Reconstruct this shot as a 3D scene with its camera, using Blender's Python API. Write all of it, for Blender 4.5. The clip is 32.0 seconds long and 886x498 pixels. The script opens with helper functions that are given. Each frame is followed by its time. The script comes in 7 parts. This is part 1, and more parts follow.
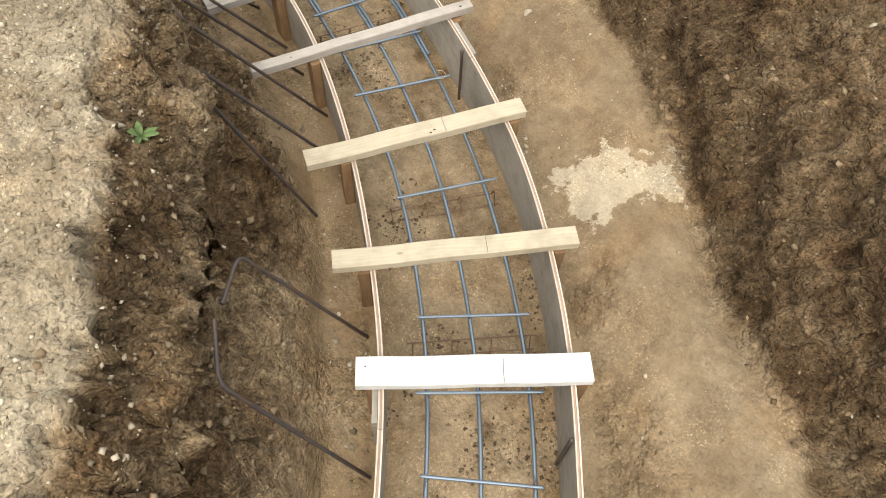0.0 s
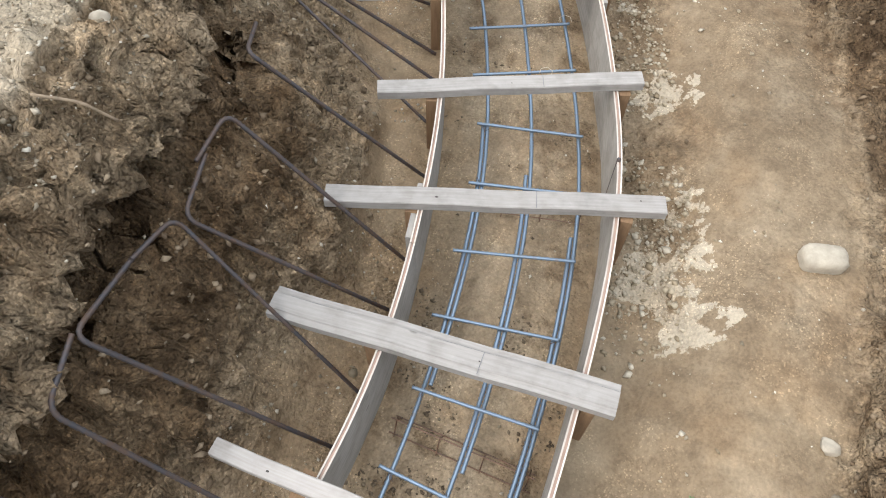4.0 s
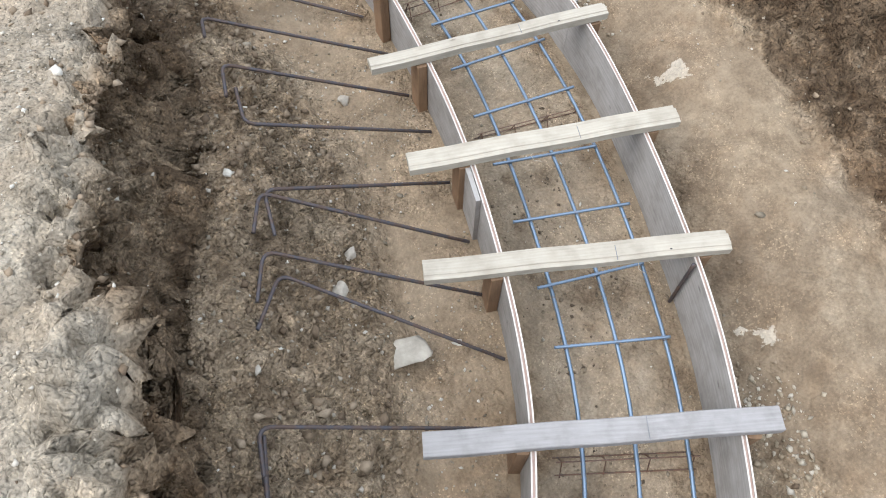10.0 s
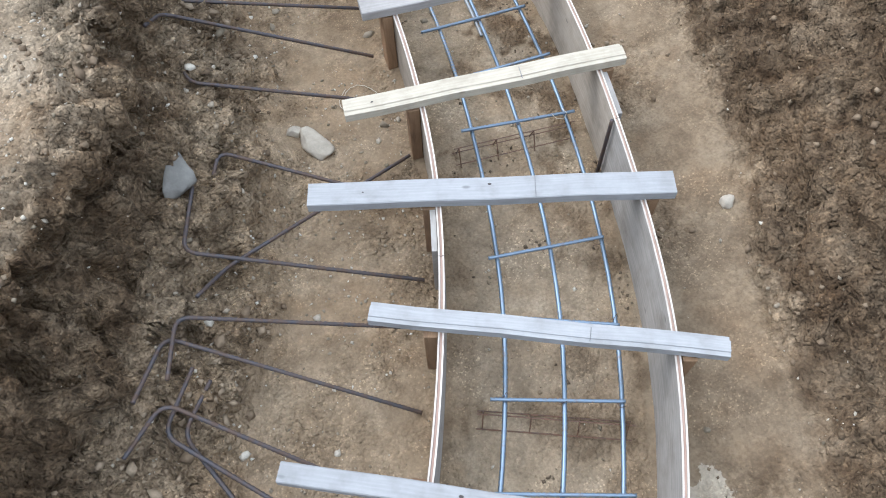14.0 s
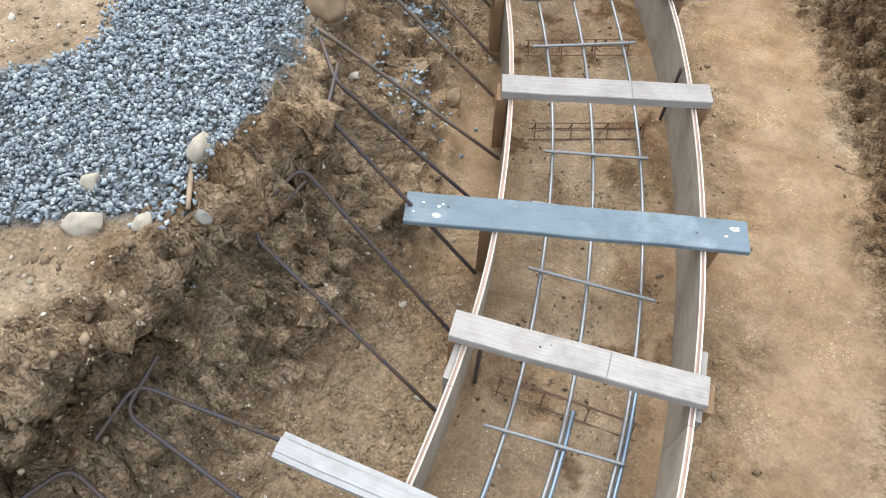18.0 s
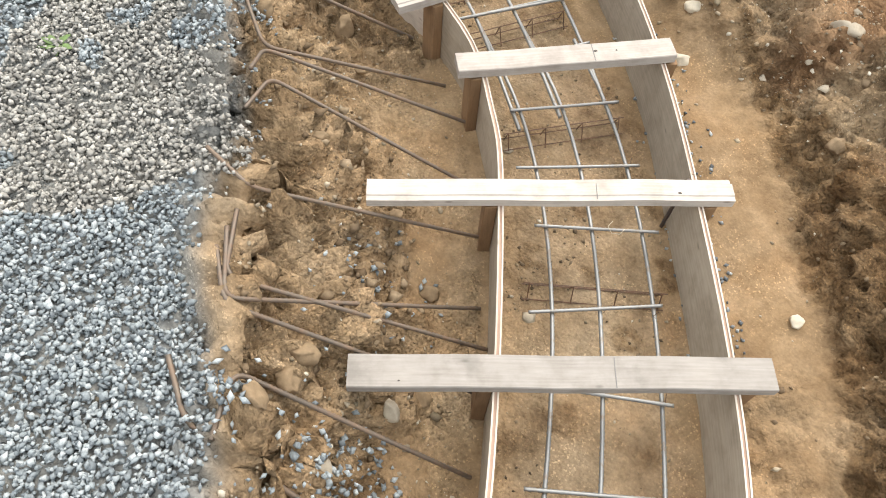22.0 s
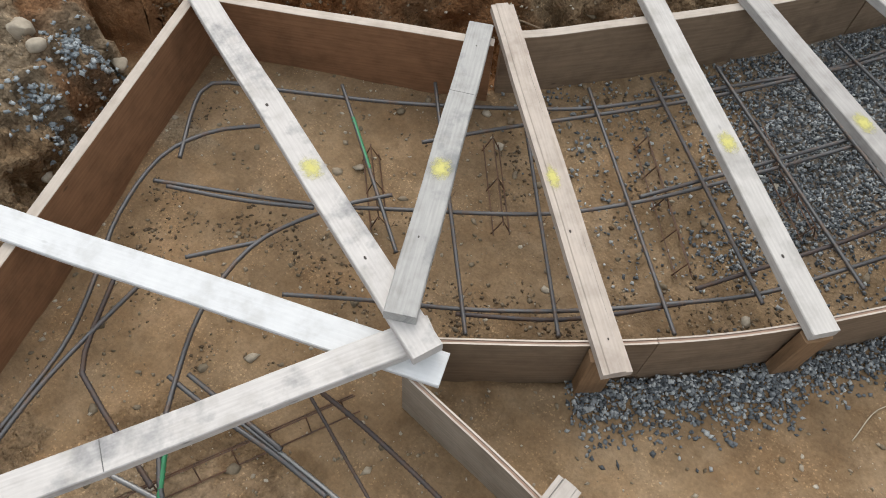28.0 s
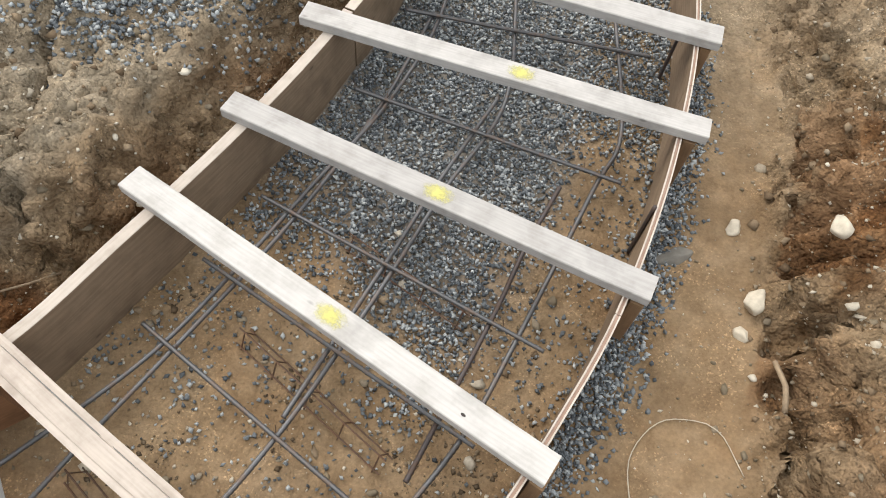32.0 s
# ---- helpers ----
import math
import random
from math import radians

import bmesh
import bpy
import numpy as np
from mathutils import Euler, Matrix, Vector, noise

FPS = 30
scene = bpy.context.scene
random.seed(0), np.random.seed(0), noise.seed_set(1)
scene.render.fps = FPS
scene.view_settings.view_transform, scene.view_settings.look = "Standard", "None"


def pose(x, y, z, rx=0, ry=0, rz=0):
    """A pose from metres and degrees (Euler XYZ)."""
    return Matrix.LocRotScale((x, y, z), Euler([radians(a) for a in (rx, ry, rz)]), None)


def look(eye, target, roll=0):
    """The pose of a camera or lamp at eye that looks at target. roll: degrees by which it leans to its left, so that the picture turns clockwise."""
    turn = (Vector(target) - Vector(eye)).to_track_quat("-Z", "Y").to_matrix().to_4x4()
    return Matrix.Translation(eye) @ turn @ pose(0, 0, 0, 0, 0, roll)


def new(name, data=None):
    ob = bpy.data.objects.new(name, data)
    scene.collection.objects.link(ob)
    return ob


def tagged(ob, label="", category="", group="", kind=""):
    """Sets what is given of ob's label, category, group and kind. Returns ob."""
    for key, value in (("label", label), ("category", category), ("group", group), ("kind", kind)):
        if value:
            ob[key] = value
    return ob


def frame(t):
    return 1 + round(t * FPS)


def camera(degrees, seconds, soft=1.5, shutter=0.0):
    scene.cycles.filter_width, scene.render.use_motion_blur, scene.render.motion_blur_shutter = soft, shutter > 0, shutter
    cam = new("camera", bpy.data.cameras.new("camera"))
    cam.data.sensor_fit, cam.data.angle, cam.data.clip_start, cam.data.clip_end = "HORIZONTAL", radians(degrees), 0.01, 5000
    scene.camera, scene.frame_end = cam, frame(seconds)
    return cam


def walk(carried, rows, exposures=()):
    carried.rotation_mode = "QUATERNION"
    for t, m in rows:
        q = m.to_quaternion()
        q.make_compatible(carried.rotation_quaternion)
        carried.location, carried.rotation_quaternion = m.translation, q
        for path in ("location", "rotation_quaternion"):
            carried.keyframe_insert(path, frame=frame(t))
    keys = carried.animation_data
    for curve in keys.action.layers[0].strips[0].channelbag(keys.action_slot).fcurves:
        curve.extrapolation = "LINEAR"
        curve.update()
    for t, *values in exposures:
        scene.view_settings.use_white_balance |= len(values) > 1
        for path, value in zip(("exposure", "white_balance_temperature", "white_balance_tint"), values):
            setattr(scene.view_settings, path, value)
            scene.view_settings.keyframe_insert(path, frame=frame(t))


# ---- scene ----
cam = camera(63.1, 32.0, 1.0)
PATH = [
    (0, (-5.388, -0.432, 2.499), (-4.564, -1.022, 0.775), 4.2),
    (0.5, (-4.797, -0.933, 2.548), (-3.897, -1.362, 0.814), 3.3),
    (1, (-4.355, -1.248, 2.536), (-3.368, -1.447, 0.808), 4.5),
    (1.5, (-4.138, -1.462, 2.503), (-3.135, -1.428, 0.772), 2.6),
    (2, (-4.012, -1.560, 2.407), (-3.005, -1.410, 0.686), 2.9),
    (2.5, (-3.872, -1.672, 2.310), (-2.874, -1.423, 0.596), 1.3),
    (3, (-3.718, -1.693, 2.279), (-2.740, -1.442, 0.553), 0.7),
    (3.5, (-3.594, -1.688, 2.225), (-2.596, -1.435, 0.510), 0.9),
    (5.5, (-3.623, -1.642, 2.434), (-2.647, -1.404, 0.704), 0.8),
    (6, (-3.651, -1.624, 2.439), (-2.679, -1.389, 0.707), 1.0),
    (6.5, (-3.609, -1.589, 2.446), (-2.637, -1.359, 0.713), 1.1),
    (7, (-3.440, -1.536, 2.453), (-2.474, -1.303, 0.717), 0.7),
    (7.5, (-3.129, -1.437, 2.472), (-2.175, -1.211, 0.728), 0.7),
    (8, (-2.713, -1.340, 2.504), (-1.802, -1.100, 0.740), -0.5),
    (8.5, (-2.333, -1.197, 2.524), (-1.439, -0.966, 0.750), 0.4),
    (9, (-2.035, -1.071, 2.463), (-1.112, -0.838, 0.704), 2.1),
    (9.5, (-1.759, -0.979, 2.447), (-0.848, -0.664, 0.694), 1.7),
    (10, (-1.504, -0.898, 2.432), (-0.616, -0.524, 0.680), 1.2),
    (10.5, (-1.252, -0.816, 2.402), (-0.361, -0.432, 0.653), 1.2),
    (11, (-0.981, -0.710, 2.391), (-0.112, -0.283, 0.640), 0.9),
    (11.5, (-0.694, -0.573, 2.375), (0.143, -0.088, 0.624), 1.2),
    (12, (-0.358, -0.443, 2.355), (0.422, 0.119, 0.601), -0.4),
    (12.5, (-0.037, -0.262, 2.287), (0.681, 0.387, 0.537), -0.7),
    (13, (0.308, -0.041, 2.230), (0.905, 0.710, 0.475), -1.4),
    (13.5, (0.645, 0.175, 2.211), (1.115, 1.012, 0.456), -2.7),
    (15.5, (1.525, 1.244, 2.210), (1.486, 2.291, 0.507), 0.1),
    (16, (1.667, 1.577, 2.211), (1.536, 2.628, 0.515), 1.0),
    (16.5, (1.783, 1.947, 2.227), (1.543, 2.975, 0.528), 1.0),
    (17, (1.842, 2.344, 2.228), (1.502, 3.332, 0.523), 1.4),
    (17.5, (1.822, 2.747, 2.219), (1.407, 3.690, 0.504), 2.8),
    (18, (1.823, 3.145, 2.224), (1.282, 4.045, 0.522), 1.8),
    (18.5, (1.733, 3.558, 2.233), (1.124, 4.414, 0.531), 1.7),
    (19, (1.590, 3.981, 2.237), (0.912, 4.783, 0.535), 1.5),
    (19.5, (1.329, 4.402, 2.268), (0.638, 5.130, 0.538), 3.5),
    (20, (1.104, 4.820, 2.278), (0.347, 5.456, 0.540), 2.5),
    (20.5, (0.835, 5.132, 2.219), (0.034, 5.776, 0.503), 5.3),
    (21, (0.560, 5.482, 2.178), (-0.283, 6.105, 0.475), 4.2),
    (21.5, (0.199, 5.805, 2.146), (-0.647, 6.405, 0.436), 5.6),
    (22, (-0.158, 6.140, 2.143), (-1.063, 6.601, 0.421), 4.5),
    (22.5, (-0.535, 6.445, 2.141), (-1.445, 6.863, 0.409), 3.2),
    (23, (-0.907, 6.681, 2.118), (-1.835, 7.097, 0.396), 3.1),
    (23.5, (-1.313, 6.901, 2.111), (-2.251, 7.282, 0.386), 3.3),
    (24, (-1.765, 7.086, 2.134), (-2.668, 7.471, 0.391), 4.2),
    (24.5, (-2.175, 7.246, 2.139), (-3.059, 7.636, 0.387), 5.6),
    (25, (-2.475, 7.373, 2.121), (-3.369, 7.758, 0.374), 5.8),
    (25.5, (-2.760, 7.465, 2.113), (-3.640, 7.878, 0.365), 6.3),
    (27.5, (-2.863, 7.466, 2.110), (-3.561, 8.221, 0.395), 5.4),
    (28, (-2.839, 7.450, 2.104), (-3.434, 8.296, 0.392), 5.2),
    (28.5, (-2.839, 7.447, 2.109), (-3.295, 8.366, 0.392), 5.8),
    (29, (-2.824, 7.452, 2.100), (-3.163, 8.424, 0.385), 5.8),
    (29.5, (-2.800, 7.463, 2.088), (-3.017, 8.469, 0.374), 5.4),
    (30, (-2.789, 7.487, 2.084), (-2.872, 8.512, 0.369), 5.4),
    (30.5, (-2.797, 7.546, 2.067), (-2.760, 8.578, 0.355), 5.7),
    (31, (-2.818, 7.691, 2.062), (-2.727, 8.717, 0.348), 5.8),
    (31.5, (-2.848, 7.995, 2.057), (-2.702, 9.005, 0.337), 6.3),
    (32, (-2.891, 8.436, 2.060), (-2.710, 9.439, 0.339), 7.6),
]
walk(cam, [(t, look(eye, target, roll)) for t, eye, target, roll in PATH],
     [(0, 1.25, 7300, 8), (3.0, 1.33, 6500, 9), (6, 1.35, 5900, 9), (9, 1.4, 5800, 10), (13, 1.37, 5500, 9), (17, 1.34, 6000, 9), (20, 1.5, 6400, 9), (23, 1.4, 7100, 10), (25, 1.15, 7000, 10), (28, 0.5, 6600, 10), (30, 0.6, 7100, 10), (32, 0.95, 6800, 10)])

# ---- light ----
SUN_HEIGHT, SUN_TURN = 48.0, -42.0
world = bpy.data.worlds.new("sky")
scene.world = world
world.use_nodes = True
sky = world.node_tree.nodes.new("ShaderNodeTexSky")
sky.sky_type, sky.sun_disc = "NISHITA", False
sky.sun_elevation, sky.sun_rotation = radians(SUN_HEIGHT), radians(SUN_TURN)
sky.air_density, sky.dust_density, sky.ozone_density = 1.0, 4.0, 1.0
back_node = world.node_tree.nodes["Background"]
nodes, links = world.node_tree.nodes, world.node_tree.links
veil = nodes.new("ShaderNodeMixRGB")  # cloud over most of the sky
veil.inputs[0].default_value = 0.8
cloud = nodes.new("ShaderNodeValToRGB")  # an overcast sky is three times as bright overhead as at the horizon
cloud.color_ramp.elements[0].position, cloud.color_ramp.elements[0].color = 0.0, (0.26, 0.28, 0.31, 1)
cloud.color_ramp.elements[1].position, cloud.color_ramp.elements[1].color = 1.0, (0.93, 0.97, 1.0, 1)
height = nodes.new("ShaderNodeSeparateXYZ")
links.new(nodes.new("ShaderNodeTexCoord").outputs["Generated"], height.inputs[0])
links.new(height.outputs[2], cloud.inputs[0])
bright = nodes.new("ShaderNodeMixRGB")
bright.blend_type = "MULTIPLY"
bright.inputs[0].default_value, bright.inputs[2].default_value = 1.0, (9.5, 9.5, 9.5, 1)
links.new(cloud.outputs[0], bright.inputs[1])
links.new(sky.outputs[0], veil.inputs[1])
links.new(bright.outputs[0], veil.inputs[2])
links.new(veil.outputs[0], back_node.inputs[0])
back_node.inputs[1].default_value = 0.128
lamp = bpy.data.lights.new("sun", "SUN")
lamp.energy, lamp.angle, lamp.color = 0.95, radians(45), (1.0, 0.96, 0.9)
sun = new("sun", lamp)
a, b = radians(SUN_HEIGHT), radians(SUN_TURN)
sun.matrix_world = look((0, 0, 20), (-20 * math.cos(a) * math.sin(b), -20 * math.cos(a) * math.cos(b), 20 - 20 * math.sin(a)))


# ---- materials ----
def material(name, rough=0.8, metal=0.0):
    m = bpy.data.materials.new(name)
    m.use_nodes = True
    bsdf = m.node_tree.nodes["Principled BSDF"]
    bsdf.inputs["Roughness"].default_value, bsdf.inputs["Metallic"].default_value = rough, metal
    return m, m.node_tree, bsdf


def add(tree, kind, **values):
    node = tree.nodes.new(kind)
    for key, value in values.items():
        if key.startswith("in_"):
            node.inputs[key[3:].replace("_", " ")].default_value = value
    return node


def noise_node(tree, vector, scale, detail=4.0, rough=0.55):
    n = tree.nodes.new("ShaderNodeTexNoise")
    n.inputs["Scale"].default_value, n.inputs["Detail"].default_value, n.inputs["Roughness"].default_value = scale, detail, rough
    if vector is not None:
        tree.links.new(vector, n.inputs["Vector"])
    return n


def ramp(tree, value, stops):
    r = tree.nodes.new("ShaderNodeValToRGB")
    r.color_ramp.elements[0].position, r.color_ramp.elements[0].color = stops[0][0], (*stops[0][1], 1)
    r.color_ramp.elements[1].position, r.color_ramp.elements[1].color = stops[-1][0], (*stops[-1][1], 1)
    for p, c in stops[1:-1]:
        e = r.color_ramp.elements.new(p)
        e.color = (*c, 1)
    tree.links.new(value, r.inputs[0])
    return r.outputs[0]


def mix(tree, fac, a, b, how="MIX"):
    n = tree.nodes.new("ShaderNodeMixRGB")
    n.blend_type = how
    for slot, v in ((0, fac), (1, a), (2, b)):
        if hasattr(v, "is_output"):
            tree.links.new(v, n.inputs[slot])
        elif isinstance(v, tuple):
            n.inputs[slot].default_value = (*v, 1)
        else:
            n.inputs[slot].default_value = v
    return n.outputs[0]


def bump(tree, bsdf, height, strength, distance, before=None):
    n = tree.nodes.new("ShaderNodeBump")
    n.inputs["Strength"].default_value, n.inputs["Distance"].default_value = strength, distance
    tree.links.new(height, n.inputs["Height"])
    if before is not None:
        tree.links.new(before, n.inputs["Normal"])
    tree.links.new(n.outputs[0], bsdf.inputs["Normal"])
    return n.outputs[0]


def times(tree, value, k):
    n = tree.nodes.new("ShaderNodeMath")
    n.operation, n.use_clamp = "MULTIPLY", True
    tree.links.new(value, n.inputs[0])
    n.inputs[1].default_value = k
    return n.outputs[0]


def grains(tree, at, scale, uneven):
    """Cells as big as crumbs: a grey of their own each, and a rounded height."""
    shake = noise_node(tree, at, scale * 0.8, 2)
    moved = mix(tree, uneven / scale, at, shake.outputs["Color"], "ADD")
    cells = tree.nodes.new("ShaderNodeTexVoronoi")
    cells.inputs["Scale"].default_value = scale
    tree.links.new(moved, cells.inputs["Vector"])
    grey = tree.nodes.new("ShaderNodeSeparateColor")
    tree.links.new(cells.outputs["Color"], grey.inputs[0])
    height = ramp(tree, cells.outputs["Distance"], [(0.0, (1, 1, 1)), (0.35, (0.8, 0.8, 0.8)), (0.75, (0, 0, 0))])
    return grey.outputs[0], height


def soil_material():
    m, tree, bsdf = material("soil", 0.95)
    bsdf.inputs["Specular IOR Level"].default_value = 0.12
    at = tree.nodes.new("ShaderNodeTexCoord").outputs["Object"]
    zone = tree.nodes.new("ShaderNodeVertexColor")
    zone.layer_name = "zone"
    part_of = tree.nodes.new("ShaderNodeSeparateColor")
    tree.links.new(zone.outputs[0], part_of.inputs[0])
    crumb, sandy, ochre = part_of.outputs[0], part_of.outputs[1], part_of.outputs[2]
    big, mid, fine = noise_node(tree, at, 1.9, 5), noise_node(tree, at, 6, 5, 0.6), noise_node(tree, at, 95, 3, 0.6)
    trodden = ramp(tree, mid.outputs[0], [(0.30, (0.212, 0.161, 0.106)), (0.52, (0.240, 0.186, 0.125)), (0.72, (0.274, 0.218, 0.150))])
    bank = ramp(tree, mid.outputs[0], [(0.30, (0.195, 0.138, 0.086)), (0.52, (0.275, 0.206, 0.135)), (0.74, (0.355, 0.280, 0.194))])
    dry = ramp(tree, mid.outputs[0], [(0.28, (0.212, 0.176, 0.128)), (0.52, (0.288, 0.245, 0.184)), (0.75, (0.36, 0.315, 0.246))])
    warm = ramp(tree, mid.outputs[0], [(0.28, (0.20, 0.132, 0.074)), (0.5, (0.255, 0.176, 0.104)), (0.75, (0.315, 0.228, 0.145))])
    c = mix(tree, ochre, trodden, warm)
    c = mix(tree, crumb, c, bank)
    c = mix(tree, sandy, c, dry)
    # dark soil colours: real damp, and shade of the steep bank painted in
    wet_shade = ramp(tree, mid.outputs[0], [(0.30, (0.058, 0.036, 0.020)), (0.52, (0.105, 0.072, 0.044)), (0.74, (0.170, 0.126, 0.083))])
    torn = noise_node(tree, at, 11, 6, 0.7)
    damp_shade = mix(tree, ramp(tree, crumb, [(0.05, (0.22, 0.22, 0.22)), (0.35, (0.85, 0.85, 0.85))]), zone.outputs[1], ramp(tree, torn.outputs[0], [(0.38, (0, 0, 0)), (0.62, (1, 1, 1))]), "OVERLAY")
    rusty_wet_shade = ramp(tree, mid.outputs[0], [(0.30, (0.065, 0.036, 0.016)), (0.52, (0.120, 0.073, 0.036)), (0.74, (0.200, 0.133, 0.075))])
    c = mix(tree, damp_shade, c, mix(tree, ochre, wet_shade, rusty_wet_shade))
    bed = tree.nodes.new("ShaderNodeVertexColor")
    bed.layer_name = "bed"
    bed_of = tree.nodes.new("ShaderNodeSeparateColor")
    tree.links.new(bed.outputs[0], bed_of.inputs[0])
    c = mix(tree, bed_of.outputs[0], c, (0.17, 0.19, 0.20))
    ragged_edge = noise_node(tree, at, 16, 7, 0.68)
    smeared = mix(tree, 0.55, bed_of.outputs[1], ragged_edge.outputs[0])
    c = mix(tree, times(tree, ramp(tree, smeared, [(0.535, (0, 0, 0)), (0.555, (1, 1, 1))]), 0.72), c, (0.43, 0.375, 0.29))
    c = mix(tree, bed_of.outputs[2], c, ramp(tree, mid.outputs[0], [(0.30, (0.10, 0.038, 0.014)), (0.52, (0.19, 0.085, 0.034)), (0.74, (0.27, 0.14, 0.065))]))
    patches = ramp(tree, big.outputs[0], [(0.34, (0.86, 0.85, 0.84)), (0.50, (1.0, 0.99, 0.98)), (0.64, (1.08, 1.08, 1.07))])
    c = mix(tree, 1.0, c, patches, "MULTIPLY")
    rust = noise_node(tree, at, 3.1, 4, 0.6)
    c = mix(tree, times(tree, ramp(tree, rust.outputs[0], [(0.50, (0, 0, 0)), (0.66, (1, 1, 1))]), 0.35), c, mix(tree, 1.0, c, (1.08, 0.94, 0.80), "MULTIPLY"))
    loose = mix(tree, times(tree, zone.outputs[1], 0.5), mix(tree, 1.0, times(tree, crumb, 0.8), times(tree, sandy, 0.4), "LIGHTEN"), (0.55, 0.55, 0.55))
    small, small_top = grains(tree, at, 85, 0.5)
    large, large_top = grains(tree, at, 34, 0.6)
    c = mix(tree, 1.0, c, mix(tree, loose, (1.0, 1.0, 1.0), ramp(tree, small, [(0.0, (0.72, 0.71, 0.69)), (0.5, (0.98, 0.98, 0.98)), (0.88, (1.08, 1.08, 1.07)), (1.0, (1.6, 1.57, 1.5))])), "MULTIPLY")
    c = mix(tree, 1.0, c, mix(tree, loose, (1.0, 1.0, 1.0), ramp(tree, large, [(0.0, (0.68, 0.67, 0.65)), (0.6, (1.0, 1.0, 1.0)), (1.0, (1.30, 1.29, 1.26))])), "MULTIPLY")
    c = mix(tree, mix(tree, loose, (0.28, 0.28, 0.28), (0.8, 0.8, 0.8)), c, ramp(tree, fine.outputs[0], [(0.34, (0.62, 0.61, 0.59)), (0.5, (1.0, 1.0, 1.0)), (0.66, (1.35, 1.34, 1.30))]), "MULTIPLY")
    grit, grit_top = grains(tree, at, 210, 0.5)
    strewn_grit = ramp(tree, noise_node(tree, at, 4.5, 5, 0.65).outputs[0], [(0.46, (0.08, 0.08, 0.08)), (0.62, (0.9, 0.9, 0.9))])
    c = mix(tree, strewn_grit, c, ramp(tree, grit, [(0.0, (0.80, 0.79, 0.77)), (0.15, (0.97, 0.97, 0.97)), (0.86, (1.03, 1.03, 1.03)), (0.93, (1.5, 1.49, 1.45)), (1.0, (1.9, 1.88, 1.82))]), "MULTIPLY")
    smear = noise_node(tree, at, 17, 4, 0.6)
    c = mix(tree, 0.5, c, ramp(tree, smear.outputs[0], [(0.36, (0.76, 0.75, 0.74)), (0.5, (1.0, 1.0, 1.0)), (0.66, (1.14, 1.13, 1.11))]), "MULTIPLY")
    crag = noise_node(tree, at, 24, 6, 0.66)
    # hollows of the crag relief get crevice shade in the colour
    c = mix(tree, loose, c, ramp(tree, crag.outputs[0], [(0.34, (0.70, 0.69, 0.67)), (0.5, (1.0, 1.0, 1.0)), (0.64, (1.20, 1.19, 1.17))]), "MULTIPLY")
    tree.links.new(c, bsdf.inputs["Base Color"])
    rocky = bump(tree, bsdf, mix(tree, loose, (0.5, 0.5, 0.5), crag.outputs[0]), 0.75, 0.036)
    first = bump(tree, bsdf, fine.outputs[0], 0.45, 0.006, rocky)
    second = bump(tree, bsdf, mix(tree, loose, (0.0, 0.0, 0.0), small_top), 0.9, 0.012, first)
    third = bump(tree, bsdf, mix(tree, loose, (0.0, 0.0, 0.0), large_top), 0.7, 0.024, second)
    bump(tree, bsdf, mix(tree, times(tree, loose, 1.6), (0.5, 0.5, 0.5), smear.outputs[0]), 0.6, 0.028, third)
    return m


def stone_material(name, dark, light, tint, scale=40):
    m, tree, bsdf = material(name, 0.85)
    bsdf.inputs["Specular IOR Level"].default_value = 0.2
    at = tree.nodes.new("ShaderNodeTexCoord").outputs["Object"]
    isle = tree.nodes.new("ShaderNodeNewGeometry").outputs["Random Per Island"]
    c = ramp(tree, isle, [(0.0, dark), (0.55, tint), (1.0, light)])
    n = noise_node(tree, at, scale, 5, 0.7)
    c = mix(tree, 0.75, c, ramp(tree, n.outputs[0], [(0.3, (0.6, 0.6, 0.6)), (0.7, (1.25, 1.25, 1.25))]), "MULTIPLY")
    tree.links.new(c, bsdf.inputs["Base Color"])
    bump(tree, bsdf, n.outputs[0], 0.5, 0.006)
    return m


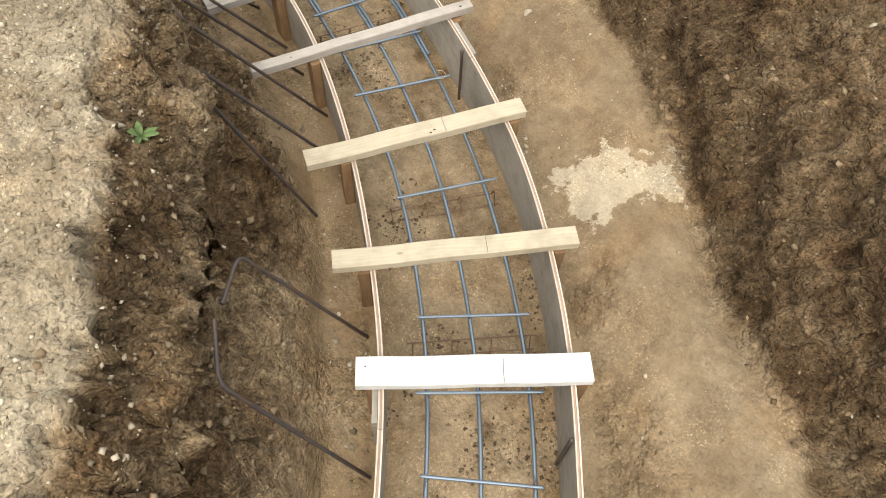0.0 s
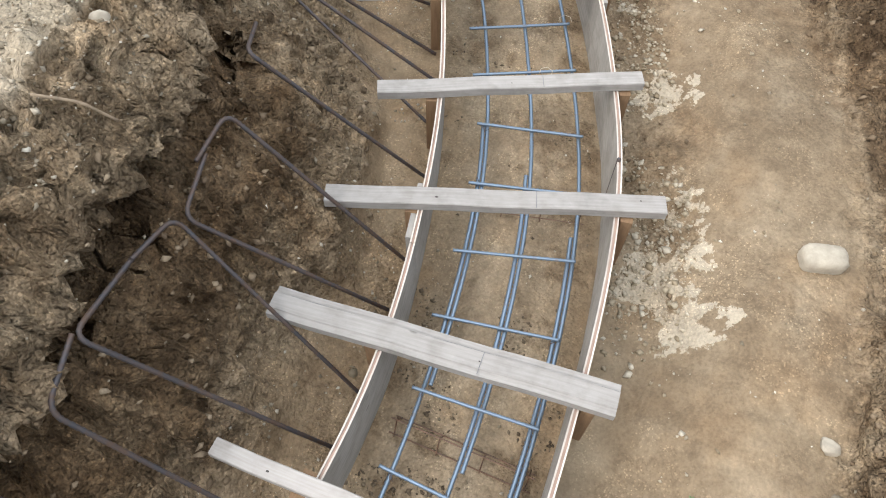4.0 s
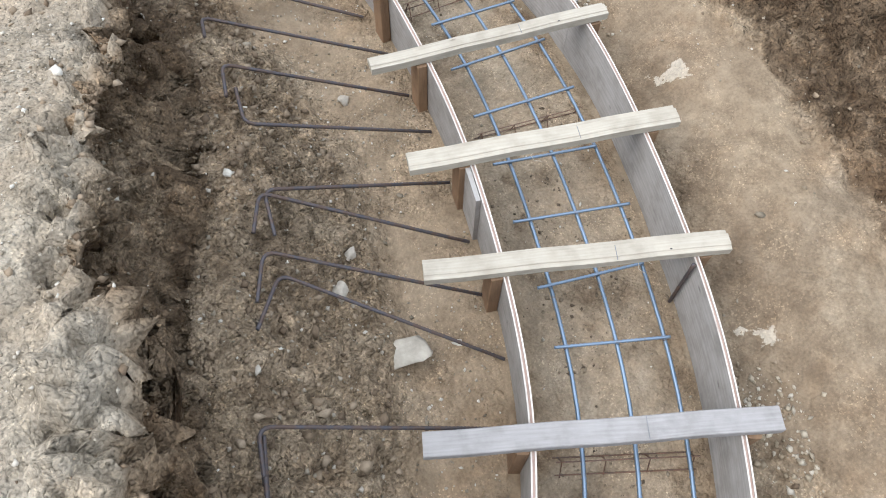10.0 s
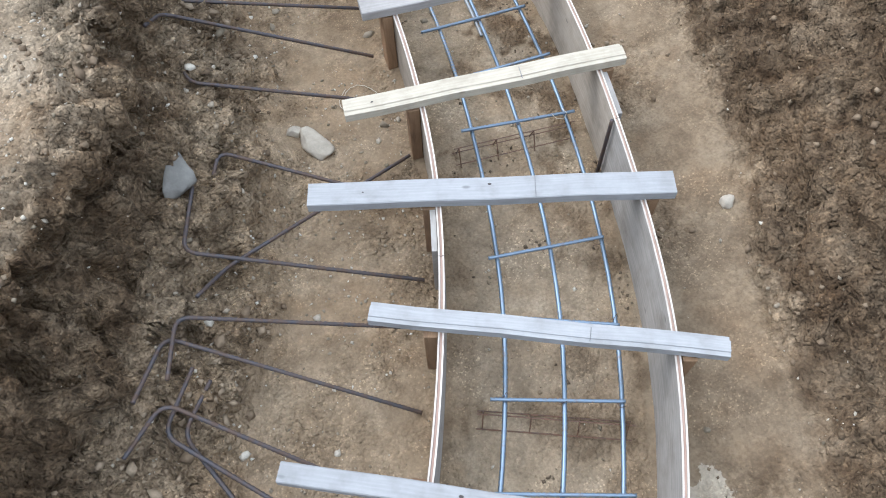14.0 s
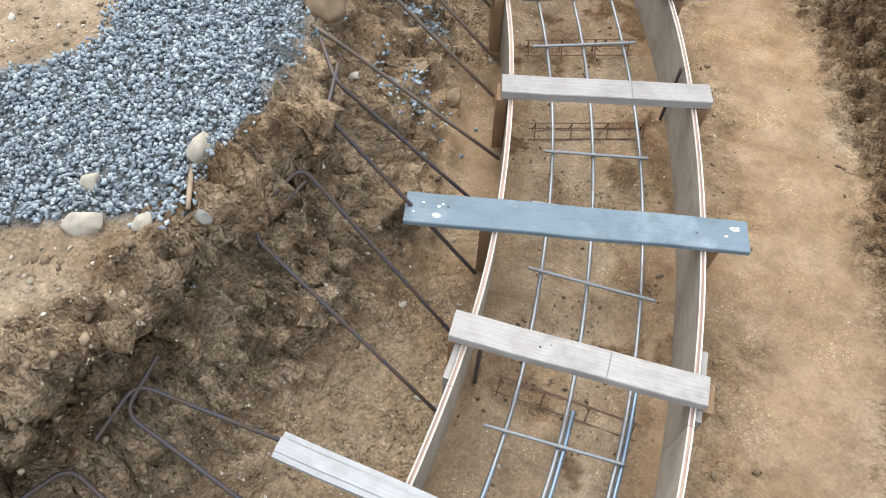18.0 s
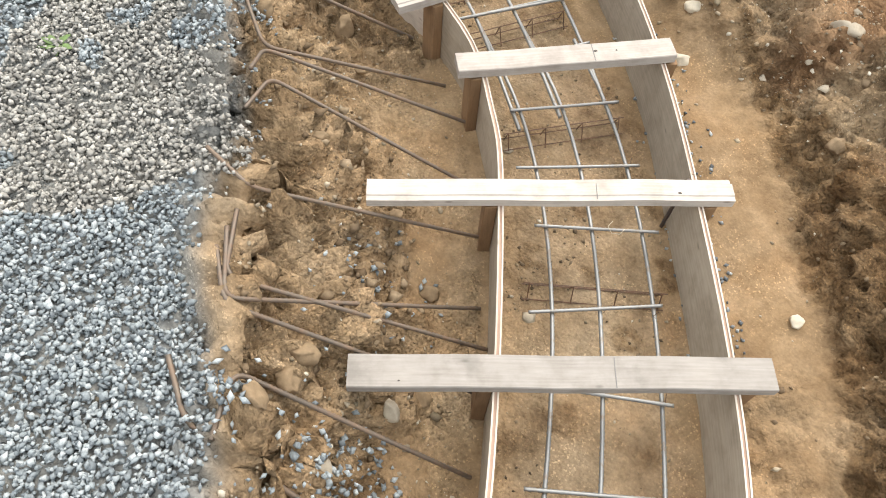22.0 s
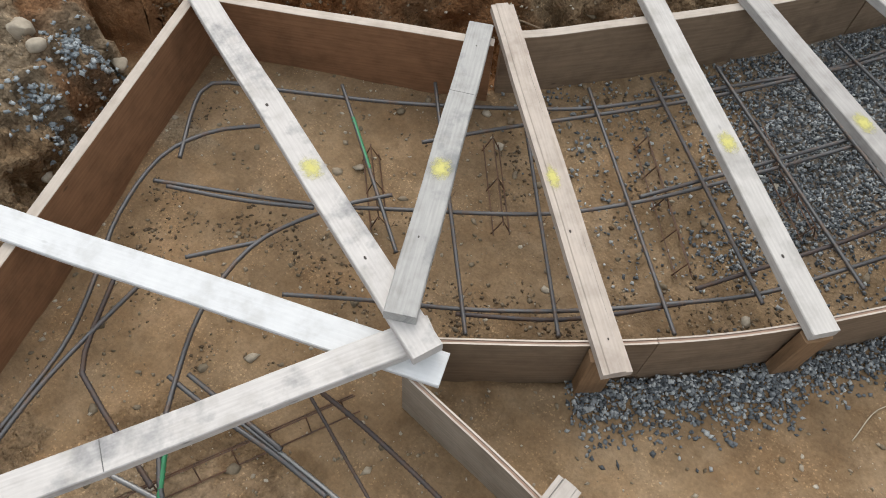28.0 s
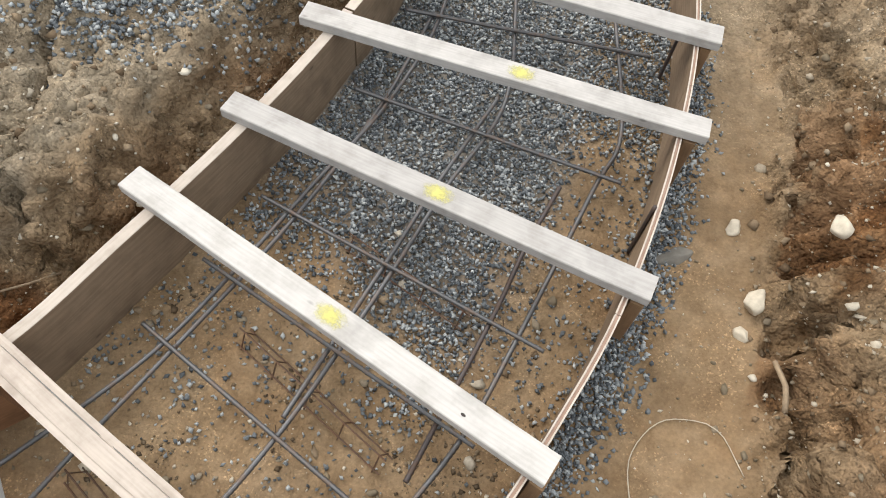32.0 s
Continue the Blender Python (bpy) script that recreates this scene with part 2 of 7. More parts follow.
def wood_material(name, low, high, stain, rough=0.75, stretch=14.0, use_uv=True, stains=0.5):
    """Sawn wood whose grain runs along the piece's own x."""
    m, tree, bsdf = material(name, rough)
    bsdf.inputs["Specular IOR Level"].default_value = 0.25
    at = tree.nodes.new("ShaderNodeTexCoord").outputs["UV"]
    move = tree.nodes.new("ShaderNodeVectorMath")
    own = tree.nodes.new("ShaderNodeObjectInfo").outputs["Random"]
    shift = tree.nodes.new("ShaderNodeMath")
    shift.operation = "MULTIPLY"
    shift.inputs[1].default_value = 37.0
    tree.links.new(own, shift.inputs[0])
    both = tree.nodes.new("ShaderNodeCombineXYZ")
    for slot in range(3):
        tree.links.new(shift.outputs[0], both.inputs[slot])
    tree.links.new(at, move.inputs[0])
    tree.links.new(both.outputs[0], move.inputs[1])
    squash = tree.nodes.new("ShaderNodeVectorMath")
    squash.operation = "MULTIPLY"
    squash.inputs[1].default_value = (1.0, stretch, stretch)
    tree.links.new(move.outputs[0], squash.inputs[0])
    warp = noise_node(tree, squash.outputs[0], 1.6, 3)
    grain = tree.nodes.new("ShaderNodeTexWave")
    grain.bands_direction = "Y"
    grain.inputs["Scale"].default_value, grain.inputs["Distortion"].default_value = 1.7, 14.0
    grain.inputs["Detail"].default_value, grain.inputs["Detail Scale"].default_value = 4.0, 0.8
    tree.links.new(squash.outputs[0], grain.inputs["Vector"])
    fibre = noise_node(tree, squash.outputs[0], 9, 5, 0.7)
    tone = mix(tree, 0.86, grain.outputs[0], fibre.outputs[0])
    c = ramp(tree, tone, [(0.08, low), (0.90, high)])
    cloudy = noise_node(tree, move.outputs[0], 13, 4, 0.6)
    c = mix(tree, 0.7, c, ramp(tree, cloudy.outputs[0], [(0.33, (0.80, 0.79, 0.77)), (0.5, (1.0, 1.0, 1.0)), (0.68, (1.10, 1.10, 1.09))]), "MULTIPLY")
    blot = noise_node(tree, move.outputs[0], 5.5, 5, 0.65)
    c = mix(tree, mix(tree, 1.0, ramp(tree, blot.outputs[0], [(0.52, (0, 0, 0)), (0.72, (1, 1, 1))]), (stains, stains, stains), "MULTIPLY"), c, stain)
    knot = tree.nodes.new("ShaderNodeTexVoronoi")
    knot.inputs["Scale"].default_value = 4.5
    oval = tree.nodes.new("ShaderNodeVectorMath")
    oval.operation = "MULTIPLY"
    oval.inputs[1].default_value = (1.0, 2.2, 2.2)
    tree.links.new(move.outputs[0], oval.inputs[0])
    tree.links.new(oval.outputs[0], knot.inputs["Vector"])
    c = mix(tree, times(tree, ramp(tree, knot.outputs["Distance"], [(0.03, (1, 1, 1)), (0.075, (0, 0, 0))]), 0.55), c, tuple(v * 0.55 for v in stain))
    vary = ramp(tree, own, [(0.0, (0.84, 0.83, 0.82)), (1.0, (1.08, 1.07, 1.05))])
    c = mix(tree, 1.0, c, vary, "MULTIPLY")
    tree.links.new(c, bsdf.inputs["Base Color"])
    bump(tree, bsdf, tone, 0.25, 0.002)
    return m


def steel_material(name, base, rust, amount, rough):
    m, tree, bsdf = material(name, rough, 0.75)
    at = tree.nodes.new("ShaderNodeTexCoord").outputs["Object"]
    n = noise_node(tree, at, 26, 6, 0.7)
    mask = ramp(tree, n.outputs[0], [(0.62 - amount * 0.4, (0, 0, 0)), (0.78 - amount * 0.3, (1, 1, 1))])
    tree.links.new(mix(tree, mask, base, rust), bsdf.inputs["Base Color"])
    dull = ramp(tree, mask, [(0.0, (0.75, 0.75, 0.75)), (1.0, (0.1, 0.1, 0.1))])
    tree.links.new(dull, bsdf.inputs["Metallic"])
    bump(tree, bsdf, noise_node(tree, at, 180, 3).outputs[0], 0.3, 0.001)
    return m


def plain_material(name, colour, rough=0.7, metal=0.0, spread=0.2, scale=30):
    m, tree, bsdf = material(name, rough, metal)
    at = tree.nodes.new("ShaderNodeTexCoord").outputs["Object"]
    n = noise_node(tree, at, scale, 5, 0.65)
    lo, hi = tuple(c * (1 - spread) for c in colour), tuple(min(1, c * (1 + spread)) for c in colour)
    tree.links.new(ramp(tree, n.outputs[0], [(0.3, lo), (0.7, hi)]), bsdf.inputs["Base Color"])
    bump(tree, bsdf, n.outputs[0], 0.3, 0.002)
    return m


def spray_material():
    """Yellow spray paint that thins out towards its rim."""
    m, tree, bsdf = material("yellow spray paint", 0.6)
    bsdf.inputs["Base Color"].default_value = (0.60, 0.56, 0.16, 1)
    at = tree.nodes.new("ShaderNodeTexCoord")
    flat = tree.nodes.new("ShaderNodeVectorMath")
    flat.operation = "MULTIPLY_ADD"
    flat.inputs[1].default_value, flat.inputs[2].default_value = (2.0, 2.0, 0.0), (-1.0, -1.0, 0.0)
    tree.links.new(at.outputs["Generated"], flat.inputs[0])
    far = tree.nodes.new("ShaderNodeVectorMath")
    far.operation = "LENGTH"
    tree.links.new(flat.outputs[0], far.inputs[0])
    n = noise_node(tree, at.outputs["Object"], 70, 4, 0.7)
    both = mix(tree, 0.55, far.outputs["Value"], n.outputs[0])
    cover = ramp(tree, both, [(0.36, (0.85, 0.85, 0.85)), (0.66, (0, 0, 0))])
    tree.links.new(cover, bsdf.inputs["Alpha"])
    return m


SOIL = soil_material()
PEBBLE = stone_material("pebble", (0.15, 0.12, 0.08), (0.56, 0.51, 0.42), (0.28, 0.23, 0.165))
CLOD = stone_material("clod", (0.11, 0.075, 0.045), (0.29, 0.22, 0.145), (0.195, 0.14, 0.088))
WET_CRUMB = stone_material("wet crumb", (0.075, 0.053, 0.033), (0.25, 0.19, 0.125), (0.14, 0.104, 0.068))
CRUMB = stone_material("dry crumb", (0.17, 0.135, 0.09), (0.46, 0.40, 0.31), (0.28, 0.23, 0.165))
TAN_CRUMB = stone_material("tan crumb", (0.23, 0.175, 0.11), (0.46, 0.40, 0.31), (0.33, 0.27, 0.185))
GRAVEL = stone_material("gravel", (0.15, 0.172, 0.187), (0.43, 0.465, 0.48), (0.27, 0.305, 0.322), 90)
DUSTY_GRAVEL = stone_material("dusty gravel", (0.20, 0.195, 0.18), (0.50, 0.485, 0.45), (0.33, 0.32, 0.295), 90)
DARK_GRAVEL = stone_material("dark gravel", (0.075, 0.084, 0.092), (0.50, 0.52, 0.515), (0.19, 0.208, 0.22), 90)
ROCK = stone_material("rock", (0.31, 0.265, 0.20), (0.43, 0.38, 0.30), (0.37, 0.32, 0.25), 16)
GREY_ROCK = stone_material("grey rock", (0.15, 0.14, 0.12), (0.25, 0.235, 0.205), (0.20, 0.185, 0.16), 14)
EARTH_BLOCK = stone_material("earth block", (0.18, 0.122, 0.072), (0.28, 0.205, 0.13), (0.235, 0.167, 0.102), 22)
PALE_ROCK = stone_material("pale rock", (0.48, 0.42, 0.32), (0.62, 0.56, 0.46), (0.55, 0.49, 0.39), 14)
LEAF = plain_material("weed leaf", (0.10, 0.16, 0.05), 0.6, 0.0, 0.35)
PINE = wood_material("weathered pine", (0.235, 0.212, 0.192), (0.365, 0.343, 0.322), (0.13, 0.12, 0.108))
FRESH = wood_material("fresh pine", (0.33, 0.285, 0.215), (0.47, 0.42, 0.335), (0.23, 0.19, 0.135), stains=0.4)
WHITE_WOOD = wood_material("pale planed wood", (0.255, 0.252, 0.25), (0.365, 0.362, 0.36), (0.17, 0.165, 0.16), 0.65, stains=0.35)
BLEACHED = wood_material("bleached board", (0.45, 0.43, 0.415), (0.64, 0.62, 0.605), (0.18, 0.185, 0.195), 0.7, stains=0.95)
TAN_WOOD = wood_material("tan grooved board", (0.42, 0.355, 0.305), (0.60, 0.535, 0.475), (0.24, 0.185, 0.15), 0.7, stains=0.5)
PALE_PINE = wood_material("pale pinkish pine", (0.35, 0.315, 0.285), (0.51, 0.47, 0.435), (0.21, 0.18, 0.155), 0.7, stains=0.5)
GREY_BOARD = wood_material("grey stained board", (0.28, 0.28, 0.275), (0.45, 0.445, 0.435), (0.13, 0.14, 0.15), 0.75, stains=0.9)
PALE_GREY = wood_material("pale grey board", (0.37, 0.355, 0.34), (0.53, 0.515, 0.50), (0.22, 0.21, 0.20), 0.7, stains=0.5)
PAINTED = wood_material("white painted wood", (0.53, 0.545, 0.56), (0.62, 0.635, 0.65), (0.46, 0.465, 0.47), 0.6, stains=0.2)
PLY = wood_material("grey plywood", (0.20, 0.182, 0.160), (0.37, 0.345, 0.318), (0.14, 0.122, 0.104), 0.8, 9)
VENEER = wood_material("plywood veneer edge", (0.46, 0.40, 0.34), (0.60, 0.54, 0.48), (0.34, 0.27, 0.22), 0.8)
CORE = wood_material("plywood core edge", (0.30, 0.20, 0.15), (0.44, 0.31, 0.25), (0.24, 0.16, 0.12), 0.85)
WARM_PLY = wood_material("tan grey plywood", (0.25, 0.212, 0.168), (0.42, 0.365, 0.30), (0.17, 0.138, 0.105), 0.8, 9)
BROWN_PLY = wood_material("brown plywood", (0.15, 0.105, 0.07), (0.29, 0.215, 0.15), (0.09, 0.062, 0.042), 0.75, 9)
RED_PLANK = wood_material("brown form plank", (0.16, 0.074, 0.038), (0.31, 0.172, 0.095), (0.09, 0.05, 0.028), 0.65, 11)
STAKE_WOOD = wood_material("brown stake", (0.16, 0.095, 0.05), (0.30, 0.19, 0.11), (0.10, 0.065, 0.04), 0.8)
BLUE_WOOD = wood_material("blue grey painted plank", (0.105, 0.14, 0.165), (0.15, 0.19, 0.22), (0.36, 0.40, 0.42), 0.6, stains=0.35)
STEEL = steel_material("reinforcing steel", (0.20, 0.255, 0.32), (0.17, 0.115, 0.08), 0.12, 0.45)
GREY_STEEL = steel_material("grey reinforcing steel", (0.27, 0.275, 0.275), (0.21, 0.155, 0.11), 0.22, 0.5)
TAN_RUST = steel_material("tan rusted steel", (0.17, 0.14, 0.115), (0.16, 0.105, 0.07), 0.5, 0.6)
DARK_STEEL = steel_material("dark reinforcing steel", (0.125, 0.126, 0.13), (0.13, 0.085, 0.06), 0.34, 0.5)
RUSTY = steel_material("rusty steel", (0.085, 0.08, 0.085), (0.075, 0.045, 0.03), 0.6, 0.6)
WIRE = steel_material("wire", (0.10, 0.075, 0.06), (0.13, 0.065, 0.035), 0.7, 0.6)
YELLOW = spray_material()
GREEN_PAINT = plain_material("green paint", (0.03, 0.20, 0.09), 0.5)
PENCIL = plain_material("pencil line", (0.16, 0.155, 0.15), 0.7)
DARK = plain_material("dark nail hole", (0.05, 0.04, 0.035), 0.8)


# ---- plan ----
# plan of the footing: the tops of the two form faces, in metres
LEFT = [(-6.3, 0.45), (-5.6, -.10), (-4.92, -.59), (-4.40, -.88), (-3.67, -1.15), (-2.95, -1.29), (-2.23, -1.27), (-1.54, -1.15),
        (-.82, -.91), (-.13, -.46), (.42, .04), (.90, .62), (1.28, 1.37), (1.48, 2.06), (1.57, 2.87), (1.50, 3.63),
        (1.29, 4.37), (.85, 5.22), (.25, 5.95), (-.38, 6.43), (-1.28, 6.90), (-1.62, 7.02), (-1.90, 7.078), (-2.24, 7.062)]
RIGHT = [(-6.7, 0.0), (-5.95, -.58), (-5.24, -1.11), (-4.68, -1.45), (-4.01, -1.71), (-3.14, -1.86), (-2.19, -1.91), (-1.42, -1.78),
         (-.58, -1.50), (.09, -1.12), (.83, -.53), (1.35, .14), (1.80, .89), (2.08, 1.80), (2.21, 2.60), (2.22, 3.20),
         (2.12, 3.95), (1.81, 4.84), (1.31, 5.72), (.64, 6.45), (-.15, 7.06), (-1.08, 7.50), (-1.86, 7.77), (-2.72, 7.94), (-3.31, 7.99)]


def smooth_line(points, step=0.05):
    """A smooth line through plan points, evenly stepped."""
    p = np.array(points, float)
    q = np.vstack([2 * p[0] - p[1], p, 2 * p[-1] - p[-2]])
    out = []
    for i in range(1, len(q) - 2):
        t = np.linspace(0, 1, 24, endpoint=False)[:, None]
        a, b, c, d = q[i - 1], q[i], q[i + 1], q[i + 2]
        out.append(0.5 * (2 * b + (c - a) * t + (2 * a - 5 * b + 4 * c - d) * t**2 + (3 * b - a - 3 * c + d) * t**3))
    out = np.vstack(out + [p[-1:]])
    run = np.r_[0, np.cumsum(np.linalg.norm(np.diff(out, axis=0), axis=1))]
    at = np.linspace(0, run[-1], max(2, int(run[-1] / step)))
    return np.stack([np.interp(at, run, out[:, 0]), np.interp(at, run, out[:, 1])], 1)


LEFT_LINE, RIGHT_LINE = smooth_line(LEFT), smooth_line(RIGHT)
MIDDLE = [(-6.5, .22), (-5.775, -.34), (-5.08, -.85), (-4.54, -1.165), (-3.84, -1.43), (-3.045, -1.575), (-2.21, -1.59), (-1.48, -1.465),
          (-.70, -1.205), (-.02, -.79), (.625, -.245), (1.125, .38), (1.54, 1.13), (1.78, 1.93), (1.89, 2.735), (1.86, 3.415),
          (1.705, 4.16), (1.33, 5.03), (.78, 5.835), (.13, 6.44), (-.715, 6.98), (-1.49, 7.29), (-2.18, 7.385), (-2.91, 7.41), (-3.66, 7.325)]
MIDDLE_LINE = smooth_line(MIDDLE, 0.1)
MIDDLE_RUN = np.r_[0, np.cumsum(np.linalg.norm(np.diff(MIDDLE_LINE, axis=0), axis=1))]
MIDDLE_RUN = MIDDLE_RUN - MIDDLE_RUN[np.argmin(np.hypot(MIDDLE_LINE[:, 0] + 5.08, MIDDLE_LINE[:, 1] + 0.85))]  # s = 0 there


def along(x, y, way=False):
    """Run along the footing, and the distance from its middle (plus: towards the inner bank); way: the line's direction there too."""
    x, y = np.asarray(x, float).ravel(), np.asarray(y, float).ravel()
    p, step = MIDDLE_LINE[:-1], np.diff(MIDDLE_LINE, axis=0)
    run, off, best = np.zeros_like(x), np.zeros_like(x), np.full_like(x, 1e9)
    tx, ty = np.zeros_like(x), np.zeros_like(x)
    for k in range(len(p)):
        dx, dy = x - p[k, 0], y - p[k, 1]
        length = np.hypot(*step[k])
        u = np.clip((dx * step[k, 0] + dy * step[k, 1]) / length**2, 0, 1)
        d2 = (dx - u * step[k, 0])**2 + (dy - u * step[k, 1])**2
        near = d2 < best
        side = np.sign(step[k, 0] * dy - step[k, 1] * dx)
        best = np.where(near, d2, best)
        run = np.where(near, MIDDLE_RUN[k] + u * length, run)
        off = np.where(near, side * np.sqrt(d2), off)
        if way:
            tx, ty = np.where(near, step[k, 0] / length, tx), np.where(near, step[k, 1] / length, ty)
    return (run, off, tx, ty) if way else (run, off)


def lattice(x, y, seed):
    """Smooth value noise in -1..1."""
    xi, yi = np.floor(x).astype(np.int64), np.floor(y).astype(np.int64)
    u, v = x - xi, y - yi
    u, v = u * u * (3 - 2 * u), v * v * (3 - 2 * v)

    def corner(i, j):
        n = (i * 374761393 + j * 668265263 + seed * 69069) & 0x7FFFFFFF
        n = ((n ^ (n >> 13)) * 1274126177) & 0x7FFFFFFF
        return ((n ^ (n >> 16)) & 0xFFFF) / 32767.5 - 1
    a, b, c, d = corner(xi, yi), corner(xi + 1, yi), corner(xi, yi + 1), corner(xi + 1, yi + 1)
    return (a * (1 - u) + b * u) * (1 - v) + (c * (1 - u) + d * u) * v


def lattice3(x, y, z, seed):
    """Smooth value noise in space, -1..1."""
    xi, yi, zi = (np.floor(v).astype(np.int64) for v in (x, y, z))
    u, v, w = x - xi, y - yi, z - zi
    u, v, w = (q * q * (3 - 2 * q) for q in (u, v, w))
    total = np.zeros_like(x)
    for i in (0, 1):
        for j in (0, 1):
            for k in (0, 1):
                n = ((xi + i) * 374761393 + (yi + j) * 668265263 + (zi + k) * 974634777 + seed * 69069) & 0x7FFFFFFF
                n = ((n ^ (n >> 13)) * 1274126177) & 0x7FFFFFFF
                total += (((n ^ (n >> 16)) & 0xFFFF) / 32767.5 - 1) * (u if i else 1 - u) * (v if j else 1 - v) * (w if k else 1 - w)
    return total


# inner bank along s: toe, foot of the steep wall (place and height), lip of the wall (place and height), then the brow up to the flat top
BANK_S = [-3, 0.0, 0.8, 1.6, 2.4, 3.0, 3.6, 4.1, 4.9, 5.5, 6.5, 7.2, 8.0, 8.6, 9.3, 9.9, 10.6, 11.2, 11.8, 12.4, 13.2, 14.0, 14.6, 15.3, 16.0, 16.8, 17.3, 17.8]
BANK_TOE = [.50, .50, .52, .48, .50, .52, .56, .58, .62, .66, .74, .84, .80, .84, .80, .82, .60, .50, .46, .44, .42, .42, .46, .55, .60, 0.62, 0.70, 0.98]
BANK_HALF = [.72, .72, .78, .82, .87, .92, 1.00, 1.13, 1.28, 1.26, 1.18, 1.20, 1.16, 1.11, 1.16, 1.10, .94, .80, .80, .77, .73, .72, .85, .95, .98, 1.02, 1.08, 1.30]
BANK_HALF_Z = [.60, .60, .66, .68, .65, .63, .58, .52, .52, .50, .42, .36, .34, .34, .36, .36, .36, .35, .35, .36, .33, .31, .32, .32, .32, 0.31, 0.30, 0.29]
BANK_CREST = [.74, .74, .80, .85, .90, .95, 1.05, 1.21, 1.42, 1.42, 1.40, 1.38, 1.33, 1.21, 1.25, 1.19, 1.02, .92, .93, .86, .83, .86, 1.00, 1.09, 1.08, 1.14, 1.20, 1.42]
BANK_TOP = [.70, .70, .76, .78, .76, .76, .85, .92, .95, .88, .72, .72, .68, .66, .72, .66, .64, .62, .58, .58, .54, .50, .47, .46, .48, 0.46, 0.45, 0.43]
BROW_S, BROW_WIDE, BROW_RISE = [-3, 0, 1.4, 2.1, 3.0, 3.6, 4.2, 5, 9, 18], [.24, .22, .20, .29, .28, .22, .14, .10, .12, .14], [.30, .29, .29, .28, .27, .16, .07, .03, .03, .03]
# outer bank: toe and height
OUT_S = [-3, 0, .6, 1.2, 1.9, 3.0, 4.0, 5.0, 5.8, 6.6, 7.3, 8.0, 8.6, 9.4, 10.2, 11.0, 12.0, 13.0, 13.8, 14.4, 15.2, 15.8, 16.2, 17.0, 18.0]
OUT_TOE = [1.06, 1.04, .92, .98, 1.0, 1.18, 1.22, 1.08, .98, .92, .76, .68, .78, .82, .96, .98, 1.02, 1.04, .98, .72, .74, .80, .86, 1.5, 2.5]
OUT_TOP = [.55, .55, .55, .50, .50, .40, .40, .40, .45, .48, .52, .50, .50, .50, .45, .42, .42, .40, .34, .34, .38, .34, .22, .15, .15]

# the second footing, past the corner: near and far face
NEAR = [(-3.30, 8.115), (-2.98, 8.38), (-2.69, 8.66), (-2.44, 8.96), (-2.20, 9.30), (-1.93, 9.82), (-1.70, 10.44), (-1.55, 11.2), (-1.48, 12.0)]
FAR = [(-4.86, 8.60), (-4.33, 8.92), (-3.90, 9.18), (-3.60, 9.54), (-3.30, 9.94), (-3.03, 10.36), (-2.80, 10.80), (-2.62, 11.4), (-2.5, 12.2)]
NEAR_LINE, FAR_LINE = smooth_line(NEAR), smooth_line(FAR)


def from_line(x, y, line):
    """Distance to a plan line; plus on its left."""
    off, best = np.zeros_like(x), np.full_like(x, 1e9)
    p, step = line[:-1:2], line[2::2] - line[:-2:2] if len(line) % 2 else np.diff(line, axis=0)[::2] * 2
    n = min(len(p), len(step))
    for k in range(n):
        dx, dy = x - p[k, 0], y - p[k, 1]
        u = np.clip((dx * step[k, 0] + dy * step[k, 1]) / (step[k] @ step[k]), 0, 1)
        d2 = (dx - u * step[k, 0])**2 + (dy - u * step[k, 1])**2
        near = d2 < best
        best = np.where(near, d2, best)
        off = np.where(near, np.sign(step[k, 0] * dy - step[k, 1] * dx) * np.sqrt(d2), off)
    return off


def inside(x, y, poly):
    p = np.array(poly)
    hit = np.zeros(len(x), bool)
    for (x0, y0), (x1, y1) in zip(p, np.roll(p, -1, 0)):
        cross = ((y0 > y) != (y1 > y)) & (x < (x1 - x0) * (y - y0) / (y1 - y0 + 1e-12) + x0)
        hit ^= cross
    return hit


def inside_signed(x, y, poly):
    ring = [np.array(p, float) + (np.array(q, float) - np.array(p, float)) * k / 8 for p, q in zip(poly, list(poly[1:]) + [poly[0]]) for k in range(8)]
    edge = np.abs(from_line(x, y, np.array(ring + [ring[0]])))
    return np.where(inside(x, y, poly), edge, -edge)


# the wide corner's floor, inside its planks
HUB = [(-2.2, 7.09), (-2.6, 7.0), (-3.2, 6.87), (-4.0, 6.68), (-4.28, 7.25), (-4.56, 7.93), (-4.84, 8.57), (-3.9, 9.12), (-3.3, 8.1), (-2.2, 7.9)]
BACK = [(-3.98, 6.66), (-4.28, 7.12), (-4.55, 7.80), (-4.86, 8.58)]


def ease(u):
    u = np.clip(u, 0, 1)
    return u * u * (3 - 2 * u)


def bank_lines(s):
    """The inner bank's toe, foot and lip at s, and its brow."""
    toe, half, half_z, lip, lip_z = (np.interp(s, BANK_S, v) for v in (BANK_TOE, BANK_HALF, BANK_HALF_Z, BANK_CREST, BANK_TOP))
    return toe, half, half_z, lip, lip_z, np.interp(s, BROW_S, BROW_WIDE), np.interp(s, BROW_S, BROW_RISE)


def ragged(x, y):
    """How far the bank's edge strays from its line."""
    return 0.05 * lattice(x * 2.1, y * 2.1, 5) + 0.035 * lattice(x * 6, y * 6, 6) + 0.022 * lattice(x * 15, y * 15, 7)


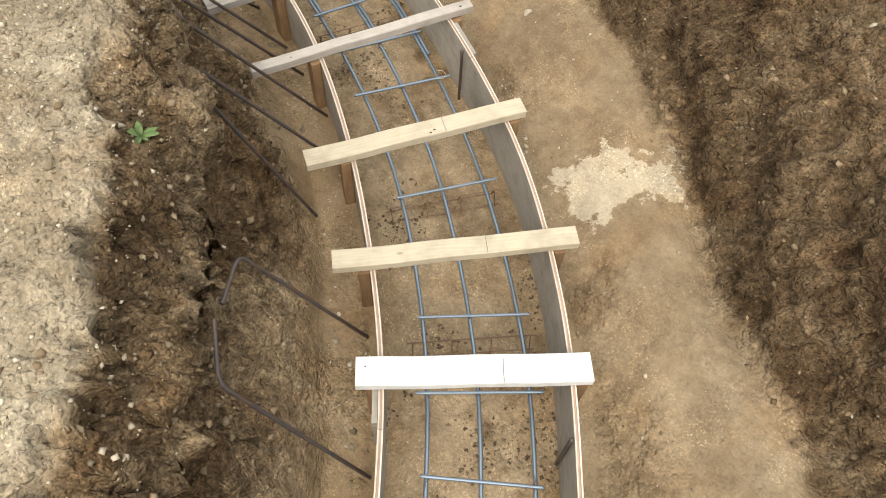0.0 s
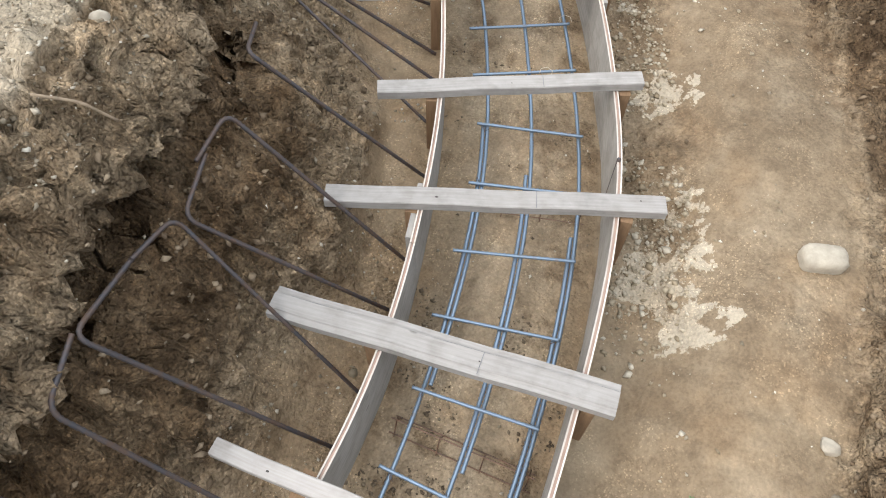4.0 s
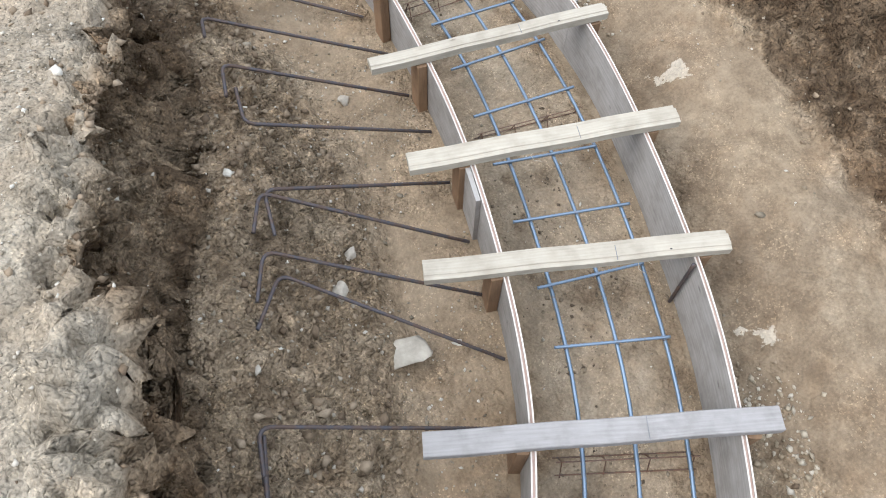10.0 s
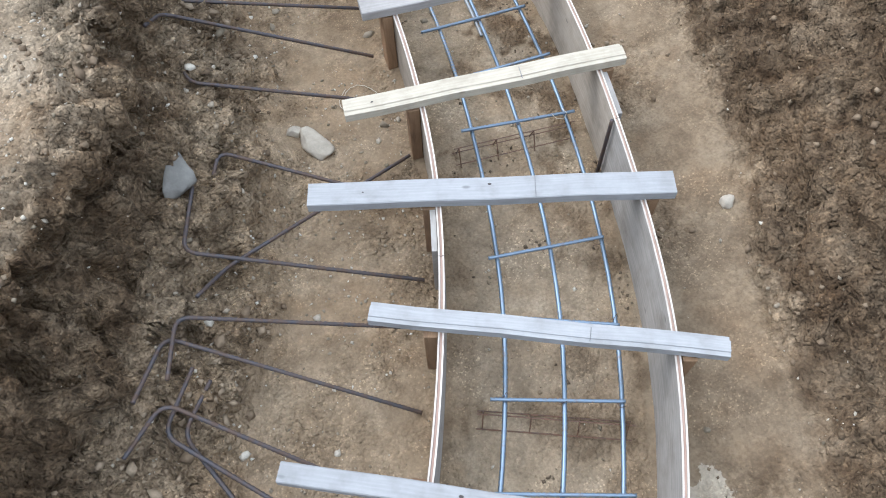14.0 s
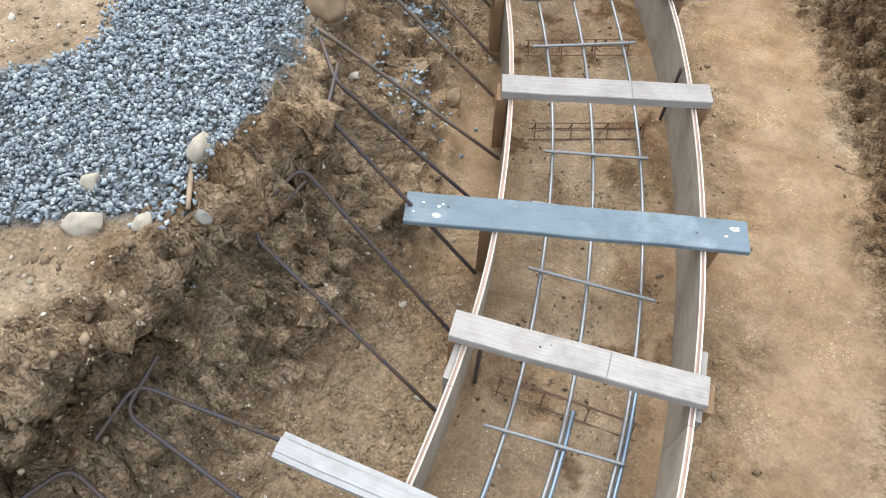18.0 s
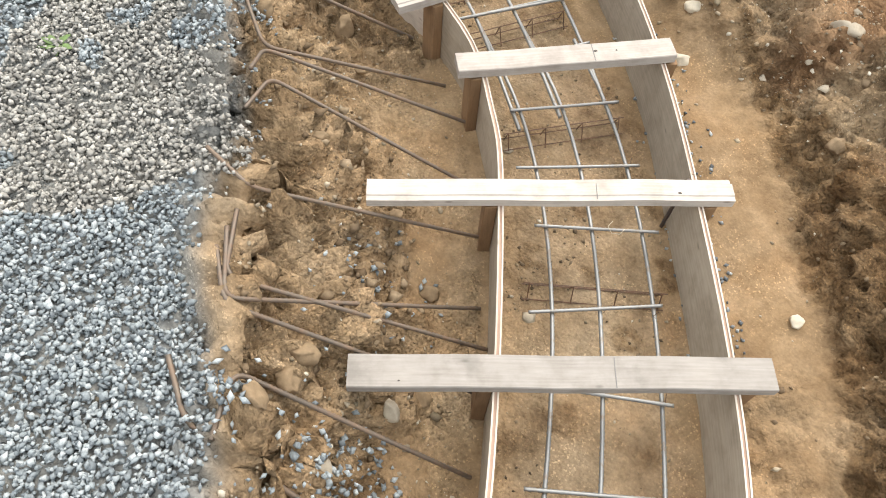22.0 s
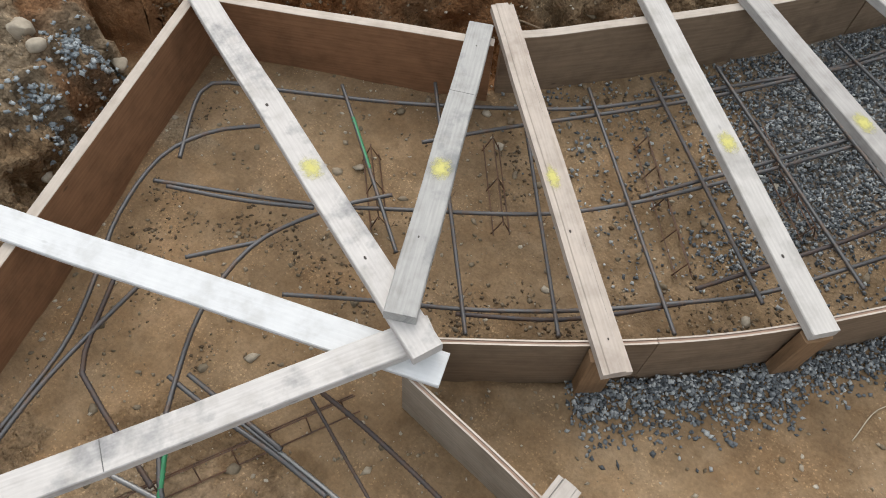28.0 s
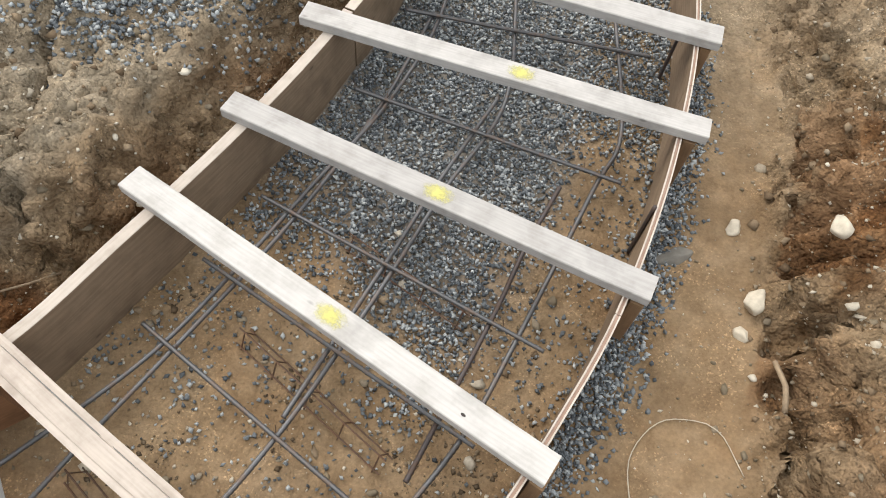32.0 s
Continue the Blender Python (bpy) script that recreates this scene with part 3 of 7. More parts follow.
def ground_height(x, y, detail=True):
    """Height of the soil, and how rough it is there (0 trodden, 1 crumbling bank)."""
    shape = np.shape(x)
    x, y = np.asarray(x, float).ravel(), np.asarray(y, float).ravel()
    s, d = along(x, y)
    wob = ragged(x, y)
    toe, half, half_z, lip, lip_z, wide, rise = bank_lines(s)
    di = d - wob * ease((d - 0.4) / 0.3)
    low, high = np.clip((di - toe) / (half - toe), 0, 1), np.clip((di - half) / np.maximum(lip - half, 0.03), 0, 1)
    brow = np.clip((di - np.maximum(lip, half + 0.03)) / wide, 0, 1)
    inner = np.where(di < half, half_z * (0.55 * low + 0.45 * low * low), half_z + (lip_z - half_z) * high) + rise * (1.6 * brow - 0.6 * brow * brow)
    inner = inner + 0.05 * np.clip(di - lip - wide, 0, 2)
    otoe, otop = np.interp(s, OUT_S, OUT_TOE), np.interp(s, OUT_S, OUT_TOP)
    do = -d + wob
    outer = np.interp(s, [-3, 5, 6.5, 8, 10, 12, 18], [.19, .19, .18, .12, .09, .05, .03]) * ease((do - 0.33) / 0.6) + otop * ease((do - otoe) / 0.55)
    z = np.where(d > 0, inner, outer)
    rough = np.where(d > 0, ease((di - toe) / 0.2) * np.where(di > lip + wide + 0.05, 0.45, 1), ease((do - otoe + 0.1) / 0.25))
    heap = 0.4 * ease((do - 0.37) / 0.05) * ease((0.72 - do) / 0.15) * ease(0.4 + 1.2 * lattice(x * 3, y * 3, 22)) * (s < 15)
    rough = np.where(d < 0, np.maximum(rough, heap), rough)
    # the corner and the second footing
    near, far = from_line(x, y, NEAR_LINE), from_line(x, y, FAR_LINE)
    back = from_line(x, y, smooth_line(BACK))
    beyond = np.clip(np.minimum(near + 0.05, 0.05 - far) / 0.1, 0, 1) * (y > 8)
    outside_far = np.where((y > 8.3), np.clip(far, 0, 9), np.clip(back, 0, 9) * (x < -3.7))
    bank = 0.30 * ease((outside_far - 0.11 - 0.06 * lattice(x * 4, y * 4, 10)) / 0.24) + 0.06 * ease((outside_far - 0.4) / 0.6)
    right2 = np.clip(-near, 0, 9)
    zone2 = ((y > 8.05) & (x < 0.2)) | (x < -3.95)
    step2 = 0.46 + 0.20 * ease((9.5 - y) / 1.0) + 0.05 * lattice(x * 3, y * 3, 8) + 0.03 * lattice(x * 9, y * 9, 9)
    z2 = np.where(outside_far > 0, bank, np.where(near > -0.02, 0.0, 0.02 + 0.04 * ease((right2 - 0.3) / 0.2) + 0.19 * ease((right2 - step2) / 0.11) + 0.08 * ease((right2 - step2 - 0.2) / 0.5)))
    r2 = np.where(outside_far > 0.05, 1.0, np.where(near > -0.02, 0.15, ease((right2 - step2 + 0.12) / 0.12)))
    blend = ease((y - 7.9 - 0.9 * ease((x + 1.9) / 1.2)) / 0.5)
    blend = np.where(x < -3.9, ease((-3.85 - x) / 0.15) * ease((y - 5.9) / 0.5), blend)
    blend = np.where((d > 0.42) & (x > -4.0), 0, blend)
    z = z * (1 - blend) + z2 * blend
    rough = rough * (1 - blend) + r2 * blend
    hub = (x > -5) & (x < -2.1) & (y > 6.5) & (y < 9.4)
    deep = np.zeros_like(x)
    if hub.any():
        depth = inside_signed(x[hub], y[hub], HUB)
        behind = np.interp(x[hub], [-4.1, -4.0, -3.2, -2.6, -2.2], [6.66, 6.68, 6.87, 7.0, 7.09]) - y[hub]
        behind = np.where((behind > 0) & (x[hub] > -4.08), behind, 0)
        deep[hub] = np.where(behind > 0, ease((depth + 0.05) / 0.03), ease((depth + 0.13) / 0.06))
        z[hub] = np.maximum(z[hub], 0.17 * ease((behind - 0.03) / 0.12) * ease((-2.3 - x[hub]) / 0.3))
        rough[hub] = np.maximum(rough[hub], 0.9 * ease(behind / 0.12))
    z, rough = z * (1 - deep), rough * (1 - deep)
    out = ease((np.abs(d) - 2.4) / 2.5) * ((y < 8) | (np.abs(from_line(x, y, NEAR_LINE)) > 2.0))
    z, rough = z * (1 - out) + 0.5 * out, rough * (1 - 0.7 * out)
    if detail:
        z = z + 0.012 * lattice(x * 2.2, y * 2.2, 11) + 0.005 * lattice(x * 9, y * 9, 12)
    return z.reshape(shape), rough.reshape(shape)


# ---- making meshes ----
def mesh_object(name, verts, faces, mat, parent=None, label="", smooth=False, uv=None):
    me = bpy.data.meshes.new(name)
    me.from_pydata([tuple(v) for v in verts], [], [tuple(f) for f in faces])
    if uv is not None:
        layer = me.uv_layers.new(name="grain")
        loops = np.zeros(len(me.loops), np.int32)
        me.loops.foreach_get("vertex_index", loops)
        layer.data.foreach_set("uv", np.asarray(uv, float)[loops].ravel())
    if smooth:
        me.polygons.foreach_set("use_smooth", [True] * len(me.polygons))
    me.update()
    if mat is not None:
        me.materials.append(mat)
    ob = new(name, me)
    if parent is not None:
        ob.parent = parent
        ob.matrix_parent_inverse = parent.matrix_basis.inverted()
    if label:
        ob["label"] = label
    return ob


def holder(name, place, label, category, group=""):
    ob = new(name)
    ob.empty_display_size = 0.1
    ob.matrix_basis = place
    return tagged(ob, label, category, group)


def sweep(points, section, closed_ends=True, up=None):
    """Vertices, faces and grain coordinates of a section carried along points (section: across, up)."""
    p = np.asarray(points, float)
    if p.shape[1] == 2:
        p = np.c_[p, np.zeros(len(p))]
    t = np.gradient(p, axis=0)
    t /= np.linalg.norm(t, axis=1)[:, None]
    up = np.array([0, 0, 1.0]) if up is None else np.asarray(up, float)
    side = np.cross(up, t)
    side /= np.linalg.norm(side, axis=1)[:, None] + 1e-9
    top = np.cross(t, side)
    sec = np.asarray(section, float)
    k = len(sec)
    v = (p[:, None] + side[:, None] * sec[None, :, :1] + top[:, None] * sec[None, :, 1:2]).reshape(-1, 3)
    run = np.r_[0, np.cumsum(np.linalg.norm(np.diff(p, axis=0), axis=1))]
    girth = np.r_[0, np.cumsum(np.linalg.norm(np.diff(sec, axis=0), axis=1))]
    uv = np.stack([np.repeat(run, k), np.tile(girth, len(p))], 1)
    f = []
    for i in range(len(p) - 1):
        for j in range(k):
            a, b = i * k + j, i * k + (j + 1) % k
            f.append((a, b, b + k, a + k))
    if closed_ends:
        f.append(tuple(range(k - 1, -1, -1)))
        f.append(tuple((len(p) - 1) * k + j for j in range(k)))
    return v, f, uv


def box_section(x0, x1, z0, z1, r=0.0):
    if r <= 0:
        return [(x1, z0), (x1, z1), (x0, z1), (x0, z0)]
    return [(x1 - r, z0), (x1, z0 + r), (x1, z1 - r), (x1 - r, z1), (x0 + r, z1), (x0, z1 - r), (x0, z0 + r), (x0 + r, z0)]


def dense(points, step):
    p = np.asarray(points, float)
    run = np.r_[0, np.cumsum(np.linalg.norm(np.diff(p, axis=0), axis=1))]
    at = np.linspace(0, run[-1], max(2, int(round(run[-1] / step)) + 1))
    return np.stack([np.interp(at, run, p[:, i]) for i in range(p.shape[1])], 1)


def bar_mesh(points, r, ribs=True, sides=6):
    """A reinforcing bar along points, with the rolled ribs as rings."""
    p = dense(points, 0.0075 if ribs else 0.03)
    t = np.gradient(p, axis=0)
    t /= np.linalg.norm(t, axis=1)[:, None]
    hint = np.array([0.13, 0.21, 0.97])
    side = np.cross(hint, t)
    side /= np.linalg.norm(side, axis=1)[:, None] + 1e-9
    top = np.cross(t, side)
    rad = np.full(len(p), r)
    if ribs:
        rad[::2] *= 1.16
        rad[1::2] *= 0.94
    a = np.arange(sides) * 2 * math.pi / sides
    ring = side[:, None] * np.cos(a)[None, :, None] + top[:, None] * np.sin(a)[None, :, None]
    v = (p[:, None] + ring * rad[:, None, None]).reshape(-1, 3)
    i, j = np.meshgrid(np.arange(len(p) - 1), np.arange(sides), indexing="ij")
    a0, b0 = i * sides + j, i * sides + (j + 1) % sides
    f = np.stack([a0, b0, b0 + sides, a0 + sides], -1).reshape(-1, 4).tolist()
    f += [tuple(range(sides - 1, -1, -1)), tuple((len(p) - 1) * sides + q for q in range(sides))]
    return v, f


def rounded(points, radius=0.035):
    """A broken line with its corners bent round, as bars are bent."""
    p = [np.asarray(q, float) for q in points]
    out = [p[0]]
    for a, b, c in zip(p, p[1:], p[2:]):
        u, w = (a - b) / np.linalg.norm(a - b), (c - b) / np.linalg.norm(c - b)
        r = min(radius, 0.4 * np.linalg.norm(a - b), 0.4 * np.linalg.norm(c - b))
        for q in np.linspace(0, 1, 6):
            out.append((b + u * r) * (1 - q)**2 + 2 * b * q * (1 - q) + (b + w * r) * q**2)
    return np.array(out + [p[-1]])


# ---- the ground ----
def spaced(lo, hi, fine, reach):
    mid = np.arange(lo, hi, fine)
    grow, left, step = [], 0.0, fine
    while left < reach:
        step *= 1.25
        left += step
        grow.append(left)
    grow = np.array(grow)
    return np.r_[lo - grow[::-1], mid, mid[-1] + grow]


def soil_zones(x, y, rough, across, wall):
    """How crumbly, sandy and ochre the soil is, and how dark with damp and painted bank shade; and where it is a gravel
    bed or smeared with pale clay.
    """
    s, d = along(x, y)
    d = np.where(d > 0.3, across, d)
    crest = np.interp(s, BANK_S, BANK_CREST) + np.interp(s, [3.2, 4.2], [0.8, 0.15]) * np.interp(s, BROW_S, BROW_WIDE)
    plateau = ease((d - crest + 0.02 + 0.03 * lattice(x * 5, y * 5, 31)) / 0.05)
    grey = plateau * np.interp(s, [-3, 6.2, 7.0, 8.0, 9.8, 10.5, 11, 12], [0.9, 0.95, 0.45, 0.3, 0.45, 0.15, 0.1, 0.35])
    warm = np.interp(s, [-3, 3, 5, 7, 10, 12, 18], [0.55, 0.5, 0.3, 0.25, 0.45, 1.0, 1.0])
    warm = np.where((d < -0.3) & (s < 11), warm * np.interp(s, [8, 11], [0.35, 1.0]), warm)
    far, near = from_line(x, y, FAR_LINE), from_line(x, y, NEAR_LINE)
    beside = (y > 8.2) & (d < 0)
    warm = np.where(beside, 0.85, warm)
    crumb = rough * np.where(d > 0, np.interp(s, [-3, 9, 11, 12, 18], [0.8, 0.8, 0.7, 0.4, 0.4]), np.interp(s, [-3, 11, 14, 18], [0.8, 0.8, 0.5, 0.4])) * (1 - plateau * np.interp(s, [7, 8.5, 11.5, 12.5], [1, 0.1, 0.1, 1]))
    strip = (d > 0.36) & (d < 1.0)
    crumb = np.where(strip, np.maximum(crumb, 0.30 + 0.30 * lattice(x * 4, y * 4, 48) + 0.2 * lattice(x * 12, y * 12, 49)), crumb)
    crumb = np.clip(crumb, 0, 1)
    within = (np.abs(d) < 0.3)
    crumb = np.where(within, np.maximum(crumb, 0.22), crumb)
    sandy = np.maximum(grey, 0.18 * ease((-d - 0.6) / 0.3) * ease(lattice(x * 2.3, y * 2.3, 33) * 1.5) * (s < 12))
    top2 = np.where(beside & (far > 0), 1.0 * ease((far - 0.28) / 0.1) * ease((y - 9.45) / 0.3), np.where(beside & (near < 0), 0.2 * ease((-near - 0.72) / 0.12), 0)) * (y > 8.3)
    sandy = np.maximum(sandy, top2)
    sandy = np.maximum(sandy, 0.5 * ease((-d - 1.25 - 0.12 * lattice(x * 3, y * 3, 58)) / 0.12) * (s > 12.5) * (y < 8.3))
    crumb = np.where(top2 > 0.1, 0.3, crumb)
    damp_shade = ease((d - 0.95 + 0.15 * lattice(x * 3, y * 3, 34)) / 0.25) * np.interp(s, [5.6, 6.4, 8.2, 9.0, 10.2], [0, 0.85, 0.85, 0.4, 0]) * (1 - 0.85 * plateau)
    damp_shade = np.maximum(damp_shade, ease((-d - np.interp(s, OUT_S, OUT_TOE) + 0.04 * lattice(x * 6, y * 6, 62)) / 0.06) * np.interp(s, [-3, 1, 2, 5.5, 7, 9.5, 12, 14], [0.9, 0.9, 0.9, 0.9, 0.85, 0.8, 0.65, 0.75]) * (1 - 0.9 * ease((-d - 1.25 - 0.12 * lattice(x * 3, y * 3, 58)) / 0.12) * (s > 12.5)))
    damp_shade = np.maximum(damp_shade, 0.12 * ease((-2.3 - x) / 0.5) * ease((y - 6.5) / 0.3))
    damp_shade = np.maximum(damp_shade, 0.30 * (d > 0.3) * np.interp(s, [6.6, 7.6, 9.5, 10.8], [0, 1, 1, 0]) * (0.4 + 0.6 * ease(0.5 + lattice(x * 1.7, y * 1.7, 37))))
    damp_shade = np.where(beside, 0, damp_shade)
    damp_shade = np.maximum(damp_shade, np.where(beside & (far > 0), np.interp(y, [9.2, 9.8], [0.7, 0.25]) * ease((0.22 - far + 0.08 * lattice(x * 5, y * 5, 60)) / 0.08), 0))
    damp_shade = np.maximum(damp_shade, np.where(beside & (near < -0.4) & (y > 8.3), 0.9 * ease(1.3 - np.abs(-near - 0.60 - 0.12 * lattice(x * 3, y * 3, 46) - 0.06 * lattice(x * 9, y * 9, 47)) / 0.10) * ease(0.9 + lattice(x * 5, y * 5, 59)), 0))
    # steep wall darkened in colour, for moisture and for shade under the lip
    damp_shade = np.maximum(damp_shade, wall * np.interp(s, [-3, 3, 4.5, 8.3, 9.0, 10.8, 11.8, 14, 18], [1.0, 1.0, 1.0, 1.0, 0.7, 0.7, 0.3, 0.15, 0.2]) * (0.75 + 0.25 * lattice(x * 5, y * 5, 38)))
    damp_shade = np.maximum(damp_shade, 0.30 * ease((-d - 0.38) / 0.1) * np.interp(s, [-3, 2.5, 3.6, 7, 8.6, 10.5, 12], [1.1, 1.4, 1.9, 2.0, 1.7, 1.1, 0.55]) * (0.75 + 0.25 * lattice(x * 2.5, y * 2.5, 39)))
    toe, half = np.interp(s, BANK_S, BANK_TOE), np.interp(s, BANK_S, BANK_HALF)
    lip, wide = np.interp(s, BANK_S, BANK_CREST), np.interp(s, BROW_S, BROW_WIDE)
    # brow darkened likewise: wet soil plus the steep face's own shade
    damp_shade = np.maximum(damp_shade, np.interp(s, [0.8, 1.6, 2.3, 3.2], [0.75, 0.4, 0.1, 0.0]) * ease((d - lip) / 0.05) * (1 - plateau) * (s < 3.8))
    damp_shade = np.maximum(damp_shade, 0.5 * ease((d - lip) / 0.05) * np.interp(s, [6.6, 7.4, 8.4, 8.9, 10.4, 11.0], [0, 1, 1, 0.3, 0.5, 0]) * ease(0.75 + lattice(x * 2, y * 2, 52)) * ease((lip + 0.5 - d) / 0.3))
    upper = ease((d - toe - np.interp(s, [2, 4, 7, 8.5], [0.2, 0.4, 0.45, 0.65]) * (half - toe) - 0.08 * lattice(x * 4, y * 4, 43)) / 0.18) * (1 - plateau) * (d < half + 0.02)
    damp_shade = np.maximum(damp_shade, upper * np.interp(s, [-3, 3.2, 4.0, 6.2, 7.2, 8.8, 10.3, 11.5, 18], [1.0, 0.9, 0.08, 0.1, 0.35, 0.5, 0.3, 0.1, 0.1]))
    damp_shade = np.maximum(damp_shade, 0.6 * plateau * np.interp(s, [8.2, 9.2, 9.9, 10.4, 11.2, 11.7], [0, 0.35, 0.4, 1, 1, 0]) * ease((lip + 0.75 - d) / 0.3) * ease(0.8 + lattice(x * 4, y * 4, 68)))
    floor = np.abs(d) < 0.34
    damp_shade = np.maximum(damp_shade, np.where(floor, 0.42 * ease(lattice(x * 5, y * 5, 44) * 1.6 + 0.9 * lattice(x * 13, y * 13, 45) - 0.45), 0))
    prints = ease((lattice(x * 8, y * 8, 81) + 0.5 * lattice(x * 23, y * 23, 82) + 0.35 * ease((-d - 0.02) / 0.15) - 0.72) / 0.10)
    damp_shade = np.maximum(damp_shade, floor * 0.75 * prints * np.interp(s, [8, 9, 14.5, 15.5], [0.5, 1, 1, 0.5]))
    damp_shade = np.maximum(damp_shade, 0.25 * ease((y - 8.1) / 0.4) * (x < -1.2) * (top2 < 0.1) * np.where(near < -0.40, 0.25, 1.0) * ease(0.75 + 0.6 * lattice(x * 2, y * 2, 50)))
    stony = 0.85 * ease(inside_signed(x, y, GRAVEL_EDGE) / 0.08 + 0.5)
    run = (x + 3.55) * 0.55 + (y - 8.95) * 0.83
    stony = np.maximum(stony, np.where((near > 0.0) & (far < 0) & (y > 8.3), 0.55 * ease((run - 0.75 + 0.45 * lattice(x * 2.5, y * 2.5, 42)) / 0.8) * ease((near - 0.22) / 0.2), 0))
    sandy = np.where(within, np.maximum(sandy, 0.22 * ease((0.27 - np.abs(d)) / 0.08)), sandy)
    clay = 0.0 * x
    for cx, cy, r in ((-4.28, -1.98, .15), (-4.42, -2.14, .09), (-2.38, -2.21, .10), (-2.27, -2.10, .09), (-2.16, -2.20, .03), (-1.96, -2.14, .07), (-1.40, -2.06, .08), (-.85, -1.83, .02), (-.21, -1.56, .0), (.85, -.93, .02), (1.75, .50, .03)):
        far_off = np.hypot(x - cx, y - cy) + 0.06 * lattice(x * 8, y * 8, 35) + 0.03 * lattice(x * 22, y * 22, 36)
        clay = np.maximum(clay, np.clip(0.62 + (r - far_off) / 0.30, 0, 1))
    out = ease((np.abs(d) - 2.2) / 1.6)
    crumb, sandy, warm, damp_shade = crumb * (1 - out) + 0.35 * out, sandy * (1 - out) + 0.4 * out, warm * (1 - out) + 0.5 * out, damp_shade * (1 - out)
    red = np.where(beside & (far > 0), 0.85 * ease((0.28 + 0.4 * ease((9.6 - y) / 0.4) - far + 0.10 * lattice(x * 4, y * 4, 54)) / 0.12) * ease(0.55 + 1.3 * lattice(x * 3, y * 3, 55)), 0)
    hub_back = (x < -4.3) & (y > 7.2) & (y < 9.2) & (far > -0.6)
    red = np.maximum(red, np.where(hub_back, 0.75 * ease(0.4 + 1.4 * lattice(x * 4, y * 4, 56)), 0) * (inside_signed(x, y, HUB) < 0))
    red = np.maximum(red, np.where(beside & (near < -0.45), 0.5 * ease(0.5 + 1.4 * lattice(x * 3.5, y * 3.5, 67)), 0))
    red = np.maximum(red, 0.12 * within * (s > 10) * ease(lattice(x * 4, y * 4, 57) * 2 - 0.3))
    return crumb, sandy, warm, damp_shade, stony, clay, red * (1 - out)


GRAVEL_EDGE = [(.34, 3.39), (.60, 3.60), (.67, 3.98), (.54, 4.40), (.40, 4.55), (.32, 4.81), (.23, 4.95), (.20, 5.21), (-.13, 5.62), (-.40, 5.75), (-.59, 5.88), (-1.29, 5.99), (-1.66, 6.20),
               (-2.10, 6.30), (-2.40, 6.41), (-2.96, 6.22), (-3.5, 6.0), (-3.3, 5.3), (-2.4, 5.35), (-1.8, 5.48), (-1.07, 5.44), (-.70, 5.32), (-.27, 4.95), (-.05, 4.70), (-.05, 4.30), (.05, 4.0), (-.1, 3.7), (-.3, 3.35)]


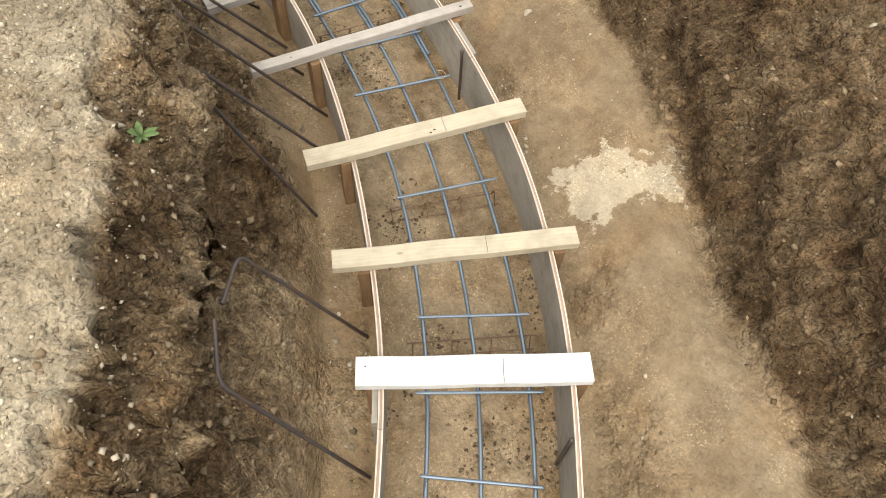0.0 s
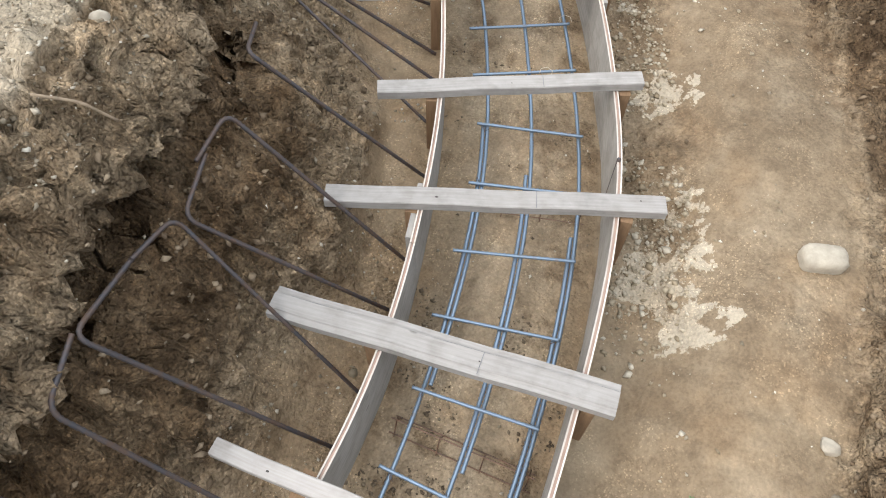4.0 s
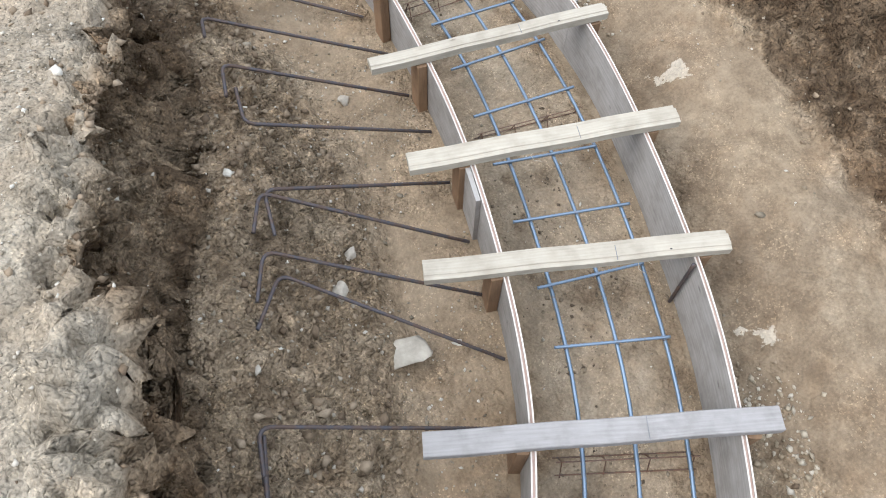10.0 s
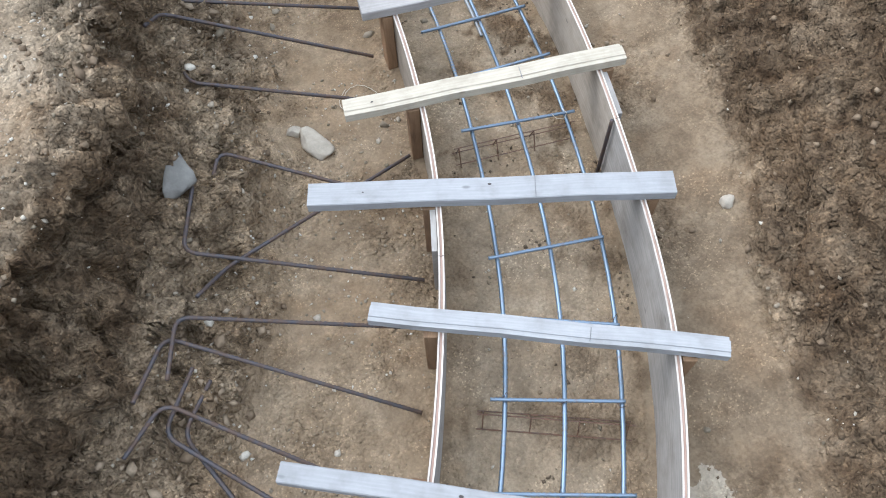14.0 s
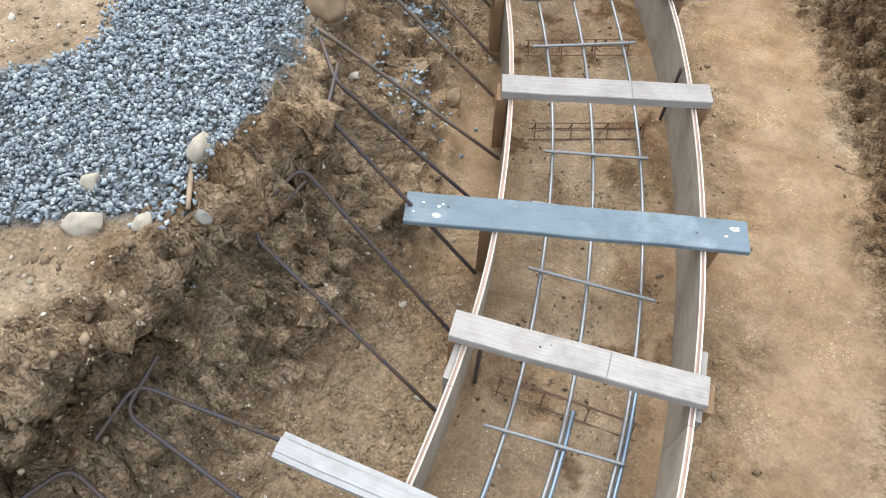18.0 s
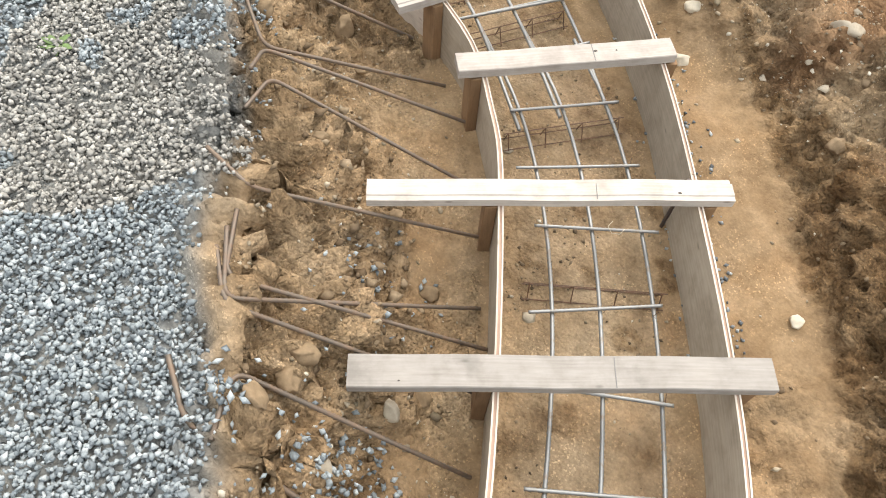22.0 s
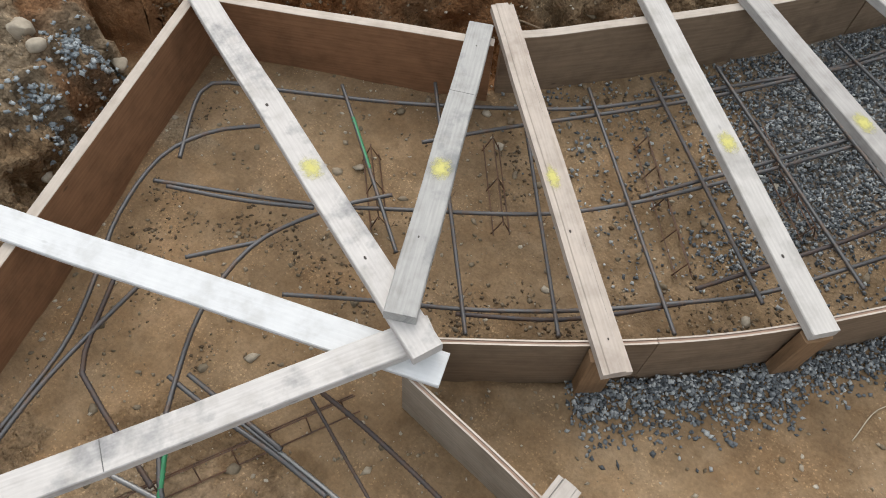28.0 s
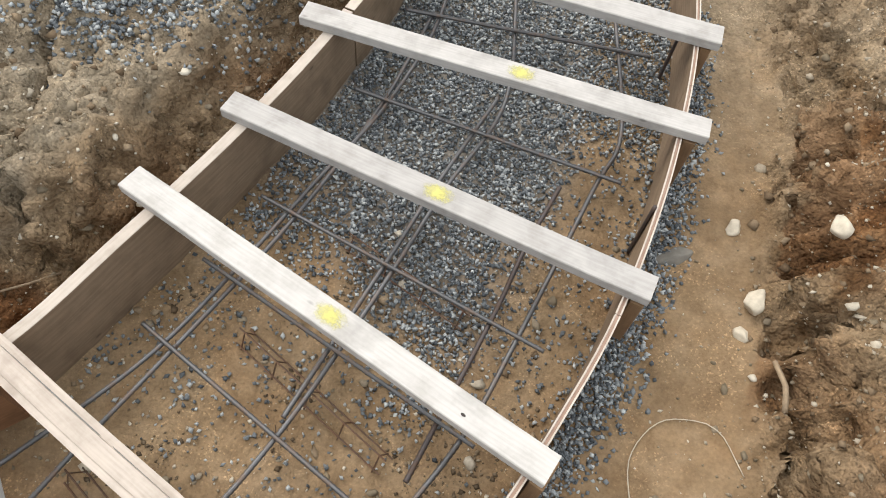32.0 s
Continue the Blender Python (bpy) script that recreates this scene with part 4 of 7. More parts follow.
def bank_sheet(gx, gy):
    """The soil as a folded sheet: the grid is drawn together at the steep wall of the inner bank, which hangs over a little."""
    shape = gx.shape
    x, y = gx.ravel(), gy.ravel()
    s, d, tx, ty = along(x, y, True)
    toe, half, half_z, lip, lip_z, wide, rise = bank_lines(s)
    stray = ragged(x, y) * ease((d - 0.4) / 0.3)
    u = d - stray
    share = 0.16 + 0.45 * np.maximum(lip_z - half_z, 0)  # width of the grid that the wall takes
    across = np.where(u < half, u, np.where(u < half + share, half + (lip - half) * (u - half) / share,
             np.where(u < half + share + 1.0, lip + (1.0 + half + share - lip) * (u - half - share), u)))
    w = np.clip((u - half) / share, 0, 1)
    z_seed = 0.5 + 0 * s
    hollow = np.interp(s, [-3, 3, 4.2, 5, 6.4, 8, 10, 18], [.18, .18, .18, .19, .17, .13, .10, .08]) * np.sin(np.pi * w**0.8) * (1 + 0.45 * lattice(s * 3.3, z_seed, 84))
    fold = (d > 0.3) & (d < half + share + 1.1) & (s > -2.9) & (s < 16.9) & ~((y > 7.9) & (x < -1)) & (x > -3.3 - 9 * (y < 5.5)) & (x > -6.6)
    shift = np.where(fold, across - u + hollow, 0)
    px, py = x - ty * shift, y + tx * shift
    z0, rough = ground_height(x, y)
    # height by the place across the bank rather than by the place in the plan
    brow = np.clip((across - lip) / wide, 0, 1)
    wall = half_z + (lip_z - half_z) * w + rise * (1.6 * brow - 0.6 * brow * brow) + 0.05 * np.clip(across - lip - wide, 0, 2)
    wall = wall + 0.012 * lattice(x * 2.2, y * 2.2, 11)
    z = np.where(fold & (u > half), wall, z0)
    rough = np.where(fold & (u > half), np.where(across > lip + wide + 0.05, 0.45, 1.0), rough)
    # crumbling relief, square to the surface
    p = np.stack([px, py, z], 1).reshape(*shape, 3)
    n = np.cross(np.gradient(p, axis=1), np.gradient(p, axis=0))
    n /= np.linalg.norm(n, axis=2)[..., None] + 1e-12
    q = p.reshape(-1, 3)
    near = (rough > 0.02) & (q[:, 0] > -6.6) & (q[:, 0] < 4.4) & (q[:, 1] > -4.4) & (q[:, 1] < 12.3)
    a, b, c = q[near].T
    big, mid, small, tiny = lattice3(a * 4.2, b * 4.2, c * 5, 13), lattice3(a * 10, b * 10, c * 11, 14), lattice3(a * 21, b * 21, c * 22, 16), lattice3(a * 40, b * 40, c * 40, 15)
    gouge = lattice3(a * 6.5 + 3, b * 6.5, c * 7, 17)
    lump = 0.055 * big + 0.080 * (0.42 - np.abs(mid)) + 0.080 * (0.38 - np.abs(small)) + 0.032 * tiny - 0.04 * np.clip(0.12 - np.abs(gouge), 0, 1) / 0.12 * (across[near] < (lip + wide)[near])
    un, on = u[near], across[near]
    slope = np.interp(s[near], [-3, 3.4, 4.0, 7, 8.5, 18], [0.8, 0.75, 0.65, 0.7, 1.15, 1.15])
    flat = np.where(d[near] < 0, np.interp(s[near], [9, 12], [0.6, 1.0]), np.where(un < half[near], slope, np.where(on > (lip + wide)[near], 0.4, 1.0)))
    flat = np.where((y[near] > 7.9) & (x[near] < -1), np.where(x[near] > -2.4, 0.95, 0.6), flat)
    move = np.zeros(len(q))
    move[near] = rough[near] * lump * flat
    # buttresses and hollows of the steep wall
    wall = np.where(fold, ease((u - half + 0.03) / 0.05) * ease((half + 0.95 * share - u) / 0.05), 0)
    steep = wall > 0.01
    ws, wz = s[steep], z[steep]
    move[steep] += wall[steep] * (0.060 * lattice(ws * 3.6, wz * 1.5, 81) + 0.035 * lattice(ws * 8, wz * 3, 82) + 0.02 * lattice(ws * 17, wz * 9, 83))
    # a groove added at the foot of the wall to deepen the shade there
    groove = np.where(fold, np.exp(-((u - half + 0.01) / 0.05)**2), 0)
    move = move - groove * np.interp(s, [-3, 6.5, 8, 10.5, 11.5], [.10, .10, .08, .05, .02]) * (0.8 + 0.4 * lattice(s * 4, 0 * s + 0.5, 86))
    # holes that crumbled out of the bank
    for cx, cy, r, deep in ((-1.56, 6.32, .09, .20), (-1.44, 6.24, .06, .12), (.36, 5.02, .07, .10), (.22, 5.24, .06, .09), (-.33, 5.72, .05, .07), (-1.69, 8.92, .09, .10), (-1.64, 9.22, .08, .09), (-1.72, 8.34, .10, .08)):
        move = move - deep * ease((r - np.hypot(x - cx, y - cy) + 0.03 * lattice(x * 14, y * 14, 85)) / 0.06)
    # drag marks of the digger on the outer bank
    scrape = np.where((d < -0.7) & (d > -2.6), rough * (0.055 * lattice(s * 2.5 + d * 5, d * 15 + s * 4, 18) + 0.025 * lattice(s * 1.5, d * 7, 21)), 0)
    move = move + scrape + (1 - rough) * (0.0025 * lattice(x * 11 + 3 * lattice(x * 3, y * 3, 87), y * 11 + 3 * lattice(x * 3, y * 3, 88), 19) + 0.0016 * lattice(x * 31, y * 31, 20))
    q = q + n.reshape(-1, 3) * move[:, None]
    return q, rough, wall, s, d, np.where(fold, across, d), move


def make_ground():
    global GROUND_AT
    xs, ys = spaced(-6.2, 4.0, 0.016, 260.0), spaced(-4.0, 11.9, 0.016, 260.0)
    gx, gy = np.meshgrid(xs, ys)
    v, rough, wall, run, off, across, relief = bank_sheet(gx, gy)
    far = np.maximum(np.maximum(v[:, 0] - 4.5, -7 - v[:, 0]), np.maximum(v[:, 1] - 13, -5 - v[:, 1]))
    v[:, 2] = np.where(far > 0, v[:, 2] * np.exp(-np.maximum(far, 0) / 30), v[:, 2])
    GROUND_AT = dict(place=v, rough=rough, wall=wall, run=run, off=across, relief=relief, x=gx.ravel(), y=gy.ravel())
    nx, ny = len(xs), len(ys)
    i, j = np.meshgrid(np.arange(nx - 1), np.arange(ny - 1))
    a = (j * nx + i).ravel()
    f = np.stack([a, a + 1, a + nx + 1, a + nx], 1)
    me = bpy.data.meshes.new("ground")
    me.vertices.add(len(v))
    me.vertices.foreach_set("co", v.ravel())
    me.loops.add(f.size)
    me.loops.foreach_set("vertex_index", f.ravel())
    me.polygons.add(len(f))
    me.polygons.foreach_set("loop_start", np.arange(0, f.size, 4))
    me.polygons.foreach_set("loop_total", np.full(len(f), 4))
    me.polygons.foreach_set("use_smooth", np.ones(len(f), bool))
    me.update(calc_edges=True)
    crumb, sandy, warm, damp_shade, stony, clay, red = soil_zones(v[:, 0], v[:, 1], rough, across, wall)
    GROUND_AT["damp_shade"] = np.clip(damp_shade, 0, 1)
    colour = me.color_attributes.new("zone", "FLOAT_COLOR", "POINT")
    colour.data.foreach_set("color", np.stack([crumb, sandy, warm, damp_shade], 1).ravel())
    colour = me.color_attributes.new("bed", "FLOAT_COLOR", "POINT")
    colour.data.foreach_set("color", np.stack([stony, clay, np.clip(red, 0, 1), clay * 0 + 1], 1).ravel())
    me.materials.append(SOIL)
    return tagged(new("ground", me), "bare trodden soil with crumbling excavated banks", "ground", kind="structure")


ground = make_ground()
# height of the finished soil on a fine raster
CELL, CORNER, COUNT = 0.02, (-6.4, -4.2), (540, 830)
HEIGHT = np.full(COUNT, -9.0)
gi = np.floor((GROUND_AT["place"][:, :2] - CORNER) / CELL).astype(int)
within = (gi[:, 0] >= 0) & (gi[:, 1] >= 0) & (gi[:, 0] < COUNT[0]) & (gi[:, 1] < COUNT[1])
np.maximum.at(HEIGHT, (gi[within, 0], gi[within, 1]), GROUND_AT["place"][within, 2])


def soil_at(x, y):
    """Height of the finished soil."""
    shape = np.shape(x)
    x, y = np.asarray(x, float).ravel(), np.asarray(y, float).ravel()
    i = np.clip(((x - CORNER[0]) / CELL).astype(int), 0, COUNT[0] - 1)
    j = np.clip(((y - CORNER[1]) / CELL).astype(int), 0, COUNT[1] - 1)
    z = HEIGHT[i, j]
    return np.where(z < -5, ground_height(x, y)[0], z).reshape(shape)

# ---- formwork ----
TOP, DEEP, THICK = 0.277, -0.03, 0.018


def form_panel(line, inward, label, plank=False, height=TOP, face=PLY):
    """A bent sheet of plywood on edge: core with two face veneers; or a solid plank."""
    p = np.asarray(line, float)
    mid = p[len(p) // 2]
    thing = holder("timber_form" if plank else "plywood_form", pose(mid[0], mid[1], 0), label, "form board", "footing forms")
    local = p - mid
    if plank:
        v, f, uv = sweep(local, box_section(-0.019, 0.019, DEEP, height, 0.002))
        ob = mesh_object("board", v, f, RED_PLANK if face is PLY else face, None, "", False, uv)
        ob.parent = thing
        v, f, uv = sweep(local, box_section(-0.0185, 0.0185, height, height + 0.0025))
        ob = mesh_object("sawn_edge", v, f, VENEER, None, "pale sawn top edge", False, uv)
        ob.parent = thing
        return thing
    for name, x0, x1, drop, mat in (("core", -0.0035, 0.0035, 0.0025, CORE), ("face_veneer", -0.009, -0.0036, 0.0, face), ("face_veneer", 0.0036, 0.009, 0.0, face)):
        v, f, uv = sweep(local, box_section(x0, x1, DEEP, height - drop))
        ob = mesh_object(name, v, f, mat, None, "", False, uv)
        ob.parent = thing
    for x0, x1 in ((-0.009, -0.004), (0.004, 0.009)):
        v, f, uv = sweep(local, box_section(x0, x1, height + 0.0002, height + 0.0012))
        ob = mesh_object("veneer_edge", v, f, VENEER, None, "pale sawn veneer edge", False, uv)
        ob.parent = thing
    return thing


def cut(line, a, b):
    run = np.r_[0, np.cumsum(np.linalg.norm(np.diff(line, axis=0), axis=1))]
    at = np.linspace(a, min(b, run[-1]), max(3, int((min(b, run[-1]) - a) / 0.06)))
    return np.stack([np.interp(at, run, line[:, 0]), np.interp(at, run, line[:, 1])], 1)


def line_length(line):
    return float(np.linalg.norm(np.diff(line, axis=0), axis=1).sum())


for line, what in ((LEFT_LINE, "inner"), (RIGHT_LINE, "outer")):
    at, n = 0.0, line_length(line)
    first = 1.9 if what == "inner" else 1.2
    while at < n - 0.02:
        end = min(n, at + (first if at == 0 else 2.44))
        form_panel(cut(line, at, end - 0.002), 1, "weathered grey plywood sheet bent on edge as %s footing form" % what, face=WARM_PLY if at > 8.8 else PLY)
        at = end
at, n = 0.0, line_length(NEAR_LINE)
while at < n - 0.02:
    end = min(n, at + (0.62 if at == 0 else 0.95))
    form_panel(cut(NEAR_LINE, at, end - 0.002), 1, "brown plywood form board on edge beside gravel", face=BROWN_PLY)
    at = end
form_panel([(-2.27, 7.06), (-2.6, 6.98), (-3.2, 6.85), (-4.02, 6.655)], 1, "weathered tan timber form plank with pale sawn top", True, face=TAN_WOOD)
form_panel([(-4.03, 6.60), (-4.30, 7.25), (-4.58, 7.93), (-4.87, 8.62)], 1, "brown timber form plank closing the wide corner", True)
form_panel([(-4.87, 8.585), (-4.5, 8.79), (-4.2, 8.965), (-3.885, 9.14)], 1, "brown timber form plank against the dug bank", True)
form_panel(cut(FAR_LINE, 1.14, 2.7), 1, "weathered brown timber form plank against the dug bank", True, face=BROWN_PLY)
form_panel(cut(FAR_LINE, 2.71, 4.2), 1, "weathered brown timber form plank over gravel", True, face=BROWN_PLY)


# ---- boards across the forms ----
def cross_board(p, q, width=0.089, thick=0.038, wood=None, kind="flat", z=None, label="", mark=0.62, rise=0.0, yellow=None):
    """A board laid over the forms from p to q."""
    p, q = np.array(p, float), np.array(q, float)
    mid, way = (p + q) / 2, q - p
    length, turn = np.hypot(*way), math.degrees(math.atan2(way[1], way[0]))
    wood = wood or PINE
    base = (TOP + 0.003) if z is None else z
    thing = holder("cross_board", pose(mid[0], mid[1], base + rise / 2, 0, -math.degrees(math.atan2(rise, length)), turn), label or "weathered pine board laid across the footing forms", "board", "boards across the forms")
    h, w = length / 2, width / 2
    if kind == "ridge":
        sec = [(w, 0.002), (w, thick * 0.72), (w * 0.52, thick * 0.74), (w * 0.48, thick), (-w * 0.55, thick), (-w * 0.62, thick * 0.9), (-w, thick * 0.88), (-w, 0.002)]
    else:
        sec = box_section(-w, w, 0, thick, 0.003)
    n = 9
    pts = [(-h + length * i / (n - 1), 0.0015 * math.sin(i * 1.7 + length * 9), 0.001 * math.cos(i * 2.1)) for i in range(n)]
    v, f, uv = sweep(pts, sec)
    mesh_object("plank", v, f, wood, None, "", False, uv).parent = thing
    if kind == "ridge":
        v, f, uv = sweep([(-h + 0.002, 0, 0), (h - 0.002, 0, 0)], box_section(w * 0.495, w * 0.56, thick * 0.735, thick * 0.76))
        mesh_object("groove", v, f, PENCIL, None, "dark line of the groove", False, uv).parent = thing
    rnd = random.Random(int(abs(p[0] * 991 + p[1] * 577)))
    if mark is not None:
        x = -h + length * mark
        v, f, uv = sweep([(x, -w * 0.95, 0), (x + 0.003, w * (0.9 if kind == "flat" else 0.45), 0)], box_section(-0.0012, 0.0012, thick - 0.0005, thick + 0.0006))
        mesh_object("pencil_mark", v, f, PENCIL, None, "pencil line", False, uv).parent = thing
    for _ in range(rnd.randint(0, 2)):
        x, y = rnd.uniform(-h * 0.92, h * 0.92), rnd.uniform(-w * 0.7, w * 0.4)
        r = rnd.uniform(0.002, 0.005)
        ring = [(x + r * 1.7 * math.cos(a), y + r * math.sin(a), thick + 0.0008) for a in np.linspace(0, 2 * math.pi, 8, endpoint=False)]
        mesh_object("nail_hole", ring, [tuple(range(8))], DARK).parent = thing
    if wood is BLUE_WOOD:
        for k in range(7):
            x, y = (rnd.uniform(-h * 0.95, h * 0.95) if k > 1 else h * rnd.uniform(0.80, 0.93) * (1 - 2 * k)), rnd.uniform(-w * 0.85, w * 0.85)
            r = rnd.uniform(0.002, 0.006) if k > 1 else 0.012
            ring = [(x + r * rnd.uniform(0.8, 1.8) * math.cos(a), max(-w, min(w, y + r * rnd.uniform(0.7, 1.1) * math.sin(a))), thick + 0.0008) for a in np.linspace(0, 2 * math.pi, 10, endpoint=False)]
            mesh_object("paint_spot", ring, [tuple(range(10))], PAINTED, None, "spot of white paint").parent = thing
    if yellow is not None:
        x = -h + length * yellow
        rim = []
        for k in range(28):
            a = k * 2 * math.pi / 28
            r = 0.056 + 0.003 * math.sin(k * 2.3)
            rim.append((x + max(-0.06, min(0.06, 1.1 * r * math.cos(a))), max(-w + 0.003, min(w * (0.44 if kind == "ridge" else 1) - 0.003, 1.6 * r * math.sin(a))), thick + 0.001))
        mesh_object("paint_mark", rim, [tuple(range(28))], YELLOW, None, "sprayed yellow mark").parent = thing
    return thing


def stake(place, way, outside, top=TOP - 0.004, wood=None):
    """A short timber stake driven beside a form; outside: the side of the form it stands on."""
    way = np.array(way, float) / np.hypot(*way)
    side = np.array([-way[1], way[0]]) * outside
    c = np.array(place, float) + side * 0.0325
    zg = float(soil_at(c[0], c[1]))
    thing = holder("timber_stake", pose(c[0], c[1], 0, 0, 0, math.degrees(math.atan2(way[1], way[0]))), "brown timber stake holding the form upright", "stake", "form stakes")
    v, f, uv = sweep([(0, 0, zg - 0.12), (0.001, 0, zg + 0.05), (-0.001, 0, top)], box_section(-0.0325 + 0.014, 0.0225, -0.043, 0.043, 0.003), up=(1, 0, 0))
    mesh_object("post", v, f, wood or STAKE_WOOD, None, "", False, uv).parent = thing
    return thing


def crossing(p, q, line):
    """Where the board p-q crosses a form line, and the line's way there."""
    p, q = np.array(p), np.array(q)
    n = np.array([-(q - p)[1], (q - p)[0]])
    h = (line - p) @ n
    along_board = (line - p) @ (q - p) / ((q - p) @ (q - p))
    for i in range(len(line) - 1):
        if h[i] * h[i + 1] <= 0 and -0.15 < along_board[i] < 1.15:
            u = h[i] / (h[i] - h[i + 1] + 1e-12)
            return line[i] + u * (line[i + 1] - line[i]), line[i + 1] - line[i]
    return None, None


def board_on_stakes(p, q, **more):
    cross_board(p, q, **more)
    for line, outside in ((LEFT_LINE, 1), (RIGHT_LINE, -1)):
        c, way = crossing(p, q, line)
        if c is not None:
            stake(c, way, outside)


board_on_stakes((-5.35, -.24), (-5.75, -.92))
board_on_stakes((-4.585, -.70), (-4.965, -1.36), width=0.10, wood=PAINTED, label="white painted board laid across the footing forms")
board_on_stakes((-4.185, -.825), (-4.54, -1.625), width=0.075, wood=FRESH, label="fresh yellow pine board laid across the forms")
board_on_stakes((-3.745, -.94), (-3.94, -1.81), width=0.078, wood=FRESH, label="rough fresh pine board laid across the forms")
board_on_stakes((-3.225, -.955), (-3.34, -1.95), width=0.05, wood=PALE_PINE, mark=None, label="narrow pale batten laid across the forms")
board_on_stakes((-2.77, -.945), (-2.815, -1.995), width=0.10, kind="ridge", label="grooved pine board laid skew across the forms")
board_on_stakes((-2.36, -.965), (-2.115, -2.055), width=0.07, label="pale planed board laid across the forms")
board_on_stakes((-1.87, -.99), (-1.57, -1.915), width=0.064, label="grey planed board laid across the forms")
board_on_stakes((-1.383, -.747), (-1.04, -1.767), width=0.082, wood=WHITE_WOOD, label="pale grey board laid across the forms")
board_on_stakes((-1.05, -.655), (-.54, -1.60), width=0.075, label="grey weathered board laid across the forms")
board_on_stakes((-.53, -.418), (.005, -1.315), width=0.08, wood=FRESH, kind="ridge", label="grooved yellow pine board laid across the forms")
board_on_stakes((-.155, -.185), (.465, -1.01), width=0.085, wood=FRESH, kind="ridge", label="grooved fresh pine board laid across the forms")
board_on_stakes((.205, .15), (.885, -.595), width=0.07, wood=FRESH, kind="ridge", label="grooved fresh pine board laid across the forms")
board_on_stakes((.564, .377), (1.238, -.161), width=0.055, label="narrow grey board with a splintered end across the forms")
board_on_stakes((.653, .968), (1.63, .37), width=0.055, wood=WHITE_WOOD, label="narrow pale board laid across the forms")
board_on_stakes((1.025, 1.30), (1.908, .795), width=0.062, wood=WHITE_WOOD, kind="ridge", label="pale grooved board laid across the forms")
board_on_stakes((.985, 1.755), (2.062, 1.33), width=0.085, wood=WHITE_WOOD, label="pale planed board laid across the forms")
board_on_stakes((1.204, 2.045), (2.197, 1.885), width=0.078, wood=FRESH, kind="ridge", label="grooved yellow pine board with a dark knot")
board_on_stakes((1.42, 2.48), (2.25, 2.37), width=0.095, label="weathered pinkish pine board laid across the forms")
board_on_stakes((1.446, 2.868), (2.279, 2.994), width=0.095, label="pale green grey board laid across the forms")
board_on_stakes((1.175, 3.405), (2.28, 3.595), width=0.075, wood=WHITE_WOOD, kind="ridge", label="pale grooved board laid across the forms")
board_on_stakes((1.375, 3.955), (2.09, 4.165), width=0.09, label="short pale board laid across the forms")
board_on_stakes((1.02, 4.235), (2.003, 4.735), width=0.12, thick=0.022, wood=BLUE_WOOD, mark=None, label="blue grey painted plank spotted with white paint")
board_on_stakes((1.016, 4.867), (1.674, 5.24), width=0.09, label="short pale board laid across the forms")
board_on_stakes((.49, 5.18), (1.455, 5.795), width=0.08, wood=WHITE_WOOD, kind="ridge", label="pale grooved board laid across the forms")
board_on_stakes((.40, 5.65), (1.015, 6.25), width=0.11, thick=0.022, wood=BLUE_WOOD, mark=None, label="blue grey painted plank spotted with white paint")
board_on_stakes((.04, 5.97), (.625, 6.61), width=0.105, thick=0.022, wood=BLUE_WOOD, mark=None, label="blue grey painted plank spotted with white paint")
board_on_stakes((-.405, 6.175), (.06, 6.975), width=0.09, wood=PINE, label="knotty pale pine board laid across the forms", mark=.69)
board_on_stakes((-.87, 6.245), (-.42, 7.315), width=0.095, label="weathered pine board laid across the forms")
board_on_stakes((-1.405, 6.495), (-.98, 7.565), width=0.085, wood=PALE_PINE, kind="ridge", label="pale grooved board laid across the forms")
board_on_stakes((-1.79, 6.968), (-1.585, 7.728), width=0.09, wood=PALE_PINE, label="short weathered board with a nail hole across the forms")
board_on_stakes((-2.155, 6.88), (-2.205, 7.935), width=0.075, wood=PALE_PINE, kind="ridge", label="pale grooved board with a split end")
cross_board((-2.83, 6.86), (-2.802, 8.025), width=0.068, wood=PALE_PINE, kind="ridge", label="pale grooved board over the wide corner")
# boards that meet at the corner
cross_board((-4.10, 6.565), (-3.315, 8.115), wood=BLEACHED, width=0.089, z=TOP + 0.002, rise=0.022, label="weathered board from the corner plank to the hub", mark=.5)
cross_board((-4.62, 7.519), (-3.225, 8.055), width=0.10, thick=0.02, wood=PAINTED, z=TOP + 0.0035, label="white painted board reaching the corner", mark=.4)
cross_board((-4.83, 8.592), (-3.27, 8.04), wood=BLEACHED, width=0.089, z=TOP + 0.003, rise=0.062, label="weathered grey board reaching the corner, yellow mark", mark=None, yellow=.58)
cross_board((-3.955, 9.15), (-3.382, 8.055), wood=GREY_BOARD, width=0.089, z=TOP + 0.003, rise=0.098, label="grey weathered board on the corner, yellow mark", mark=.3, yellow=.58)
cross_board((-3.965, 9.285), (-2.865, 8.345), width=0.085, wood=TAN_WOOD, kind="ridge", label="grooved brownish board with a yellow mark", mark=None, yellow=.55)
cross_board((-3.60, 9.72), (-2.482, 8.828), wood=PALE_GREY, width=0.085, label="pale straight board with a yellow mark", mark=None, yellow=.52)
cross_board((-3.345, 10.005), (-2.125, 9.308), wood=PALE_GREY, width=0.085, label="pale straight board with a yellow mark", mark=None, yellow=.52)
cross_board((-3.125, 10.415), (-1.815, 9.878), wood=PALE_GREY, width=0.085, label="pale straight board with a yellow mark", mark=None, yellow=.55)
cross_board((-2.90, 10.80), (-1.66, 10.30), wood=PALE_GREY, width=0.095, label="pale board over the gravel bed", mark=None)
